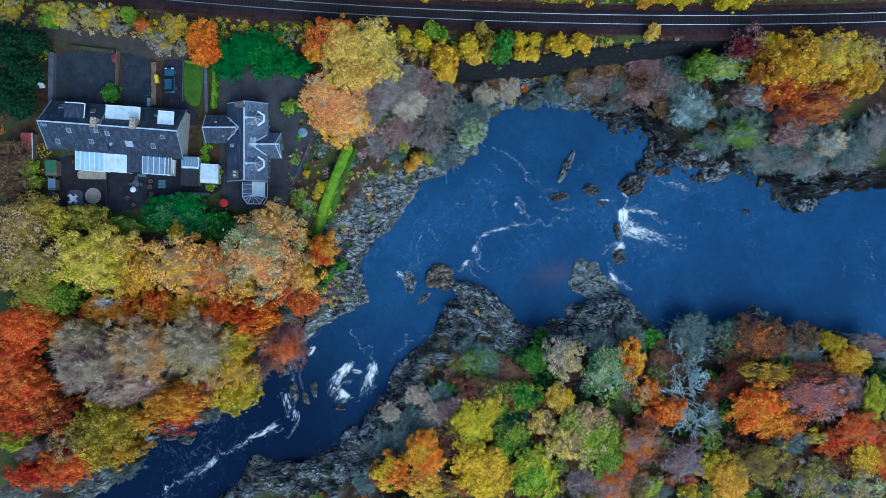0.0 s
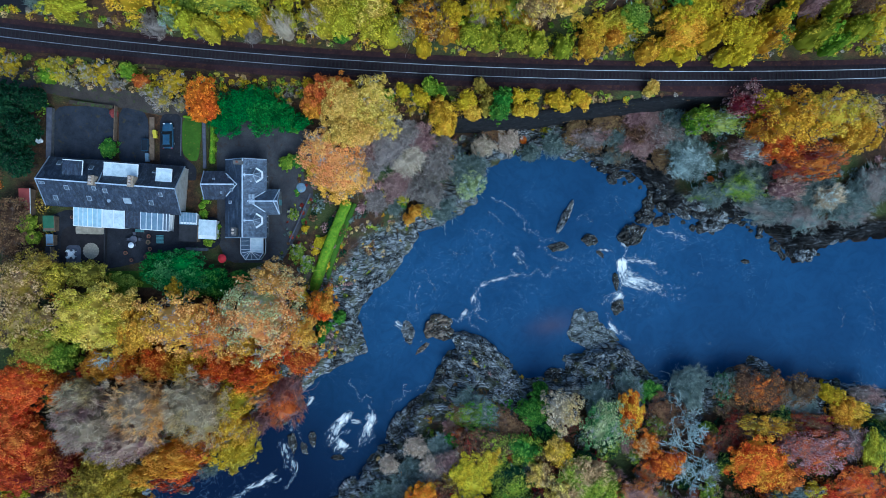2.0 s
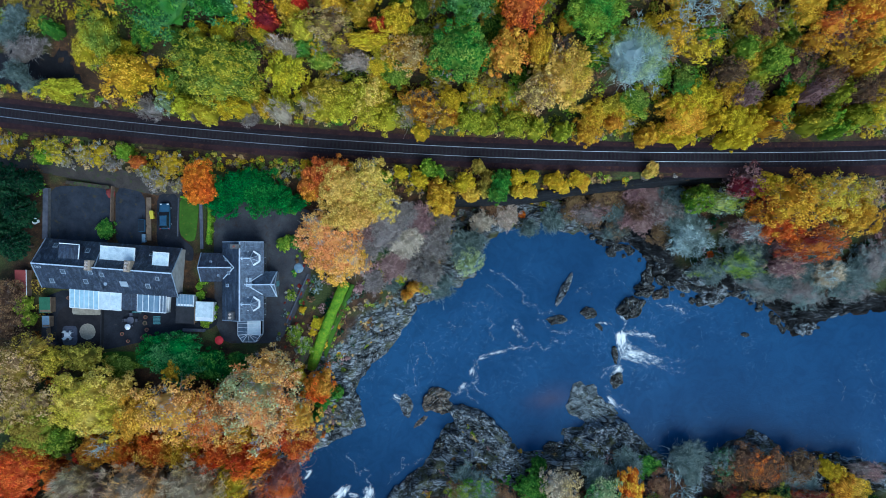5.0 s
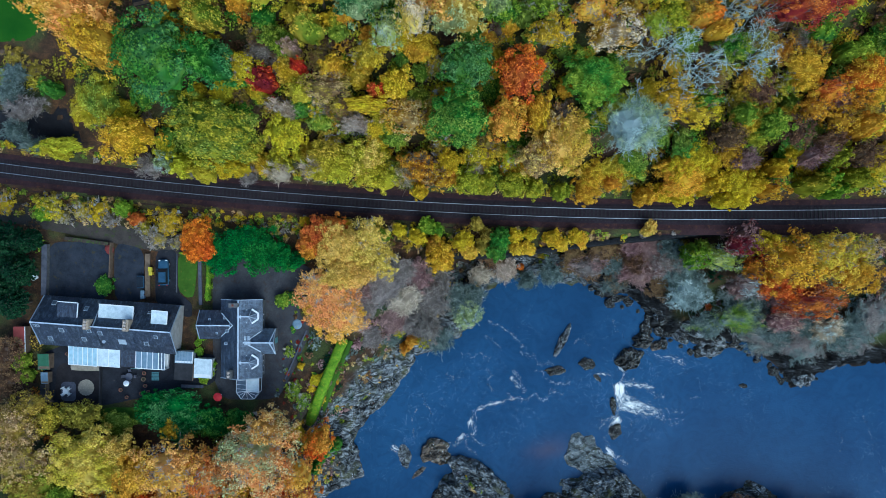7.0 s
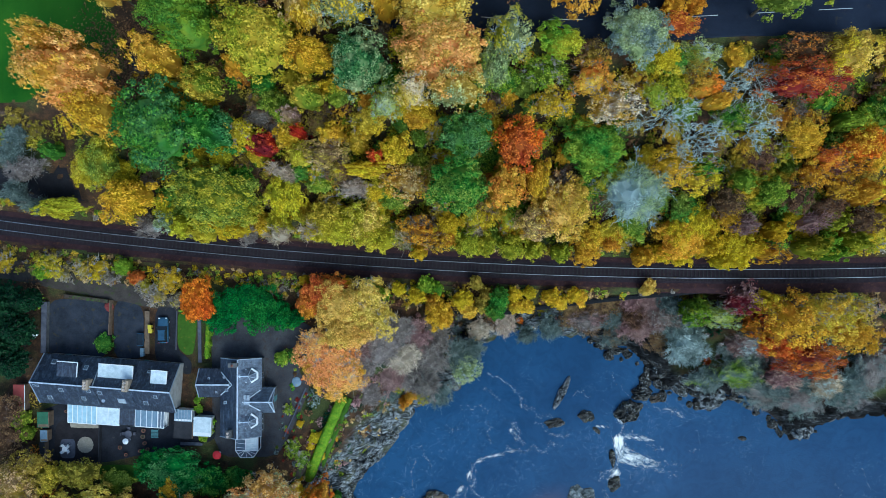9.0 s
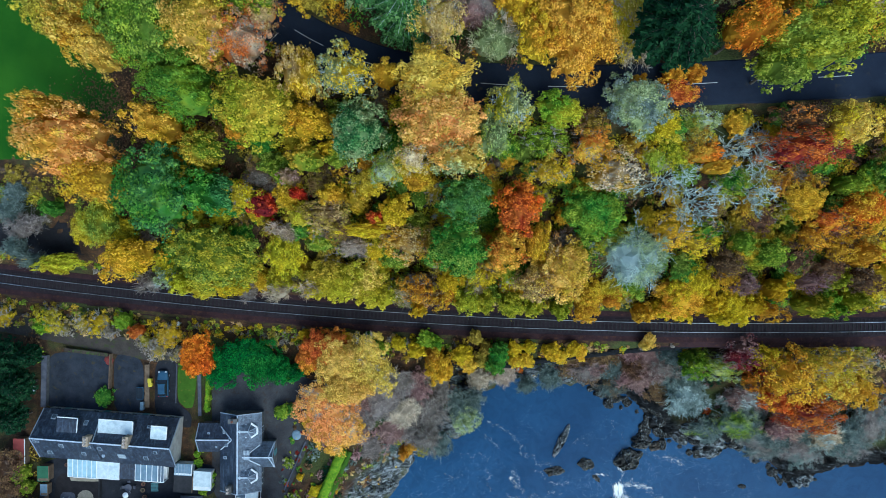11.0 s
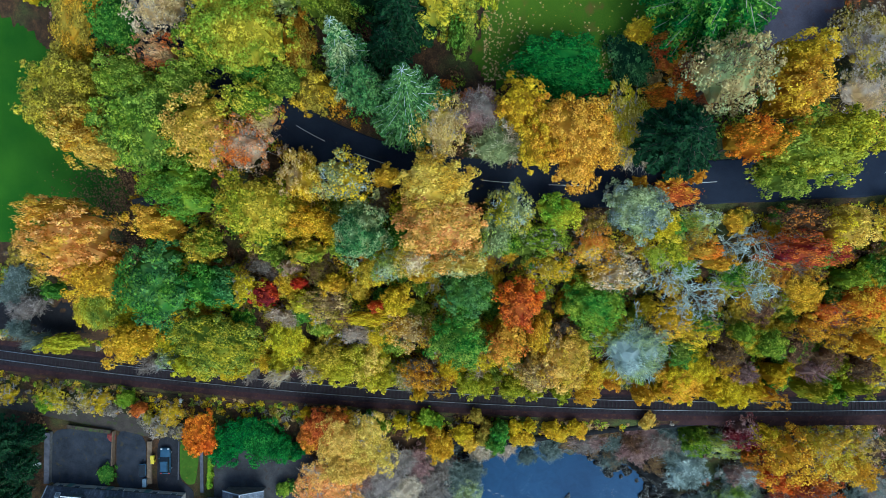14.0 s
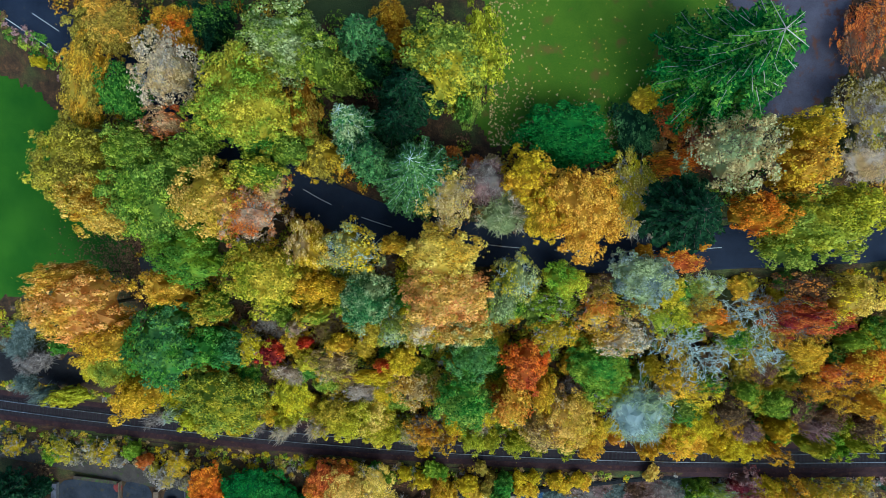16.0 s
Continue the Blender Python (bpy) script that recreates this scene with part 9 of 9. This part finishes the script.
for x in np.arange(1.0, 75, 1.2):
    y = float(wall_y(x + 0.6))
    if cap is None:
        bm = bmesh.new()
        box(bm, -0.58, 0.58, -0.3, 0.3, 0, 0.2, 0.03)
        cap = part("coping_stone", bm, wall_mat, retaining)
        ob = cap
    else:
        ob = new("coping_stone", cap.data)
        ob.parent = retaining
    ob.matrix_basis = pose(x + 0.6, y - 0.05, float(rail_z(x)) - 0.57, 0, 0, math.degrees(math.atan2(float(wall_y(x + 1.2) - wall_y(x)), 1.2)))

# lawns and a gravel drive in the grounds beyond the road
draped("lawn_west", M_LAWN_DEEP, "lush green field at the wood's edge", "lawn", -100, -46, 62, 98, lambda X, Y: (Y < 96.5 - (X + 62) * 0.75) & (X < -47.5 - np.abs(Y - 72) * 0.38) & (Y > 66.5 + 0.2 * (X + 60)))
draped("lawn_north", M_LAWN_LEAFY, "broad lawn scattered with fallen leaves", "lawn", 3, 41, 84, 132, lambda X, Y: (X > 5 + np.maximum(0, 88 - Y) * 0.2) & (Y > 86.5) & (X < 38.5 - np.maximum(0, 97 - Y) * 1.1) & (X < 39))
M_DRIVE = surface("drive_gravel", (0.034, 0.032, 0.045), (0.085, 0.08, 0.11), 0.25, 0.9, fine=10, worn=(0.085, 0.04, 0.03), worn_at=0.58)
draped("gravel_drive", M_DRIVE, "grey gravel drive beside the lawn", "driveway", 38, 60, 90, 132, lambda X, Y: (X > 38.9) & (X < 55.5 - np.maximum(0, 100 - Y) * 0.6) & (Y > 91), 0.06)

M_DARK_EARTH = surface("dark_earth", (0.005, 0.005, 0.007), (0.022, 0.022, 0.026), 0.35, 0.9, fine=6, relief=0.8, worn=(0.04, 0.028, 0.02), worn_at=0.66)
draped("dark_clearing", M_DARK_EARTH, "dark bare earth clearing beside the railway", "clearing", -90, -56, 48.5, 57, lambda X, Y: (Y < 55.5 - 0.12 * (X + 72)) & (X < -59.5) & (Y > 49.5))

# sleepers under the rails
sleeper_mesh = None
for x in np.arange(-75, 76, 0.65):
    slope = math.degrees(math.atan2(float(rail_y(x + 0.5) - rail_y(x - 0.5)), 1.0))
    if sleeper_mesh is None:
        bm = bmesh.new()
        box(bm, -0.12, 0.12, -1.25, 1.25, 0, 0.12, 0.015)
        ob = part("sleeper", bm, M_SLEEPER, railway)
        sleeper_mesh = ob.data
    else:
        ob = new("sleeper", sleeper_mesh)
        ob.parent = railway
    ob.matrix_basis = pose(x, float(rail_y(x)), float(rail_z(x)) + 0.08, 0, 0, slope)

# low growth between the trees: too small to pick apart
scrub_rng = np.random.default_rng(21)
grown = np.array(STANDING)


def undergrowth(label, tints, count, spread, wanted, x0, x1, y0, y1):
    X, Y = scrub_rng.uniform(x0, x1, count * 14), scrub_rng.uniform(y0, y1, count * 14)
    ok = wanted(X, Y)
    X, Y = X[ok], Y[ok]
    free = (np.hypot(grown[:, 0][:, None] - X, grown[:, 1][:, None] - Y) > grown[:, 2][:, None] * 0.55).all(0)
    X, Y = X[free][:count], Y[free][:count]
    Z = height(X, Y)
    pick = scrub_rng.integers(0, len(tints), len(X))
    per = {t: [(X[n], Y[n], Z[n]) for n in np.flatnonzero(pick == k)] for k, t in enumerate(tints)}
    for tint, spots in per.items():
        if not spots:
            continue
        pts, outs = [], []
        for x, y, z in spots:
            r = scrub_rng.uniform(*spread)
            n = int(64 * r)
            d = scrub_rng.normal(0, 1, (n, 3))
            d /= np.linalg.norm(d, axis=1)[:, None]
            d[:, 2] = np.abs(d[:, 2])
            pts.append(np.array((x, y, z)) + d * r * scrub_rng.uniform(0.5, 1.1, (n, 1)) * (1, 1, 0.9))
            outs.append(d)
        me = to_mesh("undergrowth", leaf_quads(scrub_rng, np.concatenate(pts), np.concatenate(outs), 0.24))
        me.materials.append(leaves_of(tint))
        tagged(new("undergrowth", me), LEAF_WORDS[tint] + " " + label, "undergrowth", kind="stuff")


undergrowth("low bushes on the slope", ("olive", "ochre", "yellow", "olive_gold", "brown", "lemon", "gold", "lime"), 1150, (0.5, 1.5),
            lambda x, y: (y > rail_y(x) + 4) & (y < road_y(x) - 4) & ~((x < -54) & (y < 58)) & ~((x < -47) & (y > 62)), -76, 80, 42, 104)
undergrowth("low bushes by the track", ("yellow", "olive", "brown", "ochre", "mustard", "ash", "tan", "moss"), 900, (0.25, 0.75),
            lambda x, y: ((y - rail_y(x) > -7.5) & (y - rail_y(x) < -3.0)) | ((y - rail_y(x) > 3.0) & (y - rail_y(x) < 4.5)), -76, 78, 30, 52)
undergrowth("scrub on the river banks", ("teal_grey", "brown", "dark_green", "mauve", "brown"), 520, (0.5, 1.2),
            lambda x, y: (off_river(x, y) > 5) & (off_river(x, y) < 22) & ~((x < -22) & (y > 2)) & (y < 34) & ((x < 1) | (y < wall_y(x) - 1.5)), -30, 84, -54, 33)
undergrowth("bushes in the woods", ("ochre", "rust", "brown", "olive"), 240, (0.7, 1.5), lambda x, y: (off_river(x, y) > 6) & ((y < 1) | (x < -66)) & (y < 36), -84, 84, -56, 36)
undergrowth("plants among the shore rocks", ("brown", "olive", "ash", "moss", "amber", "mauve", "brown", "tan"), 640, (0.25, 0.6),
            lambda x, y: (off_river(x, y) > 0.8) & (off_river(x, y) < 10) & ~((x < -21) & (y > 3)), -32, 22, -30, 30)
undergrowth("garden plants in the beds", ("moss", "teal_grey", "green", "brown", "olive", "crimson"), 90, (0.16, 0.42),
            lambda x, y: (x > -27.5 + (y - 8) * 0.25) & (x < -20.5) & (y > 3) & (y < 26), -30, -20, 3, 26)
undergrowth("rough growth on the verge", ("olive", "moss", "mauve", "brown", "green"), 160, (0.3, 0.8),
            lambda x, y: (y > 98 - (x + 56) * 0.75) & (y < road_y(x) - 2.5), -75, -46, 88, 118)
undergrowth("bushes beside the road", ("ochre", "amber", "olive", "green", "brown"), 330, (0.8, 2.0),
            lambda x, y: (y > road_y(x) + 3.8) & (y < road_y(x) + 26) & ~((x > 4) & (x < 40) & (y > 85)) & ~((x > 38) & (y > 90)) & ~((x < -50) & (y < 104)), -62, 76, 70, 122)

for spare in BUILT.values():
    for o in (*spare.children_recursive, spare):
        bpy.data.objects.remove(o)


# loose dark boulders along the north shore
shore_rng = random.Random(11)
placed = 0
while placed < 130:
    x, y = shore_rng.uniform(26, 66), shore_rng.uniform(8, 28)
    d = off_river(x, y)[0]
    if -1.6 < d < 4.5:
        s = shore_rng.uniform(0.35, 1.1)
        ob = rock(x, y, s, s * shore_rng.uniform(0.6, 0.95), shore_rng.uniform(0, 180), s * shore_rng.uniform(0.6, 1.0), "dark")
        ob.location.z = max(WATER - 0.1, ground(x, y) - 0.2)
        placed += 1


# brown leaves added over the field's edge to stand in for the trees' shade
litter_rng = np.random.default_rng(29)
X, Y = litter_rng.uniform(-62, -44, 16000), litter_rng.uniform(64, 84, 16000)
keep = litter_rng.random(16000) < np.exp(-np.hypot((X + 47.0) / 6.5, (Y - 70.5) / 5.0) ** 2)
X, Y = X[keep], Y[keep]
me = to_mesh("fallen_leaves", leaf_quads(litter_rng, np.stack((X, Y, height(X, Y) + 0.14), -1), np.tile((0, 0, 2.5), (len(X), 1)), 0.24, 1.1))
me.materials.append(leaves_of("brown"))
tagged(new("fallen_leaves", me), "brown fallen leaves added as shade over the field's edge", "fallen leaves", kind="stuff")

# fallen leaves on the north lawn, thicker towards the trees
litter_rng = np.random.default_rng(23)
for tint, n, words in (("straw", 1100, "scattered pale yellow fallen leaves on the lawn"), ("tan", 5200, "drifts of brown fallen leaves along the lawn's edge")):
    X, Y = litter_rng.uniform(6, 38, n * 3), litter_rng.uniform(87, 118, n * 3)
    if tint == "tan":
        keep = litter_rng.random(n * 3) < np.exp(-np.minimum(np.minimum(Y - 87, (X - 5.5) * 1.2), (38.5 - X) * 2.5) / 2.6)
    else:
        keep = litter_rng.random(n * 3) < np.exp(-(Y - 87) / 13.0) * (0.35 + 0.65 * wobble(X, Y, 5.0, 2.0) ** 2)
    keep &= X < 38.0 - np.maximum(0, 97 - Y) * 1.1
    X, Y = X[keep][:n], Y[keep][:n]
    spots = np.stack((X, Y, height(X, Y) + 0.16), -1)
    me = to_mesh("fallen_leaves", leaf_quads(litter_rng, spots, np.tile((0, 0, 2.5), (len(X), 1)), 0.14 if tint == "straw" else 0.26, 1.1))
    me.materials.append(leaves_of(tint))
    tagged(new("fallen_leaves", me), words, "fallen leaves", kind="stuff")
